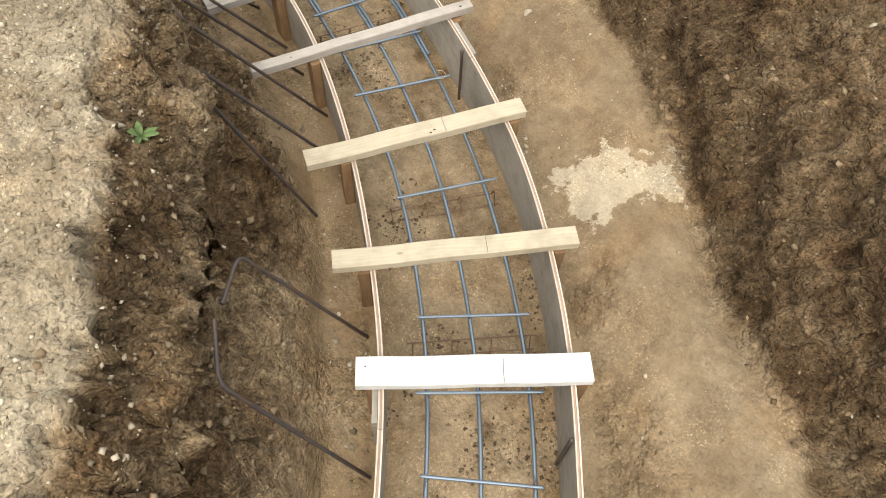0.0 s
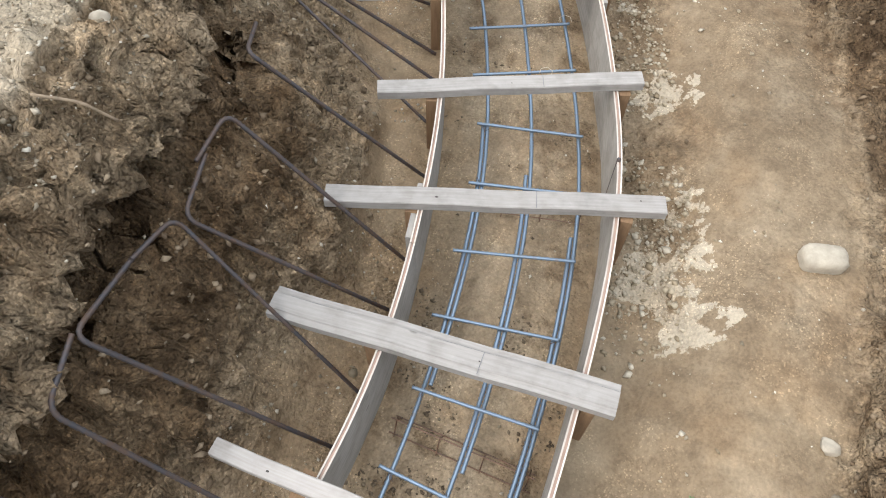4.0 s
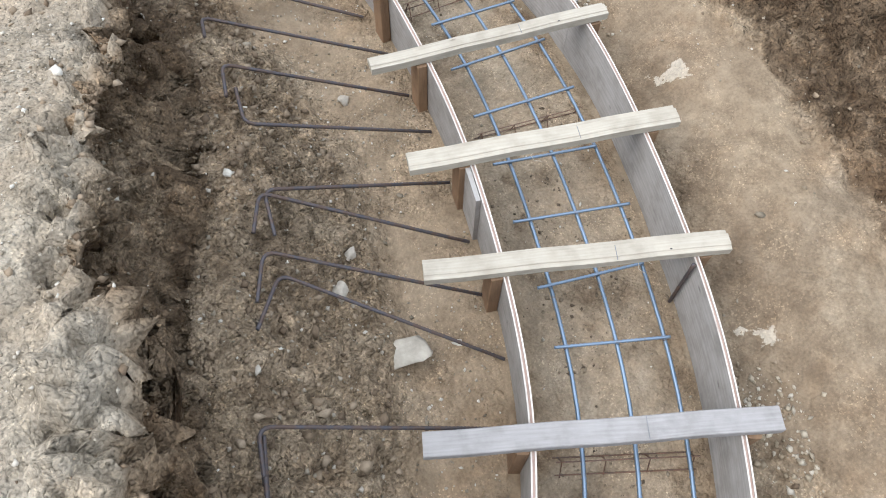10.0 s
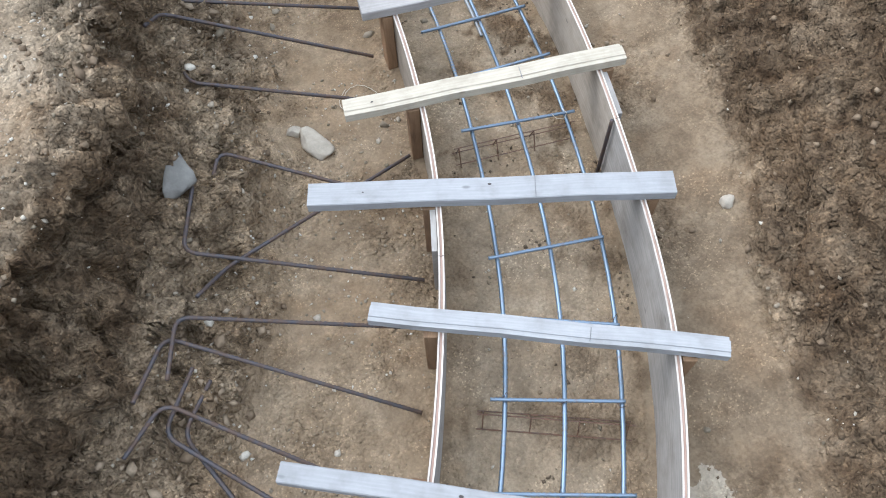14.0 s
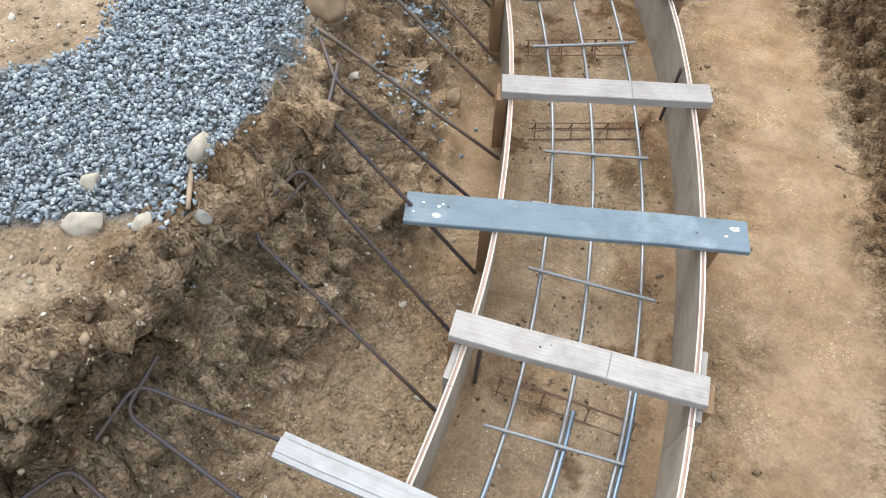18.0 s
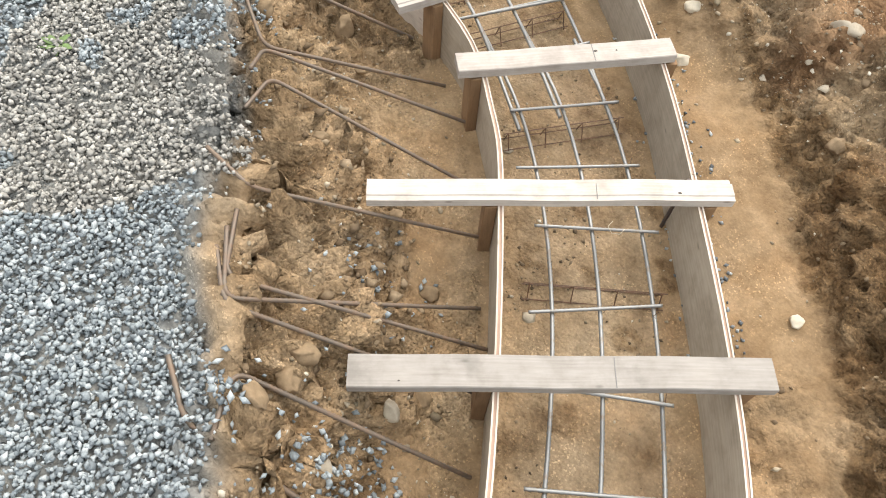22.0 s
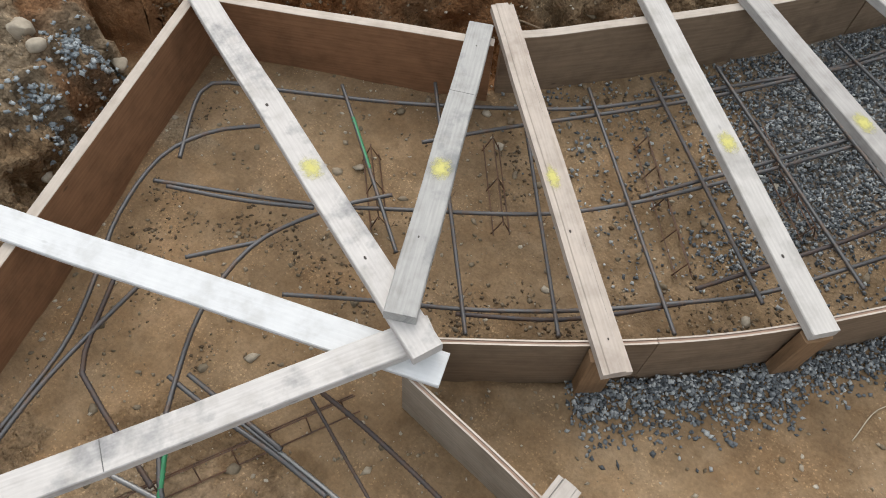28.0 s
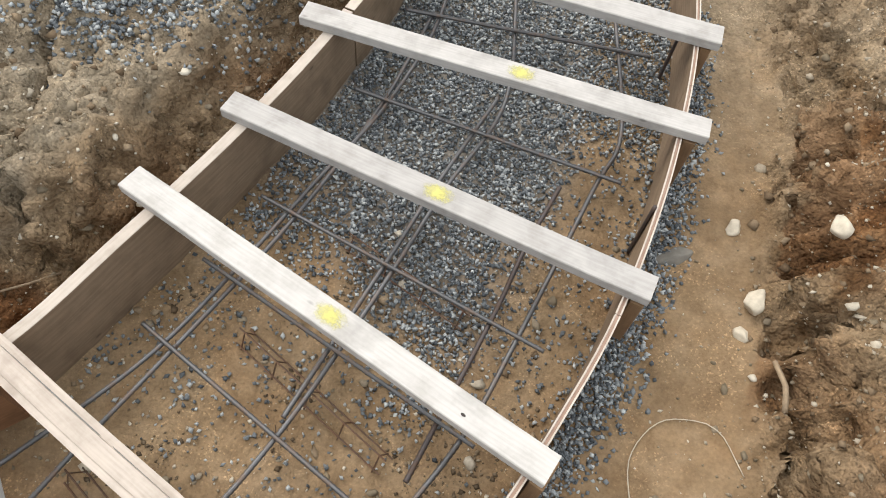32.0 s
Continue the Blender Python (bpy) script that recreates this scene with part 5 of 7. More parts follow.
for p, q in (((-3.965, 9.285), (-2.865, 8.345)), ((-3.60, 9.72), (-2.482, 8.828)), ((-3.345, 10.005), (-2.125, 9.308)), ((-3.125, 10.415), (-1.815, 9.878)), ((-2.90, 10.80), (-1.66, 10.30))):
    spot, way = crossing(p, q, NEAR_LINE)
    if spot is not None:
        stake(spot, way, -1, wood=STAKE_WOOD)

# ---- reinforcement ----
LONG_OFF = (0.155, -0.02, -0.195)
ROD, ROD_Z = 0.0072, 0.088


def rod(name, points, label, group, r=ROD, mat=None, ribs=True):
    v, f = bar_mesh(points, r, ribs)
    base = np.asarray(points, float).mean(0)
    ob = mesh_object(name, v - base, f, mat or STEEL, None, "", True)
    ob.matrix_basis = pose(*base)
    return tagged(ob, label, "rebar", group)


def at_footing(s, d, z):
    """A place by its run along the footing and its distance from the middle."""
    x, y = np.interp(s, MIDDLE_RUN, MIDDLE_LINE[:, 0]), np.interp(s, MIDDLE_RUN, MIDDLE_LINE[:, 1])
    e = 0.05
    tx = np.interp(s + e, MIDDLE_RUN, MIDDLE_LINE[:, 0]) - np.interp(s - e, MIDDLE_RUN, MIDDLE_LINE[:, 0])
    ty = np.interp(s + e, MIDDLE_RUN, MIDDLE_LINE[:, 1]) - np.interp(s - e, MIDDLE_RUN, MIDDLE_LINE[:, 1])
    n = np.hypot(tx, ty)
    return np.array([x - ty / n * d, y + tx / n * d, z])


def long_bar(s0, s1, off, z=ROD_Z, mat=None):
    pts = [at_footing(s, off + 0.004 * math.sin(s * 2.3 + off * 9), z) for s in np.arange(s0, s1, 0.12)]
    return rod("long_bar", pts, "%s ribbed steel bar running along the footing" % ("dull grey" if mat else "blue grey"), "long reinforcing bars", ROD, mat)


for off in LONG_OFF:
    k = off * 1.3
    for s0, s1 in ((-1.8, 3.35 + k), (2.15 + k, 10.75 - k), (9.1 - k, 16.35 + k)):
        shift = 0.0 if s0 < 0 or (s0 > 9) else 0.017
        long_bar(s0, s1, off - shift, ROD_Z, GREY_STEEL if s0 > 8 else None)

CROSS_S = [-1.71, -1.42, -1.13, -.84, -.56, -.28, .01, .31, .60, .88, 1.17, 1.46, 1.75, 2.04, 2.32, 2.60, 2.88, 3.17, 3.45, 3.75, 4.02, 4.30, 4.57, 4.85, 5.11, 5.38, 5.66, 5.94,
           6.22, 6.49, 6.77, 7.05, 7.33, 7.60, 7.86, 8.12, 8.39, 8.66, 8.93, 9.21, 9.49, 9.75, 10.05, 10.33, 10.64, 10.91, 11.21, 11.51, 11.77, 12.07,
           12.36, 12.65, 12.93, 13.20, 13.49, 13.77, 14.05, 14.34, 14.63, 14.91, 15.21, 15.47, 15.75, 16.02, 16.30]
rnd = random.Random(4)
for s in CROSS_S:
    skew = rnd.uniform(-0.025, 0.02)
    a, b = at_footing(s + skew, 0.185 + rnd.uniform(-.015, .03), ROD_Z + 2.1 * ROD), at_footing(s - skew, -0.225 - rnd.uniform(-.01, .025), ROD_Z + 2.1 * ROD)
    rod("cross_bar", [a, (a + b) / 2 + (0, 0, -0.001), b], "short %s ribbed bar tied across the footing" % ("dull grey" if s > 9.4 else "blue grey"), "cross reinforcing bars", 0.006, GREY_STEEL if s > 9.4 else None)


def tie(place, turn):
    """A twist of tie wire round two crossing bars."""
    pts = []
    for k in range(15):
        a = k / 14 * 2 * math.pi
        pts.append((0.012 * math.cos(a), 0.012 * math.sin(a) * 0.6, 0.012 * math.sin(a)))
    pts += [(0.016, 0.006, 0.006), (0.022, 0.012, 0.014)]
    v, f = bar_mesh(pts, 0.0011, False, 4)
    ob = mesh_object("wire_tie", v, f, WIRE)
    ob.matrix_basis = pose(*place, 0, 0, turn)
    return tagged(ob, "thin twisted tie wire round crossed bars", "tie wire", "wire ties")


def wire_chair(a, b):
    """A low wire chair on the trench floor under the bars, from a to b in plan."""
    a, b = np.array(a, float), np.array(b, float)
    way = b - a
    length = np.hypot(way[0], way[1])
    thing = holder("wire_chair", pose((a[0] + b[0]) / 2, (a[1] + b[1]) / 2, 0.0, 0, 0, math.degrees(math.atan2(way[1], way[0]))), "rusty wire bar chair standing on the trench floor", "bar chair", "wire bar chairs")
    h = length / 2
    for y, z in ((0.0, 0.074), (-0.028, 0.012), (0.028, 0.012)):
        v, f = bar_mesh([(-h, y, z), (0, y, z + 0.001), (h, y, z)], 0.0028, False, 4)
        mesh_object("runner", v, f, WIRE).parent = thing
    n = max(3, int(length / 0.1))
    for i in range(n):
        x = -h * 0.92 + i * h * 1.84 / (n - 1)
        v, f = bar_mesh([(x, -0.034, -0.004), (x, -0.026, 0.014), (x, 0, 0.076), (x, 0.026, 0.014), (x, 0.034, -0.004)], 0.0025, False, 4)
        mesh_object("leg", v, f, WIRE).parent = thing
    return thing


CHAIR_S = [-.30, .52, 1.14, 2.20, 3.14, 4.46, 5.86, 6.70, 7.55, 8.62, 9.62, 10.80, 11.95, 12.42, 13.86, 15.0, 15.68, 16.24]
for s in CHAIR_S:
    skew = rnd.uniform(-.02, .02)
    wire_chair(at_footing(s + skew, 0.22, 0)[:2], at_footing(s - skew, -0.25, 0)[:2])
for i, s in enumerate(CROSS_S):
    for j, off in enumerate(LONG_OFF):
        if (i * 3 + j * 2) % 4 != 0:
            p = at_footing(s, off, ROD_Z + ROD)
            tie(p, rnd.uniform(0, 360))


def on_ground(x, y, lift=0.0):
    return np.array([x, y, float(soil_at(x, y)) + lift])


def dowel(tip, bend, end):
    """A bent bar that leans from the form's foot up on the dug bank, with its short leg turned along it."""
    a, b, c = np.array(tip), np.array(bend), np.array(end)
    a[2] = max(float(soil_at(a[0], a[1])), 0.0) + 0.016
    out = (a - b)[:2] / np.linalg.norm((a - b)[:2]) * 0.035  # clear of the rough soil
    b, c = b + (*out, 0.03), c + (*out, 0.03)
    c = b + (c - b) / np.linalg.norm(c - b) * min(max(np.linalg.norm(c - b), 0.17), 0.26)
    pts = rounded([a, b, c], 0.045)
    return rod("bent_bar", pts, "%s bent steel bar leaning on the dug bank" % ("brown rusted" if a[1] > 4.6 else "dark rusty"), "bent bars on the bank", 0.0066, TAN_RUST if a[1] > 4.6 else RUSTY)


dowel((-4.83, -0.60, 0.01), (-4.54, -0.31, 0.65), (-4.41, -0.37, 0.71))
dowel((-4.38, -0.84, 0.01), (-4.19, -0.51, 0.61), (-4.28, -0.44, 0.62))
dowel((-3.81, -0.92, 0.01), (-3.69, -0.64, 0.74), (-3.51, -0.66, 0.69))
dowel((-3.62, -1.13, 0.00), (-3.50, -0.67, 0.68), (-3.67, -0.66, 0.74))
dowel((-3.36, -1.20, 0.01), (-3.33, -0.71, 0.72), (-3.18, -0.70, 0.76))
dowel((-3.08, -1.22, 0.01), (-3.18, -0.70, 0.76), (-2.92, -0.68, 0.67))
dowel((-2.89, -1.23, 0.01), (-2.75, -0.70, 0.63), (-2.91, -0.68, 0.67))
dowel((-2.58, -1.23, 0.00), (-2.75, -0.71, 0.60), (-2.56, -0.70, 0.64))
dowel((-2.39, -1.26, 0.01), (-2.42, -0.71, 0.67), (-2.50, -0.70, 0.66))
dowel((-2.01, -1.22, 0.01), (-2.20, -0.68, 0.68), (-1.81, -0.53, 0.50))
dowel((-1.74, -1.14, 0.00), (-1.46, -0.43, 0.32), (-1.45, -0.39, 0.38))
dowel((-1.52, -1.13, 0.01), (-1.46, -0.38, 0.40), (-1.39, -0.34, 0.44))
dowel((-1.36, -1.07, 0.00), (-1.41, -0.36, 0.41), (-1.54, -0.38, 0.45))
dowel((-1.06, -0.96, 0.01), (-1.42, -0.35, 0.43), (-1.25, -0.23, 0.41))
dowel((-0.83, -0.84, 0.00), (-1.24, -0.21, 0.43), (-1.35, -0.30, 0.45))
dowel((-0.60, -0.76, 0.01), (-0.76, 0.02, 0.33), (-0.97, -0.04, 0.39))
dowel((-0.40, -0.59, 0.01), (-0.74, 0.08, 0.39), (-0.86, 0.03, 0.37))
dowel((-0.21, -0.46, 0.01), (-0.56, 0.20, 0.40), (-0.68, 0.14, 0.42))
dowel((0.01, -0.28, 0.01), (-0.55, 0.19, 0.39), (-0.64, 0.11, 0.37))
dowel((0.21, -0.11, 0.01), (-0.33, 0.40, 0.38), (-0.19, 0.53, 0.36))
dowel((0.35, 0.06, 0.00), (-0.13, 0.62, 0.39), (-0.24, 0.53, 0.40))
dowel((0.53, 0.22, 0.01), (0.10, 0.88, 0.32), (-0.02, 0.77, 0.37))
dowel((0.69, 0.45, 0.01), (0.41, 1.23, 0.19), (0.50, 1.34, 0.18))
dowel((0.86, 0.62, 0.01), (0.36, 1.23, 0.23), (0.48, 1.39, 0.23))
dowel((0.95, 0.79, 0.00), (0.39, 1.29, 0.29), (0.28, 1.21, 0.27))
dowel((1.07, 1.05, 0.01), (0.43, 1.48, 0.28), (0.33, 1.29, 0.35))
dowel((1.20, 1.30, 0.00), (0.47, 1.52, 0.28), (0.41, 1.33, 0.30))
dowel((1.25, 1.47, 0.00), (0.54, 1.72, 0.29), (0.62, 1.97, 0.26))
dowel((1.38, 1.74, 0.01), (0.73, 2.12, 0.21), (0.69, 2.04, 0.20))
dowel((1.40, 1.98, 0.01), (0.64, 1.68, 0.15), (0.61, 1.65, 0.17))
dowel((1.46, 2.23, 0.01), (0.71, 2.39, 0.28), (0.71, 2.56, 0.27))
dowel((1.45, 2.51, 0.01), (0.70, 2.71, 0.33), (0.68, 2.66, 0.36))
dowel((1.54, 2.77, 0.01), (0.76, 2.81, 0.28), (0.75, 2.98, 0.29))
dowel((1.51, 2.98, 0.01), (0.75, 3.07, 0.33), (0.72, 2.96, 0.34))
dowel((1.51, 3.25, 0.01), (0.78, 3.24, 0.36), (0.78, 3.39, 0.43))
dowel((1.48, 3.54, 0.01), (0.77, 3.30, 0.40), (0.77, 3.19, 0.37))
dowel((1.44, 3.79, 0.01), (0.78, 3.79, 0.50), (0.80, 4.01, 0.52))
dowel((1.32, 4.05, 0.00), (0.78, 4.02, 0.56), (0.77, 3.83, 0.55))
dowel((1.27, 4.29, 0.00), (0.74, 4.19, 0.59), (0.66, 4.36, 0.61))
dowel((1.19, 4.53, 0.01), (0.70, 4.29, 0.61), (0.55, 4.41, 0.61))
dowel((1.08, 4.78, 0.01), (0.56, 4.44, 0.60), (0.49, 4.44, 0.61))
dowel((0.90, 5.05, 0.00), (0.39, 4.81, 0.59), (0.33, 4.83, 0.60))
dowel((0.80, 5.24, 0.01), (0.25, 5.03, 0.59), (0.30, 4.84, 0.61))
dowel((0.66, 5.49, 0.00), (0.13, 5.27, 0.57), (0.18, 5.08, 0.60))
dowel((0.49, 5.66, 0.01), (0.02, 5.38, 0.56), (0.10, 5.21, 0.59))
dowel((0.28, 5.84, 0.01), (-0.10, 5.54, 0.56), (0.12, 5.20, 0.59))
dowel((0.12, 5.98, 0.01), (-0.39, 5.64, 0.55), (-0.29, 5.51, 0.57))
dowel((-0.08, 6.19, 0.01), (-0.53, 5.79, 0.53), (-0.43, 5.62, 0.55))
dowel((-0.30, 6.28, 0.00), (-0.82, 5.84, 0.53), (-0.87, 5.84, 0.53))
dowel((-0.54, 6.48, 0.00), (-0.90, 5.96, 0.51), (-0.83, 5.92, 0.52))
dowel((-0.77, 6.59, 0.00), (-1.08, 5.98, 0.50), (-1.15, 5.99, 0.50))
dowel((-0.87, 6.70, 0.01), (-1.15, 6.00, 0.50), (-1.34, 6.08, 0.49))
dowel((-1.02, 6.73, 0.01), (-1.08, 5.98, 0.50), (-1.28, 6.04, 0.50))
dowel((-1.26, 6.86, 0.01), (-1.40, 6.13, 0.48), (-1.44, 6.11, 0.49))
dowel((-1.46, 6.92, 0.01), (-1.87, 6.31, 0.39), (-1.73, 6.20, 0.44))
dowel((-1.74, 7.03, 0.00), (-1.97, 6.32, 0.41), (-1.93, 6.30, 0.43))
dowel((-1.96, 7.01, 0.01), (-1.97, 6.32, 0.41), (-2.11, 6.32, 0.46))
dowel((-2.25, 6.99, 0.01), (-2.37, 6.34, 0.45), (-2.13, 6.29, 0.49))
dowel((-2.49, 6.93, 0.01), (-2.50, 6.25, 0.49), (-2.59, 6.24, 0.49))
dowel((-2.72, 6.87, 0.01), (-2.74, 6.28, 0.45), (-2.52, 6.26, 0.49))
dowel((-3.05, 6.81, 0.01), (-3.25, 6.14, 0.33), (-3.33, 6.11, 0.31))

# ---- bars of the wide corner and of the second footing ----
CORNER_LABEL, CORNER_GROUP = "dark ribbed steel bar in the wide corner of the footing", "corner reinforcing bars"


def corner_bar(points, z=0.09, label=CORNER_LABEL, mat=None, r=0.0076):
    line = smooth_line(points, 0.06) if len(points) > 2 else np.array(points, float)
    pts = np.c_[line, np.full(len(line), z)]
    return rod("corner_bar", pts, label, CORNER_GROUP, r, mat or DARK_STEEL)


corner_bar([(-4.46, 8.13), (-4.62, 8.34), (-4.63, 8.45), (-4.41, 8.59), (-4.07, 8.82), (-3.74, 9.08), (-3.51, 9.29), (-3.30, 9.56), (-3.10, 9.84), (-2.84, 10.20), (-2.62, 10.66), (-2.48, 11.3)])
corner_bar([(-3.88, 8.74), (-3.70, 8.99), (-3.49, 9.26), (-3.17, 9.69), (-2.87, 10.18), (-2.65, 10.66)], 0.088)
corner_bar([(-4.36, 8.41), (-4.46, 8.29), (-4.51, 8.14), (-4.49, 8.00), (-4.41, 7.82), (-4.30, 7.67), (-4.18, 7.48), (-4.12, 7.30), (-4.05, 7.05), (-3.97, 6.92), (-3.86, 6.885), (-3.51, 6.94), (-3.18, 6.99), (-2.95, 7.05)])
corner_bar([(-4.45, 8.01), (-4.23, 8.14), (-3.97, 8.30), (-3.76, 8.46), (-3.39, 8.76), (-3.18, 9.00), (-3.01, 9.25), (-2.84, 9.52), (-2.66, 9.82), (-2.42, 10.19), (-2.32, 10.70), (-2.25, 11.3)], 0.088)
corner_bar([(-3.16, 9.06), (-2.86, 9.55), (-2.68, 9.85), (-2.44, 10.22)], 0.086)
corner_bar([(-3.80, 8.49), (-3.91, 8.32), (-4.00, 8.07), (-3.96, 7.82), (-3.85, 7.62), (-3.68, 7.41), (-3.42, 7.26)], 0.103)
corner_bar([(-4.13, 7.88), (-4.00, 8.07)], 0.10)
corner_bar([(-3.81, 7.99), (-3.58, 8.16), (-3.35, 8.32), (-3.11, 8.52), (-2.88, 8.75), (-2.67, 8.98), (-2.50, 9.24), (-2.16, 9.80), (-2.01, 10.06), (-1.92, 10.67)], 0.09)
corner_bar([(-3.36, 8.29), (-3.09, 8.50), (-2.83, 8.80)], 0.088, "rusty brown steel bar beside the near form", RUSTY)
corner_bar([(-2.83, 8.87), (-2.55, 9.34), (-2.42, 9.58), (-2.27, 9.82)], 0.086, "rusty brown steel bar beside the near form", RUSTY)
corner_bar([(-3.94, 7.03), (-3.67, 7.11), (-3.46, 7.17), (-3.25, 7.21), (-3.02, 7.235), (-2.79, 7.25), (-2.48, 7.25), (-2.16, 7.24), (-1.60, 7.15)], 0.09, "dull grey ribbed steel bar running into the wide corner", GREY_STEEL)
corner_bar([(-3.83, 7.29), (-3.57, 7.36), (-3.35, 7.40), (-3.03, 7.43), (-2.55, 7.43), (-2.10, 7.40), (-1.60, 7.32)], 0.09, "dull grey ribbed steel bar running into the wide corner", GREY_STEEL)
corner_bar([(-3.64, 7.63), (-3.26, 7.655), (-2.95, 7.66), (-2.51, 7.65), (-2.20, 7.63), (-1.90, 7.58), (-1.5, 7.49)], 0.09, "dull grey ribbed steel bar running into the wide corner", GREY_STEEL)
corner_bar([(-3.53, 7.84), (-3.28, 7.845), (-2.94, 7.82), (-2.75, 7.74)], 0.09, "rusty brown steel bar in the wide corner", RUSTY)
corner_bar([(-3.54, 7.82), (-3.10, 7.68)], 0.10, "thin rusty steel bar in the wide corner", RUSTY, 0.005)
corner_bar([(-4.04, 7.10), (-4.11, 7.35), (-4.15, 7.64), (-4.16, 7.77)], 0.10)
corner_bar([(-4.25, 7.71), (-4.09, 7.47), (-3.98, 7.42), (-3.65, 7.36)], 0.098, "rusty bent steel bar in the wide corner", RUSTY)
corner_bar([(-4.39, 8.02), (-4.17, 8.14), (-3.96, 8.28)], 0.10)
corner_bar([(-3.82, 7.63), (-3.46, 7.65)], 0.10)
corner_bar([(-3.86, 7.59), (-3.70, 7.60), (-3.46, 7.63), (-3.28, 7.64)], 0.097)
for a, b in (((-4.27, 8.74), (-3.64, 8.33)), ((-4.02, 8.98), (-3.29, 8.25)), ((-3.65, 9.05), (-3.07, 8.43)), ((-3.57, 9.35), (-2.80, 8.67)), ((-3.42, 9.56), (-2.64, 8.95)),
             ((-3.26, 9.79), (-2.41, 9.22)), ((-3.10, 10.04), (-2.25, 9.52)), ((-2.96, 10.25), (-2.06, 9.82)), ((-2.76, 10.66), (-1.83, 10.41)), ((-2.60, 11.1), (-1.7, 10.9))):
    corner_bar([a, b], 0.103, "ribbed steel bar tied across the second footing", None, 0.007)
    for line in ((0.12, 0.0), (0.5, 0.0), (0.86, 0.0)):
        p = np.array(a) * (1 - line[0]) + np.array(b) * line[0]
        tie((p[0], p[1], 0.097), 40)
corner_bar([(-4.13, 8.65), (-3.93, 8.52)], 0.1035, "green painted length of steel bar", GREEN_PAINT, 0.0072)
corner_bar([(-3.72, 7.47), (-3.60, 7.345)], 0.1035, "green painted length of steel bar", GREEN_PAINT, 0.0072)
for a, b in (((-2.20, 7.16), (-2.15, 7.68)), ((-2.51, 7.08), (-2.50, 7.81)), ((-2.79, 7.02), (-2.79, 7.80))):
    corner_bar([a, b], 0.103, "dull grey ribbed steel bar tied across the footing", GREY_STEEL, 0.0065)
for a, b in (((-3.86, 6.93), (-3.42, 7.90)), ((-3.28, 7.02), (-3.12, 7.28)), ((-2.86, 7.10), (-2.84, 7.80)), ((-2.42, 7.15), (-2.38, 7.75)), ((-4.02, 8.62), (-3.78, 8.40)), ((-3.72, 8.95), (-3.45, 8.66)),
             ((-3.30, 9.34), (-2.88, 8.93)), ((-2.98, 9.66), (-2.62, 9.36))):
    wire_chair(a, b)


# ---- steel pins and joint pieces of the forms ----
def pin(x, y):
    zg = float(soil_at(x, y))
    ob = rod("steel_pin", [(x, y, zg - 0.03), (x + 0.002, y, 0.15), (x + 0.004, y + 0.001, TOP + 0.012)], "dark flat steel pin standing against the form", "form pins", 0.007, RUSTY, False)
    ob["category"] = "steel pin"


for x, y in ((-5.12, -1.17), (-3.55, -1.775), (-1.95, -1.885), (-.13, -1.235), (1.155, -.075), (2.015, 1.64), (2.185, 3.48), (1.525, 5.335), (.185, 6.775), (-1.08, 7.47), (1.475, 3.95), (-1.765, 10.40), (-2.055, 9.60)):
    pin(x, y)


def joint_piece(line, run, outside):
    """A short piece of plywood nailed over a joint, standing a little proud."""
    p = cut(line, run - 0.11, run + 0.11)
    t = np.gradient(p, axis=0)
    t /= np.linalg.norm(t, axis=1)[:, None]
    p = p + np.stack([-t[:, 1], t[:, 0]], 1) * 0.0195 * outside
    mid = p[len(p) // 2]
    ob_v, ob_f, ob_uv = sweep(p - mid, box_section(-0.009, 0.009, DEEP, TOP - 0.006))
    ob = mesh_object("joint_plate", ob_v, ob_f, PLY, None, "", False, ob_uv)
    ob.matrix_basis = pose(mid[0], mid[1], 0)
    tagged(ob, "short grey plywood plate over a form joint", "joint plate", "joint plates")


for run in (1.9 + 2.44 * np.arange(0, 6)):
    joint_piece(LEFT_LINE, run + 0.13, 1)
for run in (1.2 + 2.44 * np.arange(0, 6)):
    joint_piece(RIGHT_LINE, run + 0.13, -1)


# ---- stones ----
def solid(kind):
    if kind == "angular":
        v = np.array([(1, 0, 0), (-1, 0, 0), (0, 1, 0), (0, -1, 0), (0, 0, 1), (0, 0, -1)], float)
        f = [(0, 2, 4), (2, 1, 4), (1, 3, 4), (3, 0, 4), (2, 0, 5), (1, 2, 5), (3, 1, 5), (0, 3, 5)]
        return v, np.array(f)
    g = (1 + 5**0.5) / 2
    v = np.array([(-1, g, 0), (1, g, 0), (-1, -g, 0), (1, -g, 0), (0, -1, g), (0, 1, g), (0, -1, -g), (0, 1, -g), (g, 0, -1), (g, 0, 1), (-g, 0, -1), (-g, 0, 1)], float) / 1.9
    f = [(0, 11, 5), (0, 5, 1), (0, 1, 7), (0, 7, 10), (0, 10, 11), (1, 5, 9), (5, 11, 4), (11, 10, 2), (10, 7, 6), (7, 1, 8),
         (3, 9, 4), (3, 4, 2), (3, 2, 6), (3, 6, 8), (3, 8, 9), (4, 9, 5), (2, 4, 11), (6, 2, 10), (8, 6, 7), (9, 8, 1)]
    return v, np.array(f)


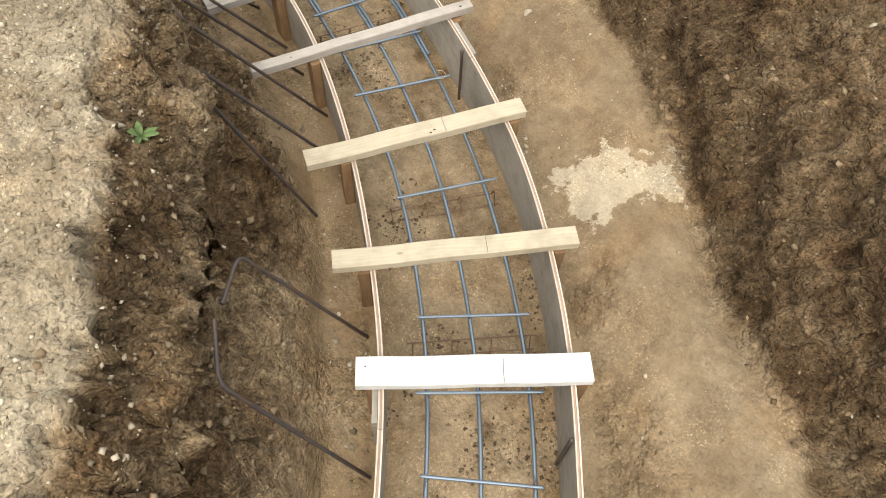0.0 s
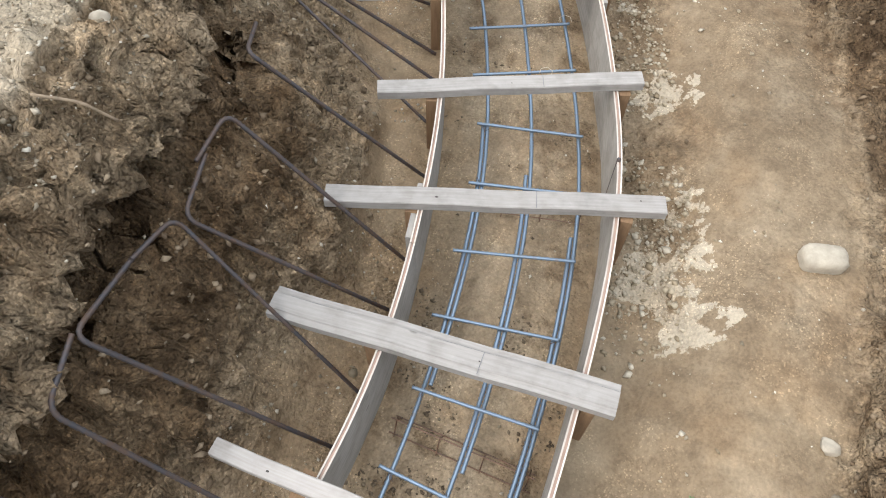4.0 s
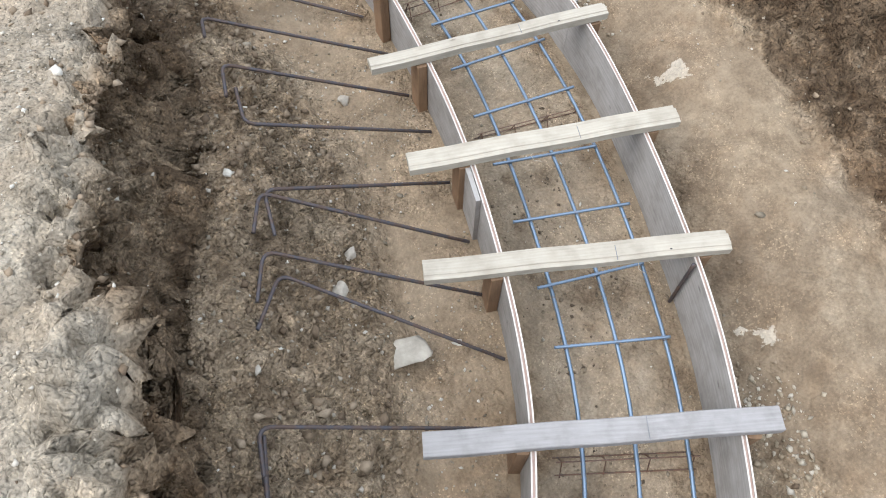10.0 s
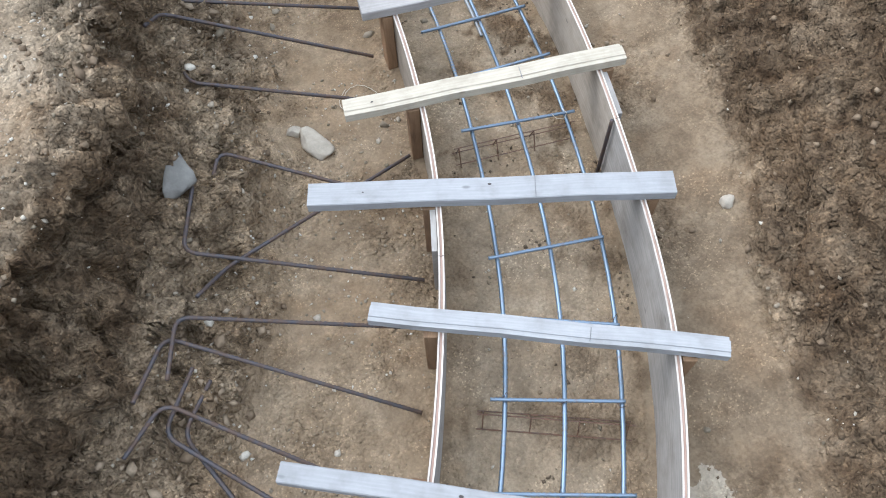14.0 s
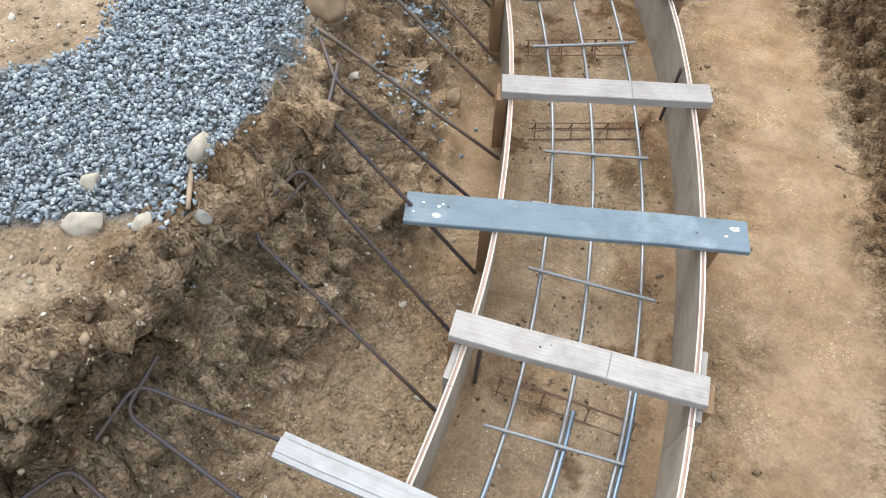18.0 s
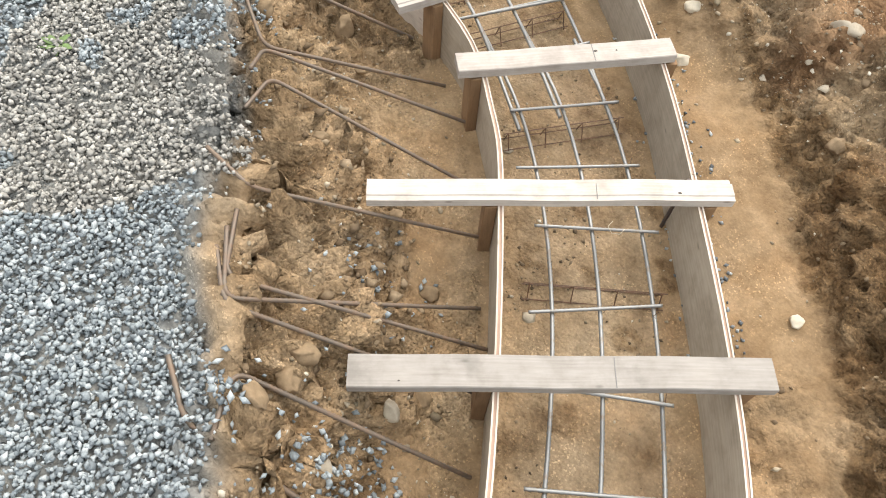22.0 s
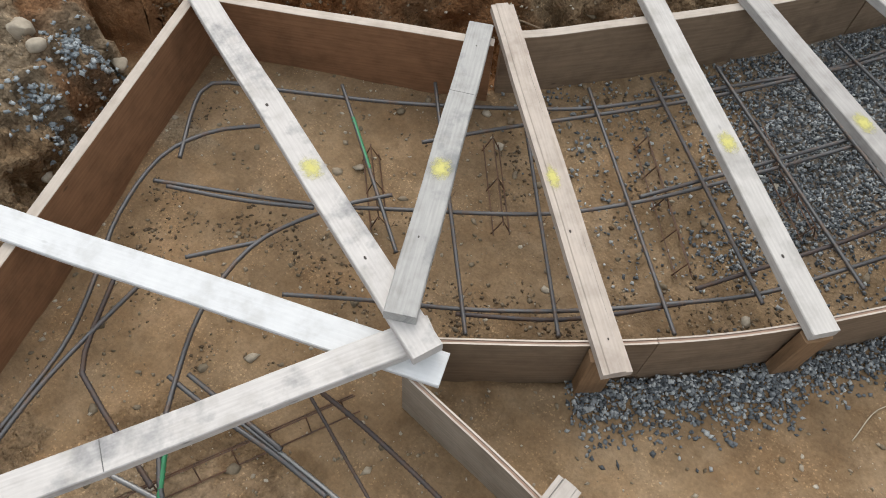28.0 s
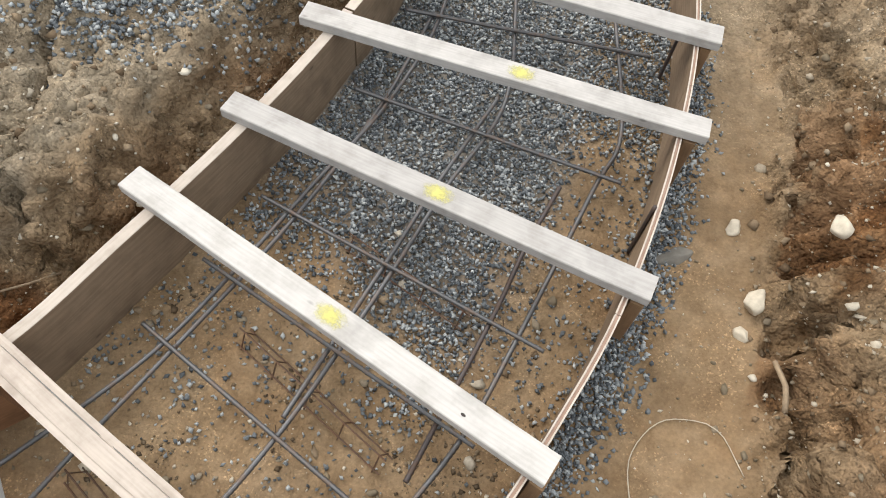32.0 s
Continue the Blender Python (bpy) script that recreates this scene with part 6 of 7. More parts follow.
def strewn(name, x, y, size, mat, label, category, kind="round", flat=0.62, sink=0.25, lift=None, seed=1, at_z=None):
    """Many small stones lying on the soil, as one object."""
    rng = np.random.default_rng(seed)
    base, faces = solid(kind)
    n = len(x)
    z = soil_at(x, y) if at_z is None else at_z
    if lift is not None:
        z = z + lift
    q = rng.normal(size=(n, 4))
    q /= np.linalg.norm(q, axis=1)[:, None]
    w, i, j, k = q.T
    turn = np.stack([1 - 2 * (j * j + k * k), 2 * (i * j - k * w), 2 * (i * k + j * w), 2 * (i * j + k * w), 1 - 2 * (i * i + k * k), 2 * (j * k - i * w),
                     2 * (i * k - j * w), 2 * (j * k + i * w), 1 - 2 * (i * i + j * j)], 1).reshape(n, 3, 3)
    v = base[None] * (1 + rng.uniform(-0.36, 0.36, (n, len(base), 1)))
    v = v * np.stack([rng.uniform(0.75, 1.25, n), rng.uniform(0.6, 1.0, n), rng.uniform(0.45, 0.95, n)], 1)[:, None]
    v = np.einsum("nij,nkj->nki", turn, v) * size[:, None, None]
    v[:, :, 2] *= flat
    v += np.stack([x, y, z + size * flat * (0.5 - sink)], 1)[:, None]
    f = (faces[None] + (np.arange(n) * len(base))[:, None, None]).reshape(-1, 3)
    me = bpy.data.meshes.new(name)
    me.vertices.add(n * len(base))
    me.vertices.foreach_set("co", v.ravel())
    me.loops.add(f.size)
    me.loops.foreach_set("vertex_index", f.ravel())
    me.polygons.add(len(f))
    me.polygons.foreach_set("loop_start", np.arange(0, f.size, 3))
    me.polygons.foreach_set("loop_total", np.full(len(f), 3))
    me.update(calc_edges=True)
    me.materials.append(mat)
    return tagged(new(name, me), label, category, kind="stuff")


rng = np.random.default_rng(8)


def gravel_spots():
    xs, ys, sz, up = [], [], [], []
    n = 175000
    x, y = rng.uniform(-3.5, .8, n), rng.uniform(3.2, 6.5, n)
    wob = 0.06 * lattice(x * 6, y * 6, 41) + 0.022 * rng.normal(size=n)
    ok = inside(x + wob, y + wob, GRAVEL_EDGE)
    xs.append(x[ok]), ys.append(y[ok]), sz.append(rng.uniform(0.0055, 0.0128, ok.sum())), up.append(rng.uniform(0, 0.018, ok.sum()))
    # bed of the second footing
    n = 120000
    x, y = rng.uniform(-3.9, -1.5, n), rng.uniform(8.6, 11.6, n)
    near, far = from_line(x, y, NEAR_LINE), from_line(x, y, FAR_LINE)
    run = (x + 3.55) * 0.55 + (y - 8.95) * 0.83
    grow = (0.10 + 0.9 * ease((run - 0.55 + 0.5 * lattice(x * 2.5, y * 2.5, 42) + 0.25 * lattice(x * 8, y * 8, 43)) / 0.8)) * ease((run + 0.1) / 0.4) * (1 - 0.85 * ease((0.40 - near) / 0.14) * ease((2.0 - run) / 0.4))
    ok = (near > 0.02) & (far < -0.03) & (rng.uniform(size=n) < 0.7 * grow)
    xs.append(x[ok]), ys.append(y[ok]), sz.append(rng.uniform(0.0045, 0.0115, ok.sum())), up.append(rng.uniform(0, 0.01, ok.sum()))
    # along the outer faces of the forms
    for line, a, b, wide, count in ((NEAR_LINE, 0.45, 1.05, 0.15, 1800), (NEAR_LINE, 1.05, 3.2, 0.10, 5000), (RIGHT_LINE, 17.75, 19.15, 0.11, 900), (RIGHT_LINE, 16.2, 17.0, 0.06, 200)):
        p = cut(line, a, b)
        t = np.gradient(p, axis=0)
        t /= np.linalg.norm(t, axis=1)[:, None]
        k = rng.integers(0, len(p), count)
        off = 0.02 + np.abs(rng.normal(size=count)) * wide * 0.55
        q = p[k] + np.stack([t[k, 1], -t[k, 0]], 1) * off[:, None] + rng.normal(size=(count, 2)) * 0.025
        xs.append(q[:, 0]), ys.append(q[:, 1]), sz.append(rng.uniform(0.005, 0.012, count)), up.append(rng.uniform(0, 0.008, count) * (off < wide))
    # spilled pockets
    for cx, cy, r, count in ((.50, 5.12, .09, 330), (.72, 4.68, .12, 260), (-.08, 5.82, .13, 420), (-.62, 6.12, .16, 260), (.16, 5.60, .10, 250), (.55, 6.0, .20, 130), (.33, 6.15, .16, 160), (-1.15, 6.40, .2, 90), (-3.55, 10.62, .30, 2600), (-3.85, 10.45, .17, 1500), (-3.95, 10.75, .36, 3400), (-2.8, 6.5, .20, 130), (-3.3, 6.45, .15, 60), (-4.96, 8.17, .07, 420), (-4.84, 7.92, .09, 380), (.66, 3.68, .07, 120)):
        xs.append(cx + rng.normal(size=count) * r * .6), ys.append(cy + rng.normal(size=count) * r * .6), sz.append(rng.uniform(0.006, 0.014, count)), up.append(np.zeros(count))
    return np.concatenate(xs), np.concatenate(ys), np.concatenate(sz), np.concatenate(up)


CLOTH_SPINE = [(-.17, 4.95), (-.22, 5.08), (-.28, 5.22), (-.21, 5.37), (-.12, 5.44), (-.02, 5.50)]
x, y, size, up = gravel_spots()
bare = np.abs(from_line(x, y, smooth_line(CLOTH_SPINE, 0.008))) > np.interp(y, [4.8, 4.9, 5.2, 5.4, 5.5, 5.6], [0, .07, .11, .07, .03, 0])
x, y, size, up = x[bare], y[bare], size[bare], up[bare]
bed = (y > 7.2) & (x > -4.0)
dust = ~bed & (x < -1.35) & (y > 5.3) & (y < 6.5) & (lattice(x * 2.2, y * 2.2, 91) + 0.7 * lattice(x * 7, y * 7, 92) > 0.1)
clean = ~bed & ~dust
strewn("gravel", x[clean], y[clean], size[clean], GRAVEL, "blue grey crushed stone gravel spread on the soil", "gravel", "angular", 0.8, 0.2, up[clean], 3)
strewn("gravel", x[dust], y[dust], size[dust], DUSTY_GRAVEL, "beige dusted crushed stone gravel", "gravel", "angular", 0.8, 0.2, up[dust], 13)
strewn("gravel", x[bed], y[bed], size[bed], DARK_GRAVEL, "dark damp crushed stone gravel in and beside the second footing", "gravel", "angular", 0.8, 0.2, up[bed], 4)


def soil_spots(n, weight, seed):
    """n places on the soil's surface, chosen by a weight for every point of its sheet."""
    g = np.random.default_rng(seed)
    run = np.cumsum(weight)
    k = np.searchsorted(run, g.uniform(0, run[-1], n))
    p = GROUND_AT["place"][k] + np.c_[g.uniform(-0.007, 0.007, (n, 2)), np.zeros(n)]
    return p[:, 0], p[:, 1], p[:, 2], g


def loose_cover():
    """Weights over the soil for pebbles, crumbs and clods, and how pale they are."""
    x, y, s, d, rough = (GROUND_AT[k] for k in ("x", "y", "run", "off", "rough"))
    toe, half, half_z, lip, lip_z, wide, rise = bank_lines(s)
    otoe = np.interp(s, OUT_S, OUT_TOE)
    clump = 0.25 + 0.75 * ease(lattice(x * 3, y * 3, 51) + 0.5)
    top = d > lip + 0.3 * wide
    bank = (d > toe) & ~top
    path = (d < -0.36) & (d > -otoe)
    keep = np.where(top, 0.9, np.where(bank, 1.0, np.where(d > 0.36, 0.85, np.where(d > -0.36, 0.16, np.where(path, 0.05 + 0.22 * ease((-d - 0.62) / 0.3) * np.interp(s, [4.5, 7], [1, 0.4]), 0.45)))))
    keep = np.where(bank & (s < 4.2), np.where(d < toe + 0.6 * (half - toe), 0.55, 0.12), keep)
    keep = keep * np.interp(s, [-3, 8, 12, 18], [1, 1, 0.65, 0.5]) * clump
    near, far = from_line(x, y, NEAR_LINE), from_line(x, y, FAR_LINE)
    keep = np.where((y > 8.1) & (near < 0.05) & (d < -0.3), np.where(-near > 0.5, 1.0, 0.15), keep)
    keep = np.where(((near > 0.0) & (far < 0) & (y > 8.1)) | ((x < -2.3) & (y > 7.0) & (y < 8.2) & (d < 0.5)), 0.45, keep)
    for line in (LEFT_LINE, RIGHT_LINE):
        keep = np.where(np.abs(from_line(x, y, line)) < 0.035, 0, keep)
    keep = np.where((d > 2.9) | (d < -2.3) | (x < -6.2) | (x > 4) | (y < -4) | (y > 11.8), 0, keep)
    keep = np.where((far > 0) & (far < 1.3) & (y > 8.3) & (d < 0) & (x > -6) & (y < 11.8), 1.3, keep)
    keep = np.where((-near > 0.3) & (-near < 1.6) & (y > 8.3) & (d < -0.7) & (y < 11.8) & (x < 0.5), np.where(-near > 0.5, 1.6, 0.5), keep)
    return keep, top, bank, path


keep, top, bank, path = loose_cover()
keep = keep * (1 - 0.6 * GROUND_AT["damp_shade"] * (GROUND_AT["y"] < 8.2))
stony_bed = inside(GROUND_AT["x"], GROUND_AT["y"], GRAVEL_EDGE)
keep = np.where(stony_bed, 0.1 * keep, keep)
x, y, z, g = soil_spots(60000, keep * np.where(top, 1.4, 1.0) * np.where((GROUND_AT["off"] < -0.9) & (GROUND_AT["y"] < 8.2), 0.35, 1.0), 21)
strewn("pebbles", x, y, 0.0025 + 0.0075 * g.uniform(size=len(x))**3, PEBBLE, "small pale pebbles and grit scattered on the soil", "pebbles", "angular", 0.75, 0.3, None, 5, z)
x, y, z, g = soil_spots(2600, keep * np.interp(GROUND_AT["run"], [-3, 8.5, 9.5, 18], [0.8, 0.8, 2.4, 3.0]) * np.where((GROUND_AT["off"] < -0.9) & (GROUND_AT["y"] < 8.2), 0.4, 1.0), 22)
strewn("stones", x, y, 0.009 + 0.018 * g.uniform(size=len(x))**4, PEBBLE, "rounded pale stones lying in the soil", "stones", "round", 0.6, 0.4, None, 6, z)
crumbly = GROUND_AT["rough"] * (keep > 0) * (1 - 0.93 * GROUND_AT["wall"]) * np.where(GROUND_AT["off"] < -0.6, 0.35, 1.0) * np.where(stony_bed | (np.abs(GROUND_AT["off"]) < 0.4), 0, 1)
x, y, z, g = soil_spots(30000, crumbly * np.where(top, np.interp(GROUND_AT["run"], [7, 8.5, 11.5, 12.5], [0.25, 1.6, 1.6, 0.25]), 1.0) * (0.25 + 0.75 * ease(lattice(GROUND_AT["x"] * 4, GROUND_AT["y"] * 4, 61) + 0.4)), 23)
strewn("clods", x, y, 0.003 + 0.017 * g.uniform(size=len(x))**4, CLOD, "crumbs and clods of damp brown soil on the banks", "soil clods", "angular", 0.75, 0.45, None, 7, z)
slope_clods = crumbly * bank * np.where(GROUND_AT["wall"] > 0.3, 0.15, 1.0) * ease(1.3 * lattice(GROUND_AT["x"] * 3, GROUND_AT["y"] * 3, 66) + 0.5) * np.interp(GROUND_AT["run"], [-3, 3, 5, 7, 18], [0.12, 0.12, 0.6, 1.0, 0.8])
slope_clods = slope_clods + 0.5 * crumbly * (GROUND_AT["y"] > 8.3) * (GROUND_AT["off"] < -0.7)
x, y, z, g = soil_spots(5200, slope_clods, 27)
strewn("earth_lumps", x, y, 0.006 + 0.026 * g.uniform(size=len(x))**4, CLOD, "broken lumps of brown earth on the dug slope", "earth lumps", "angular", 0.7, 0.45, None, 12, z)
x, y, z, g = soil_spots(15000, crumbly * np.where(GROUND_AT["run"] < 3.6, np.where(top, 1.0, 0.05), np.where(top, 0.15, 0.2)) * (GROUND_AT["off"] > 0.7), 24)
strewn("crumbs", x, y, 0.003 + 0.012 * g.uniform(size=len(x))**3.5, CRUMB, "dry grey brown crumbs of soil on the bank top", "soil crumbs", "angular", 0.75, 0.4, None, 9, z)
x, y, z, g = soil_spots(4500, path * np.where(GROUND_AT["off"] > -0.62, 1.0, 0.03) * np.interp(GROUND_AT["run"], [2.0, 3.0, 6.6, 7.6], [0.2, 1, 1, 0.05]) * (keep > 0) * ease(lattice(GROUND_AT["x"] * 2.5, GROUND_AT["y"] * 2.5, 63) * 2), 25)
strewn("path_crumbs", x, y, 0.003 + 0.018 * g.uniform(size=len(x))**4, TAN_CRUMB, "tan crumbs of soil heaped beside the outer form", "soil crumbs", "angular", 0.4, 0.35, None, 10, z)

trench = ((np.abs(GROUND_AT["off"]) < 0.31) & (GROUND_AT["run"] < 17)) | ((GROUND_AT["x"] < -2.4) & (GROUND_AT["y"] > 7.1) & (from_line(GROUND_AT["x"], GROUND_AT["y"], NEAR_LINE) > 0.05) & (from_line(GROUND_AT["x"], GROUND_AT["y"], FAR_LINE) < -0.1) & (from_line(GROUND_AT["x"], GROUND_AT["y"], smooth_line(BACK)) < -0.1))
x, y, z, g = soil_spots(9000, trench * np.where(GROUND_AT["x"] < -2.4, 1.0, 0.3) * ease(1.5 * lattice(GROUND_AT["x"] * 6, GROUND_AT["y"] * 6, 64) + 0.6 * lattice(GROUND_AT["x"] * 19, GROUND_AT["y"] * 19, 65) - 0.25) * (GROUND_AT["x"] > -6.2) * (GROUND_AT["y"] < 11.8), 26)
strewn("floor_crumbs", x, y, 0.0025 + 0.009 * g.uniform(size=len(x))**3, WET_CRUMB, "dark damp crumbs of soil on the trench floor", "soil crumbs", "angular", 0.6, 0.35, None, 11, z)


def rock(x, y, length, width, height, turn, label, seed, mat=None, z=None, tilt=0.0, square=2.3):
    """One stone that can be told apart, worn and uneven."""
    bm = bmesh.new()
    bmesh.ops.create_icosphere(bm, subdivisions=3, radius=1.0)
    g = random.Random(seed)
    cuts = [(Vector((g.uniform(-1, 1), g.uniform(-1, 1), g.uniform(-.4, 1))).normalized(), g.uniform(0.55, 0.82)) for _ in range(12 if square < 4 else 0)]
    for v in bm.verts:
        n = v.co.normalized()
        v.co = n / (abs(n.x)**square + abs(n.y)**square + abs(n.z)**square)**(1 / square)
        for n, far in cuts:
            over = v.co.dot(n) - far
            if over > 0:
                v.co -= n * over * 0.96
        v.co += v.co.normalized() * ((0.22 if mat is EARTH_BLOCK else 0.07) * noise.noise(v.co * 1.9 + Vector((seed, 0, 0))) + (0.16 if mat is EARTH_BLOCK else 0.03) * noise.noise(v.co * 5.5 + Vector((0, seed, 0))))
        v.co = Vector((v.co.x * length / 1.55, v.co.y * width / 1.55, v.co.z * height / 1.6))
    for f in bm.faces:
        f.smooth = True
    me = bpy.data.meshes.new("rock")
    bm.to_mesh(me)
    bm.free()
    me.materials.append(mat or ROCK)
    ob = new("rock", me)
    ground_z = float(soil_at(x, y))
    ob.matrix_basis = pose(x, y, (ground_z + height * 0.18) if z is None else z, tilt, 0, turn)
    return tagged(ob, label, "rock", "loose rocks")


rock(-2.115, -2.60, .115, .07, .07, 100, "pale rounded block of stone on the trodden path", 1, square=4.5)
rock(-3.07, -2.49, .06, .035, .04, 20, "small pale angular stone on the path", 2)
rock(-3.36, -2.28, .045, .035, .03, 80, "small grey stone on the path", 3)
rock(-2.99, -.42, .10, .075, .07, 20, "smooth pale stone on the bank top", 4)
rock(-2.62, -.27, .07, .03, .03, 60, "pale flat stone on the bank top", 5)
rock(-2.42, -.47, .05, .045, .04, 10, "grey stone on the bank top", 6)
rock(-.73, -.44, .19, .12, .035, 130, "flat tan slab of stone on the trench floor", 7, ROCK)
rock(.22, .31, .05, .04, .04, 30, "small pale stone on the trench floor", 8)
rock(1.35, -.68, .05, .045, .045, 0, "small pale stone on the outer bank", 9)
rock(1.085, 2.185, .155, .08, .06, 115, "angular tan grey rock on the trench floor", 51, square=3.2)
rock(1.03, 2.28, .055, .05, .045, 10, "tan stone on the trench floor", 11)
rock(2.32, 1.30, .05, .04, .04, 40, "small pale stone beside the outer form", 12)
rock(1.08, 3.20, .06, .05, .045, 20, "pale stone on the trench floor", 13)
rock(.59, 3.02, .125, .09, .09, 50, "large white rock on the crest of the bank", 14)
rock(.62, 3.87, .085, .07, .06, 120, "pale stone beside the gravel", 15)
rock(.45, 3.62, .06, .05, .05, 20, "pale stone beside the gravel", 16)
rock(-.12, 4.55, .06, .04, .04, 0, "pale stone on the dry soil", 17)
rock(-.92, 5.21, .09, .07, .06, 60, "pale blocky stone on the dry soil", 18)
rock(-.77, 6.33, .06, .05, .05, 10, "pale stone on the trench slope", 19)
rock(-.58, 7.67, .05, .04, .04, 80, "pale stone on the path", 20, PALE_ROCK)
rock(-2.04, 8.06, .10, .075, .06, 10, "white rounded stone on the path", 21, PALE_ROCK)
rock(-1.92, 8.56, .05, .04, .035, 10, "small pale stone on the path", 22, PALE_ROCK)
rock(-1.95, 8.68, .16, .12, .09, 120, "large pale rock on the path edge", 23, PALE_ROCK)
rock(-1.70, 9.38, .085, .065, .05, 30, "pale rock beside the gravel", 24, PALE_ROCK)
rock(-1.91, 9.57, .12, .05, .035, 20, "flat grey stone beside the gravel", 25, GREY_ROCK)
rock(-1.90, 8.09, .055, .05, .045, 10, "small pale stone on the path", 26, PALE_ROCK)
rock(-1.76, 9.28, .05, .04, .035, 80, "small pale stone beside the gravel", 27, PALE_ROCK)
rock(.50, 4.57, .17, .11, .09, 60, "large tan block of earth bedded in the bank crest", 28, EARTH_BLOCK, square=3.0)
rock(.625, 1.995, .18, .09, .07, 75, "smooth grey stone bedded in the bank", 53, GREY_ROCK, square=3.0)
rock(-1.46, 8.44, .10, .07, .06, 40, "earth-stained tan rock in the outer bank", 30)
rock(-1.30, 9.1, .07, .05, .05, 0, "pale stone on the outer bank", 31, PALE_ROCK)

rock(-.98, .38, .06, .05, .03, 20, "glassy pale grey stone on the bank top", 32, GREY_ROCK)
rock(-.66, -.16, .08, .05, .05, 50, "pale angular stone on the trench slope", 33)
rock(-.48, -.10, .05, .04, .035, 10, "small pale stone on the trench slope", 34)
rock(-1.88, -.27, .075, .065, .05, 30, "white rounded stone on the bank top", 35)
rock(-2.75, -2.62, .055, .04, .035, 60, "small pale stone beside the path", 36)
rock(-.66, 6.10, .05, .045, .04, 15, "pale stone on the dug slope", 37)
rock(-1.84, 8.43, .17, .12, .10, 60, "broad tan block of earth and stone on the crumbling edge", 38, EARTH_BLOCK, square=3.0)
rock(-1.73, 7.96, .07, .05, .045, 80, "tan rounded stone beside the outer form", 39, PALE_ROCK)
rock(-1.67, 9.68, .06, .045, .04, 20, "small pale stone beside the path", 40, PALE_ROCK)
rock(-5.11, 8.06, .10, .08, .07, 30, "tan stone on the earth behind the corner", 42)
rock(-5.01, 8.05, .06, .05, .045, 70, "pale stone on the earth behind the corner", 43)
rock(-4.97, 8.27, .07, .05, .045, 10, "pale stone beside spilled gravel", 44)
rock(-4.31, 9.20, .05, .04, .035, 50, "small tan stone behind the form", 45)
rock(.545, 3.52, .095, .06, .05, 35, "tan angular stone below the gravel", 46)
rock(.665, 3.605, .05, .04, .035, 80, "pale stone below the gravel", 47)
rock(.775, 3.70, .045, .035, .03, 20, "small grey stone in the bank", 48, GREY_ROCK)
rock(-1.47, 9.53, .07, .06, .05, 70, "pale stone on the crumbling edge", 41, PALE_ROCK)


# lumps of earth broken off the dug slope
g = random.Random(77)
for k in range(34):
    s_at, off = g.uniform(12.0, 17.2), g.uniform(0.50, 0.98)
    if k >= 26:
        s_at, off = g.uniform(12.5, 15.6), -g.uniform(0.92, 1.25)
    p, size = at_footing(s_at, off, 0), g.uniform(0.035, 0.095)
    if inside(np.array([p[0]]), np.array([p[1]]), GRAVEL_EDGE)[0]:
        continue
    rock(p[0], p[1], size, size * g.uniform(0.6, 0.9), size * g.uniform(0.5, 0.8), g.uniform(0, 180), "broken lump of brown earth on the dug slope", 100 + k, EARTH_BLOCK)["category"] = "earth lump"


# ---- cloth, wires and litter ----
def plaid_material():
    m, tree, bsdf = material("pink plaid cotton", 0.95)
    at = tree.nodes.new("ShaderNodeTexCoord").outputs["UV"]
    split = tree.nodes.new("ShaderNodeSeparateXYZ")
    tree.links.new(at, split.inputs[0])
    bands = []
    for slot in (0, 1):
        w = tree.nodes.new("ShaderNodeMath")
        w.operation = "PINGPONG"
        w.inputs[1].default_value = 0.026
        tree.links.new(split.outputs[slot], w.inputs[0])
        s = tree.nodes.new("ShaderNodeMath")
        s.operation = "GREATER_THAN"
        s.inputs[1].default_value = 0.0145
        tree.links.new(w.outputs[0], s.inputs[0])
        bands.append(s.outputs[0])
    a = mix(tree, bands[0], (0.49, 0.41, 0.44), (0.38, 0.17, 0.235))
    b = mix(tree, bands[1], (0.50, 0.42, 0.445), (0.37, 0.16, 0.225))
    c = mix(tree, 0.5, a, b)
    worn = ramp(tree, noise_node(tree, at, 14, 4).outputs[0], [(0.42, (0, 0, 0)), (0.62, (0.55, 0.55, 0.55))])
    tree.links.new(mix(tree, worn, c, (0.44, 0.36, 0.375)), bsdf.inputs["Base Color"])
    bump(tree, bsdf, noise_node(tree, at, 300, 2).outputs[0], 0.2, 0.001)
    return m


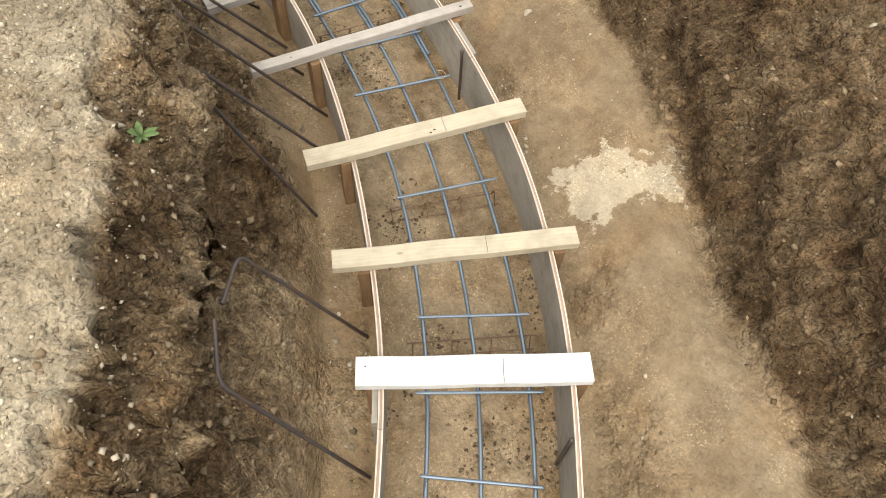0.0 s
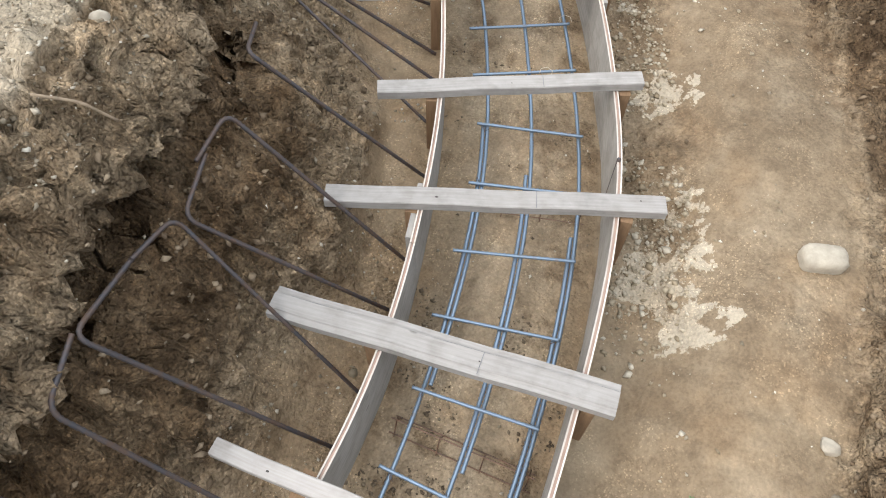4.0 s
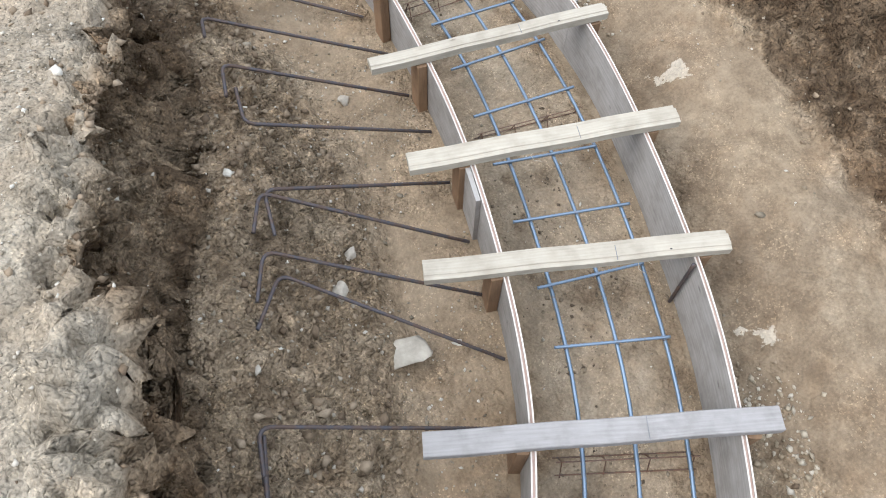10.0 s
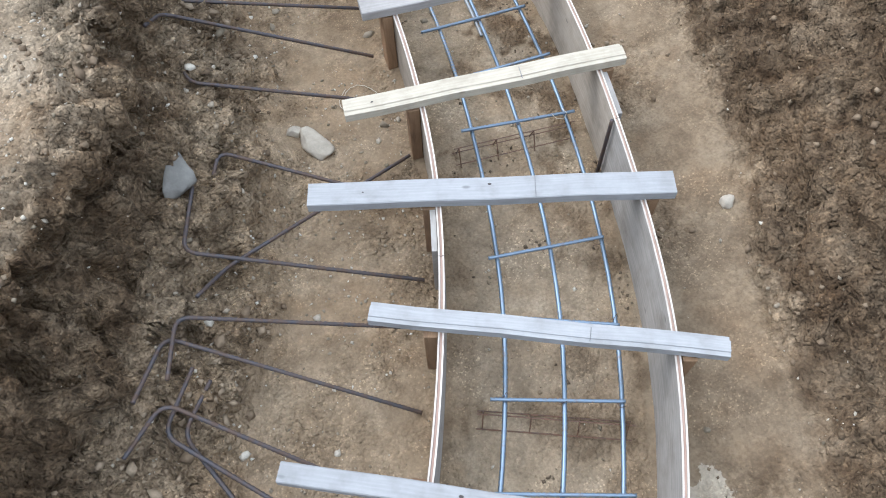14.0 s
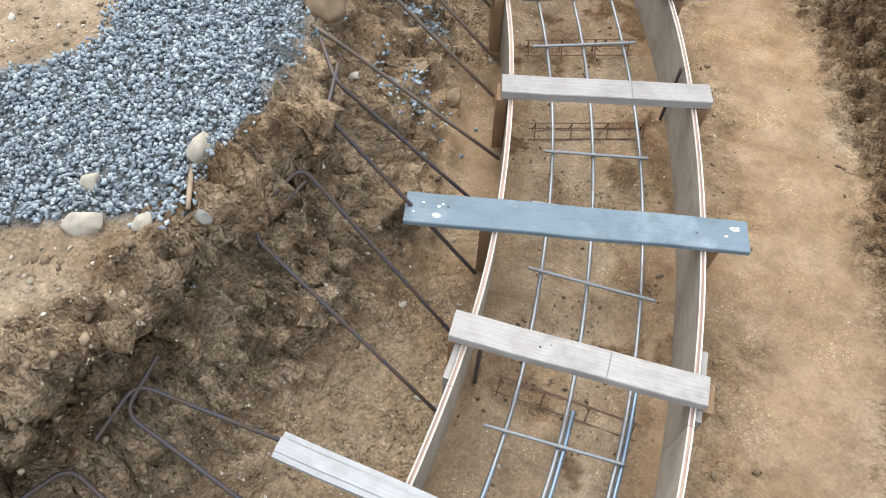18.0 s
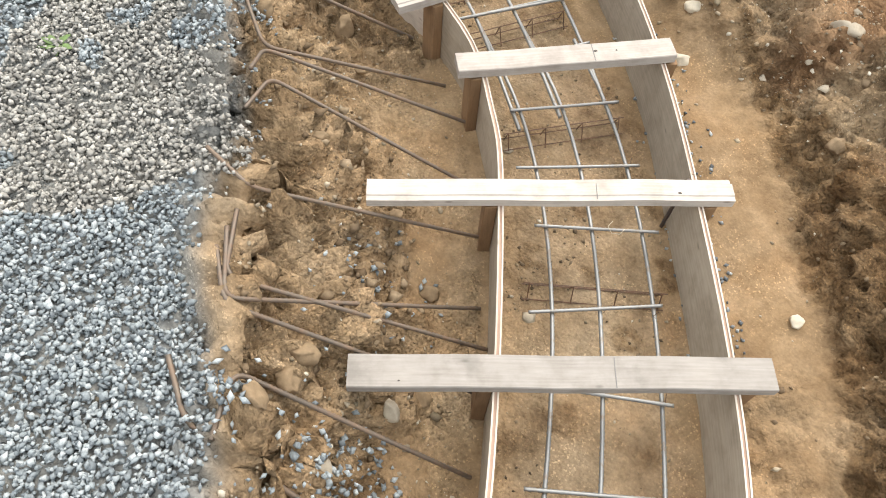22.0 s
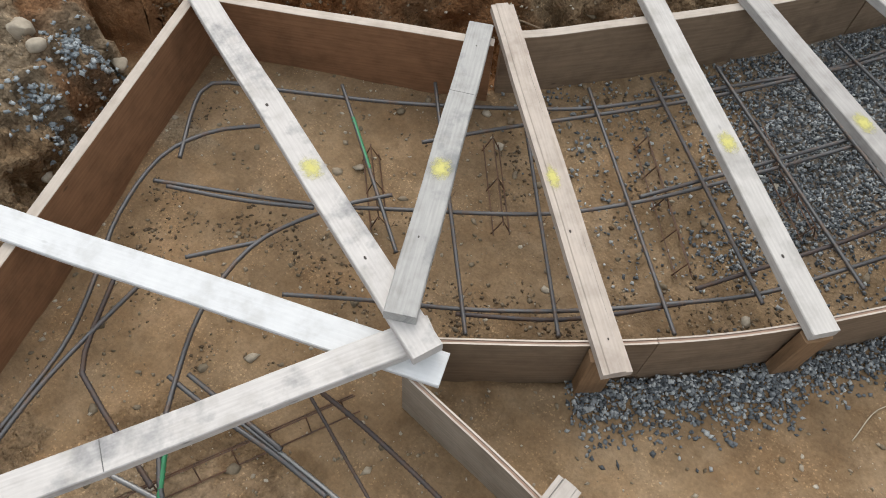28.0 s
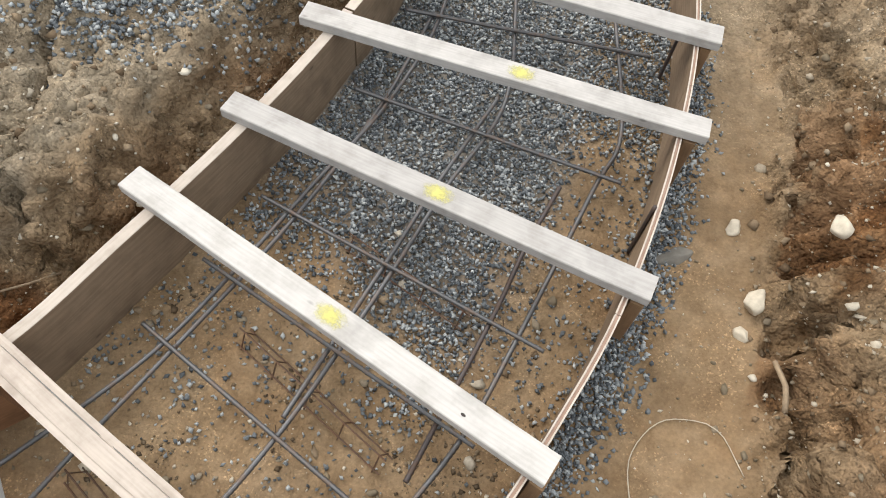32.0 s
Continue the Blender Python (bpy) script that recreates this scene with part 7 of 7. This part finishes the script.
def crumpled_cloth():
    spine = smooth_line(CLOTH_SPINE, 0.008)
    n, k = len(spine), 46
    t = np.gradient(spine, axis=0)
    t /= np.linalg.norm(t, axis=1)[:, None]
    u = np.linspace(0, 1, n)
    half = np.interp(u, [0, .12, .4, .62, .85, 1], [.09, .12, .135, .10, .075, .055])
    w = np.linspace(-1, 1, k)
    x = spine[:, :1] - t[:, 1:] * half[:, None] * w[None] + 0.018 * lattice(u[:, None] * 14 + 0 * w, w[None] * 3 + 0 * u[:, None], 71)
    y = spine[:, 1:] + t[:, :1] * half[:, None] * w[None] + 0.018 * lattice(u[:, None] * 14 + 9 + 0 * w, w[None] * 3 + 0 * u[:, None], 72)
    bend = 0.35 * lattice(x * 7, y * 7, 77)
    fold = 0.08 * (1 - np.abs(lattice(x * 9 + y * 4 + bend, y * 6 - x * 4, 73)))**2.5 + 0.055 * (1 - np.abs(lattice(x * 15 - y * 7, y * 13 + x * 6 + bend, 74)))**2.5 + 0.016 * (1 - np.abs(lattice(x * 27 + y * 9, y * 24 - x * 8, 76)))**2
    edge = ease((1 - np.abs(w)) / 0.25)[None] * ease(np.minimum(u, 1 - u) / 0.06)[:, None]
    z = ground_height(x, y, False)[0] + 0.034 + fold * (0.25 + 0.75 * edge)
    v = np.stack([x.ravel(), y.ravel(), z.ravel()], 1)
    i, j = np.meshgrid(np.arange(n - 1), np.arange(k - 1), indexing="ij")
    a = (i * k + j).ravel()
    f = np.stack([a, a + 1, a + k + 1, a + k], 1)
    uv = np.stack([np.repeat(u * 0.85, k), np.tile(w * 0.25, n)], 1) + 0.02 * np.stack([fold.ravel(), fold.ravel()], 1)
    base = v.mean(0)
    ob = mesh_object("cloth", v - base, f.tolist(), plaid_material(), None, "", True, uv)
    ob.matrix_basis = pose(*base)
    thick = ob.modifiers.new("thickness", "SOLIDIFY")
    thick.thickness, thick.offset = 0.003, 1.0
    return tagged(ob, "crumpled pink and white plaid cloth on the gravel", "cloth")


crumpled_cloth()
STRING = plain_material("pale wire", (0.46, 0.40, 0.31), 0.6)
DRY_WOOD = plain_material("dry twig", (0.27, 0.20, 0.13), 0.85, 0.0, 0.35)


def loose_wire(points, lift, label, r=0.0016):
    line = smooth_line(points, 0.02)
    z = soil_at(line[:, 0], line[:, 1]) + lift
    pts = np.c_[line, z]
    v, f = bar_mesh(pts, r, False, 5)
    base = pts.mean(0)
    ob = mesh_object("loose_wire", v - base, f, STRING, None, "", True)
    ob.matrix_basis = pose(*base)
    return tagged(ob, label, "wire")


loose_wire([(-2.22, 8.76), (-2.19, 8.92), (-2.07, 9.02), (-1.93, 8.99), (-1.89, 8.84)], 0.008, "thin pale wire loop lying on the path", 0.0018)
for s, off in ((1.75, -.20), (3.75, -.1), (4.05, -.21), (5.11, -.215), (5.66, .03), (8.66, -.19), (12.93, -.2), (15.21, -.1), (16.0, -.2)):
    c = at_footing(s, off, 0)
    r = 0.028
    line = [(c[0] + r * math.cos(a), c[1] + r * math.sin(a)) for a in np.linspace(0.4 + s, 4.6 + s, 7)]
    pts = np.c_[smooth_line(line, 0.01), np.full(len(smooth_line(line, 0.01)), 0.108)]
    v, f = bar_mesh(pts, 0.0014, False, 4)
    base = pts.mean(0)
    ob = mesh_object("wire_curl", v - base, f, STRING, None, "", True)
    ob.matrix_basis = pose(*base)
    tagged(ob, "pale curl of loose tie wire on the bars", "tie wire", "wire curls")


def twig(a, b, r=0.004):
    pts = dense([on_ground(*a, 0.008), (on_ground(*a, 0.014) + on_ground(*b, 0.014)) / 2 + (0.012, -0.008, 0.004), on_ground(*b, 0.006)], 0.03)
    v, f = bar_mesh(pts, r, False, 5)
    base = pts.mean(0)
    ob = mesh_object("twig", v - base, f, DRY_WOOD, None, "", True)
    ob.matrix_basis = pose(*base)
    return tagged(ob, "dry brown twig on the soil", "twig", "twigs")


twig((-2.75, -.52), (-2.66, -.62))
twig((-2.72, -.16), (-2.66, -.22))
twig((.98, 3.72), (.93, 3.86))
twig((.72, 3.70), (.62, 3.82), .008)
twig((-4.0, 9.45), (-3.85, 9.55))
twig((-1.75, 9.0), (-1.72, 9.16), .009)
loose_wire([(1.29, 2.40), (1.24, 2.34), (1.28, 2.27), (1.36, 2.26), (1.40, 2.33), (1.35, 2.40), (1.28, 2.38), (1.26, 2.30), (1.33, 2.24)], 0.006, "rusty coil of loose tie wire on the trench floor", 0.0015)


def weed(x, y, size, count, seed):
    """A small weed: a rosette of pointed leaves."""
    g = random.Random(seed)
    base = on_ground(x, y)
    thing = holder("weed", pose(*base), "small green weed growing in bare soil", "weed", "weeds")
    for i in range(count):
        a, length, tilt = i * 2.4 + g.uniform(-.3, .3), size * g.uniform(0.6, 1.0), g.uniform(0.25, 0.9)
        c, s0 = math.cos(a), math.sin(a)
        v, f = [], []
        for k, (u, half) in enumerate(((0, .06), (.3, .16), (.6, .17), (.85, .09), (1.0, .005))):
            r, z = length * u * math.cos(tilt), length * (u * math.sin(tilt) - 0.35 * u * u) + 0.004
            for e in (-1, 0, 1):
                v.append((r * c - e * half * length * s0, r * s0 + e * half * length * c, z - (0.04 * length if e == 0 else 0)))
            if k:
                b = 3 * (k - 1)
                f += [(b, b + 1, b + 4, b + 3), (b + 1, b + 2, b + 5, b + 4)]
        leaf = mesh_object("leaf", v, f, LEAF, None, "", True)
        leaf.parent = thing
        leaf.modifiers.new("thickness", "SOLIDIFY").thickness = 0.0008
    return thing


weed(-3.94, -.45, .06, 11, 1)
weed(1.99, 2.84, .03, 6, 2)
weed(-2.09, 5.77, .07, 9, 3)
weed(-2.98, -2.27, .022, 5, 4)
weed(-.01, 1.11, .05, 8, 5)
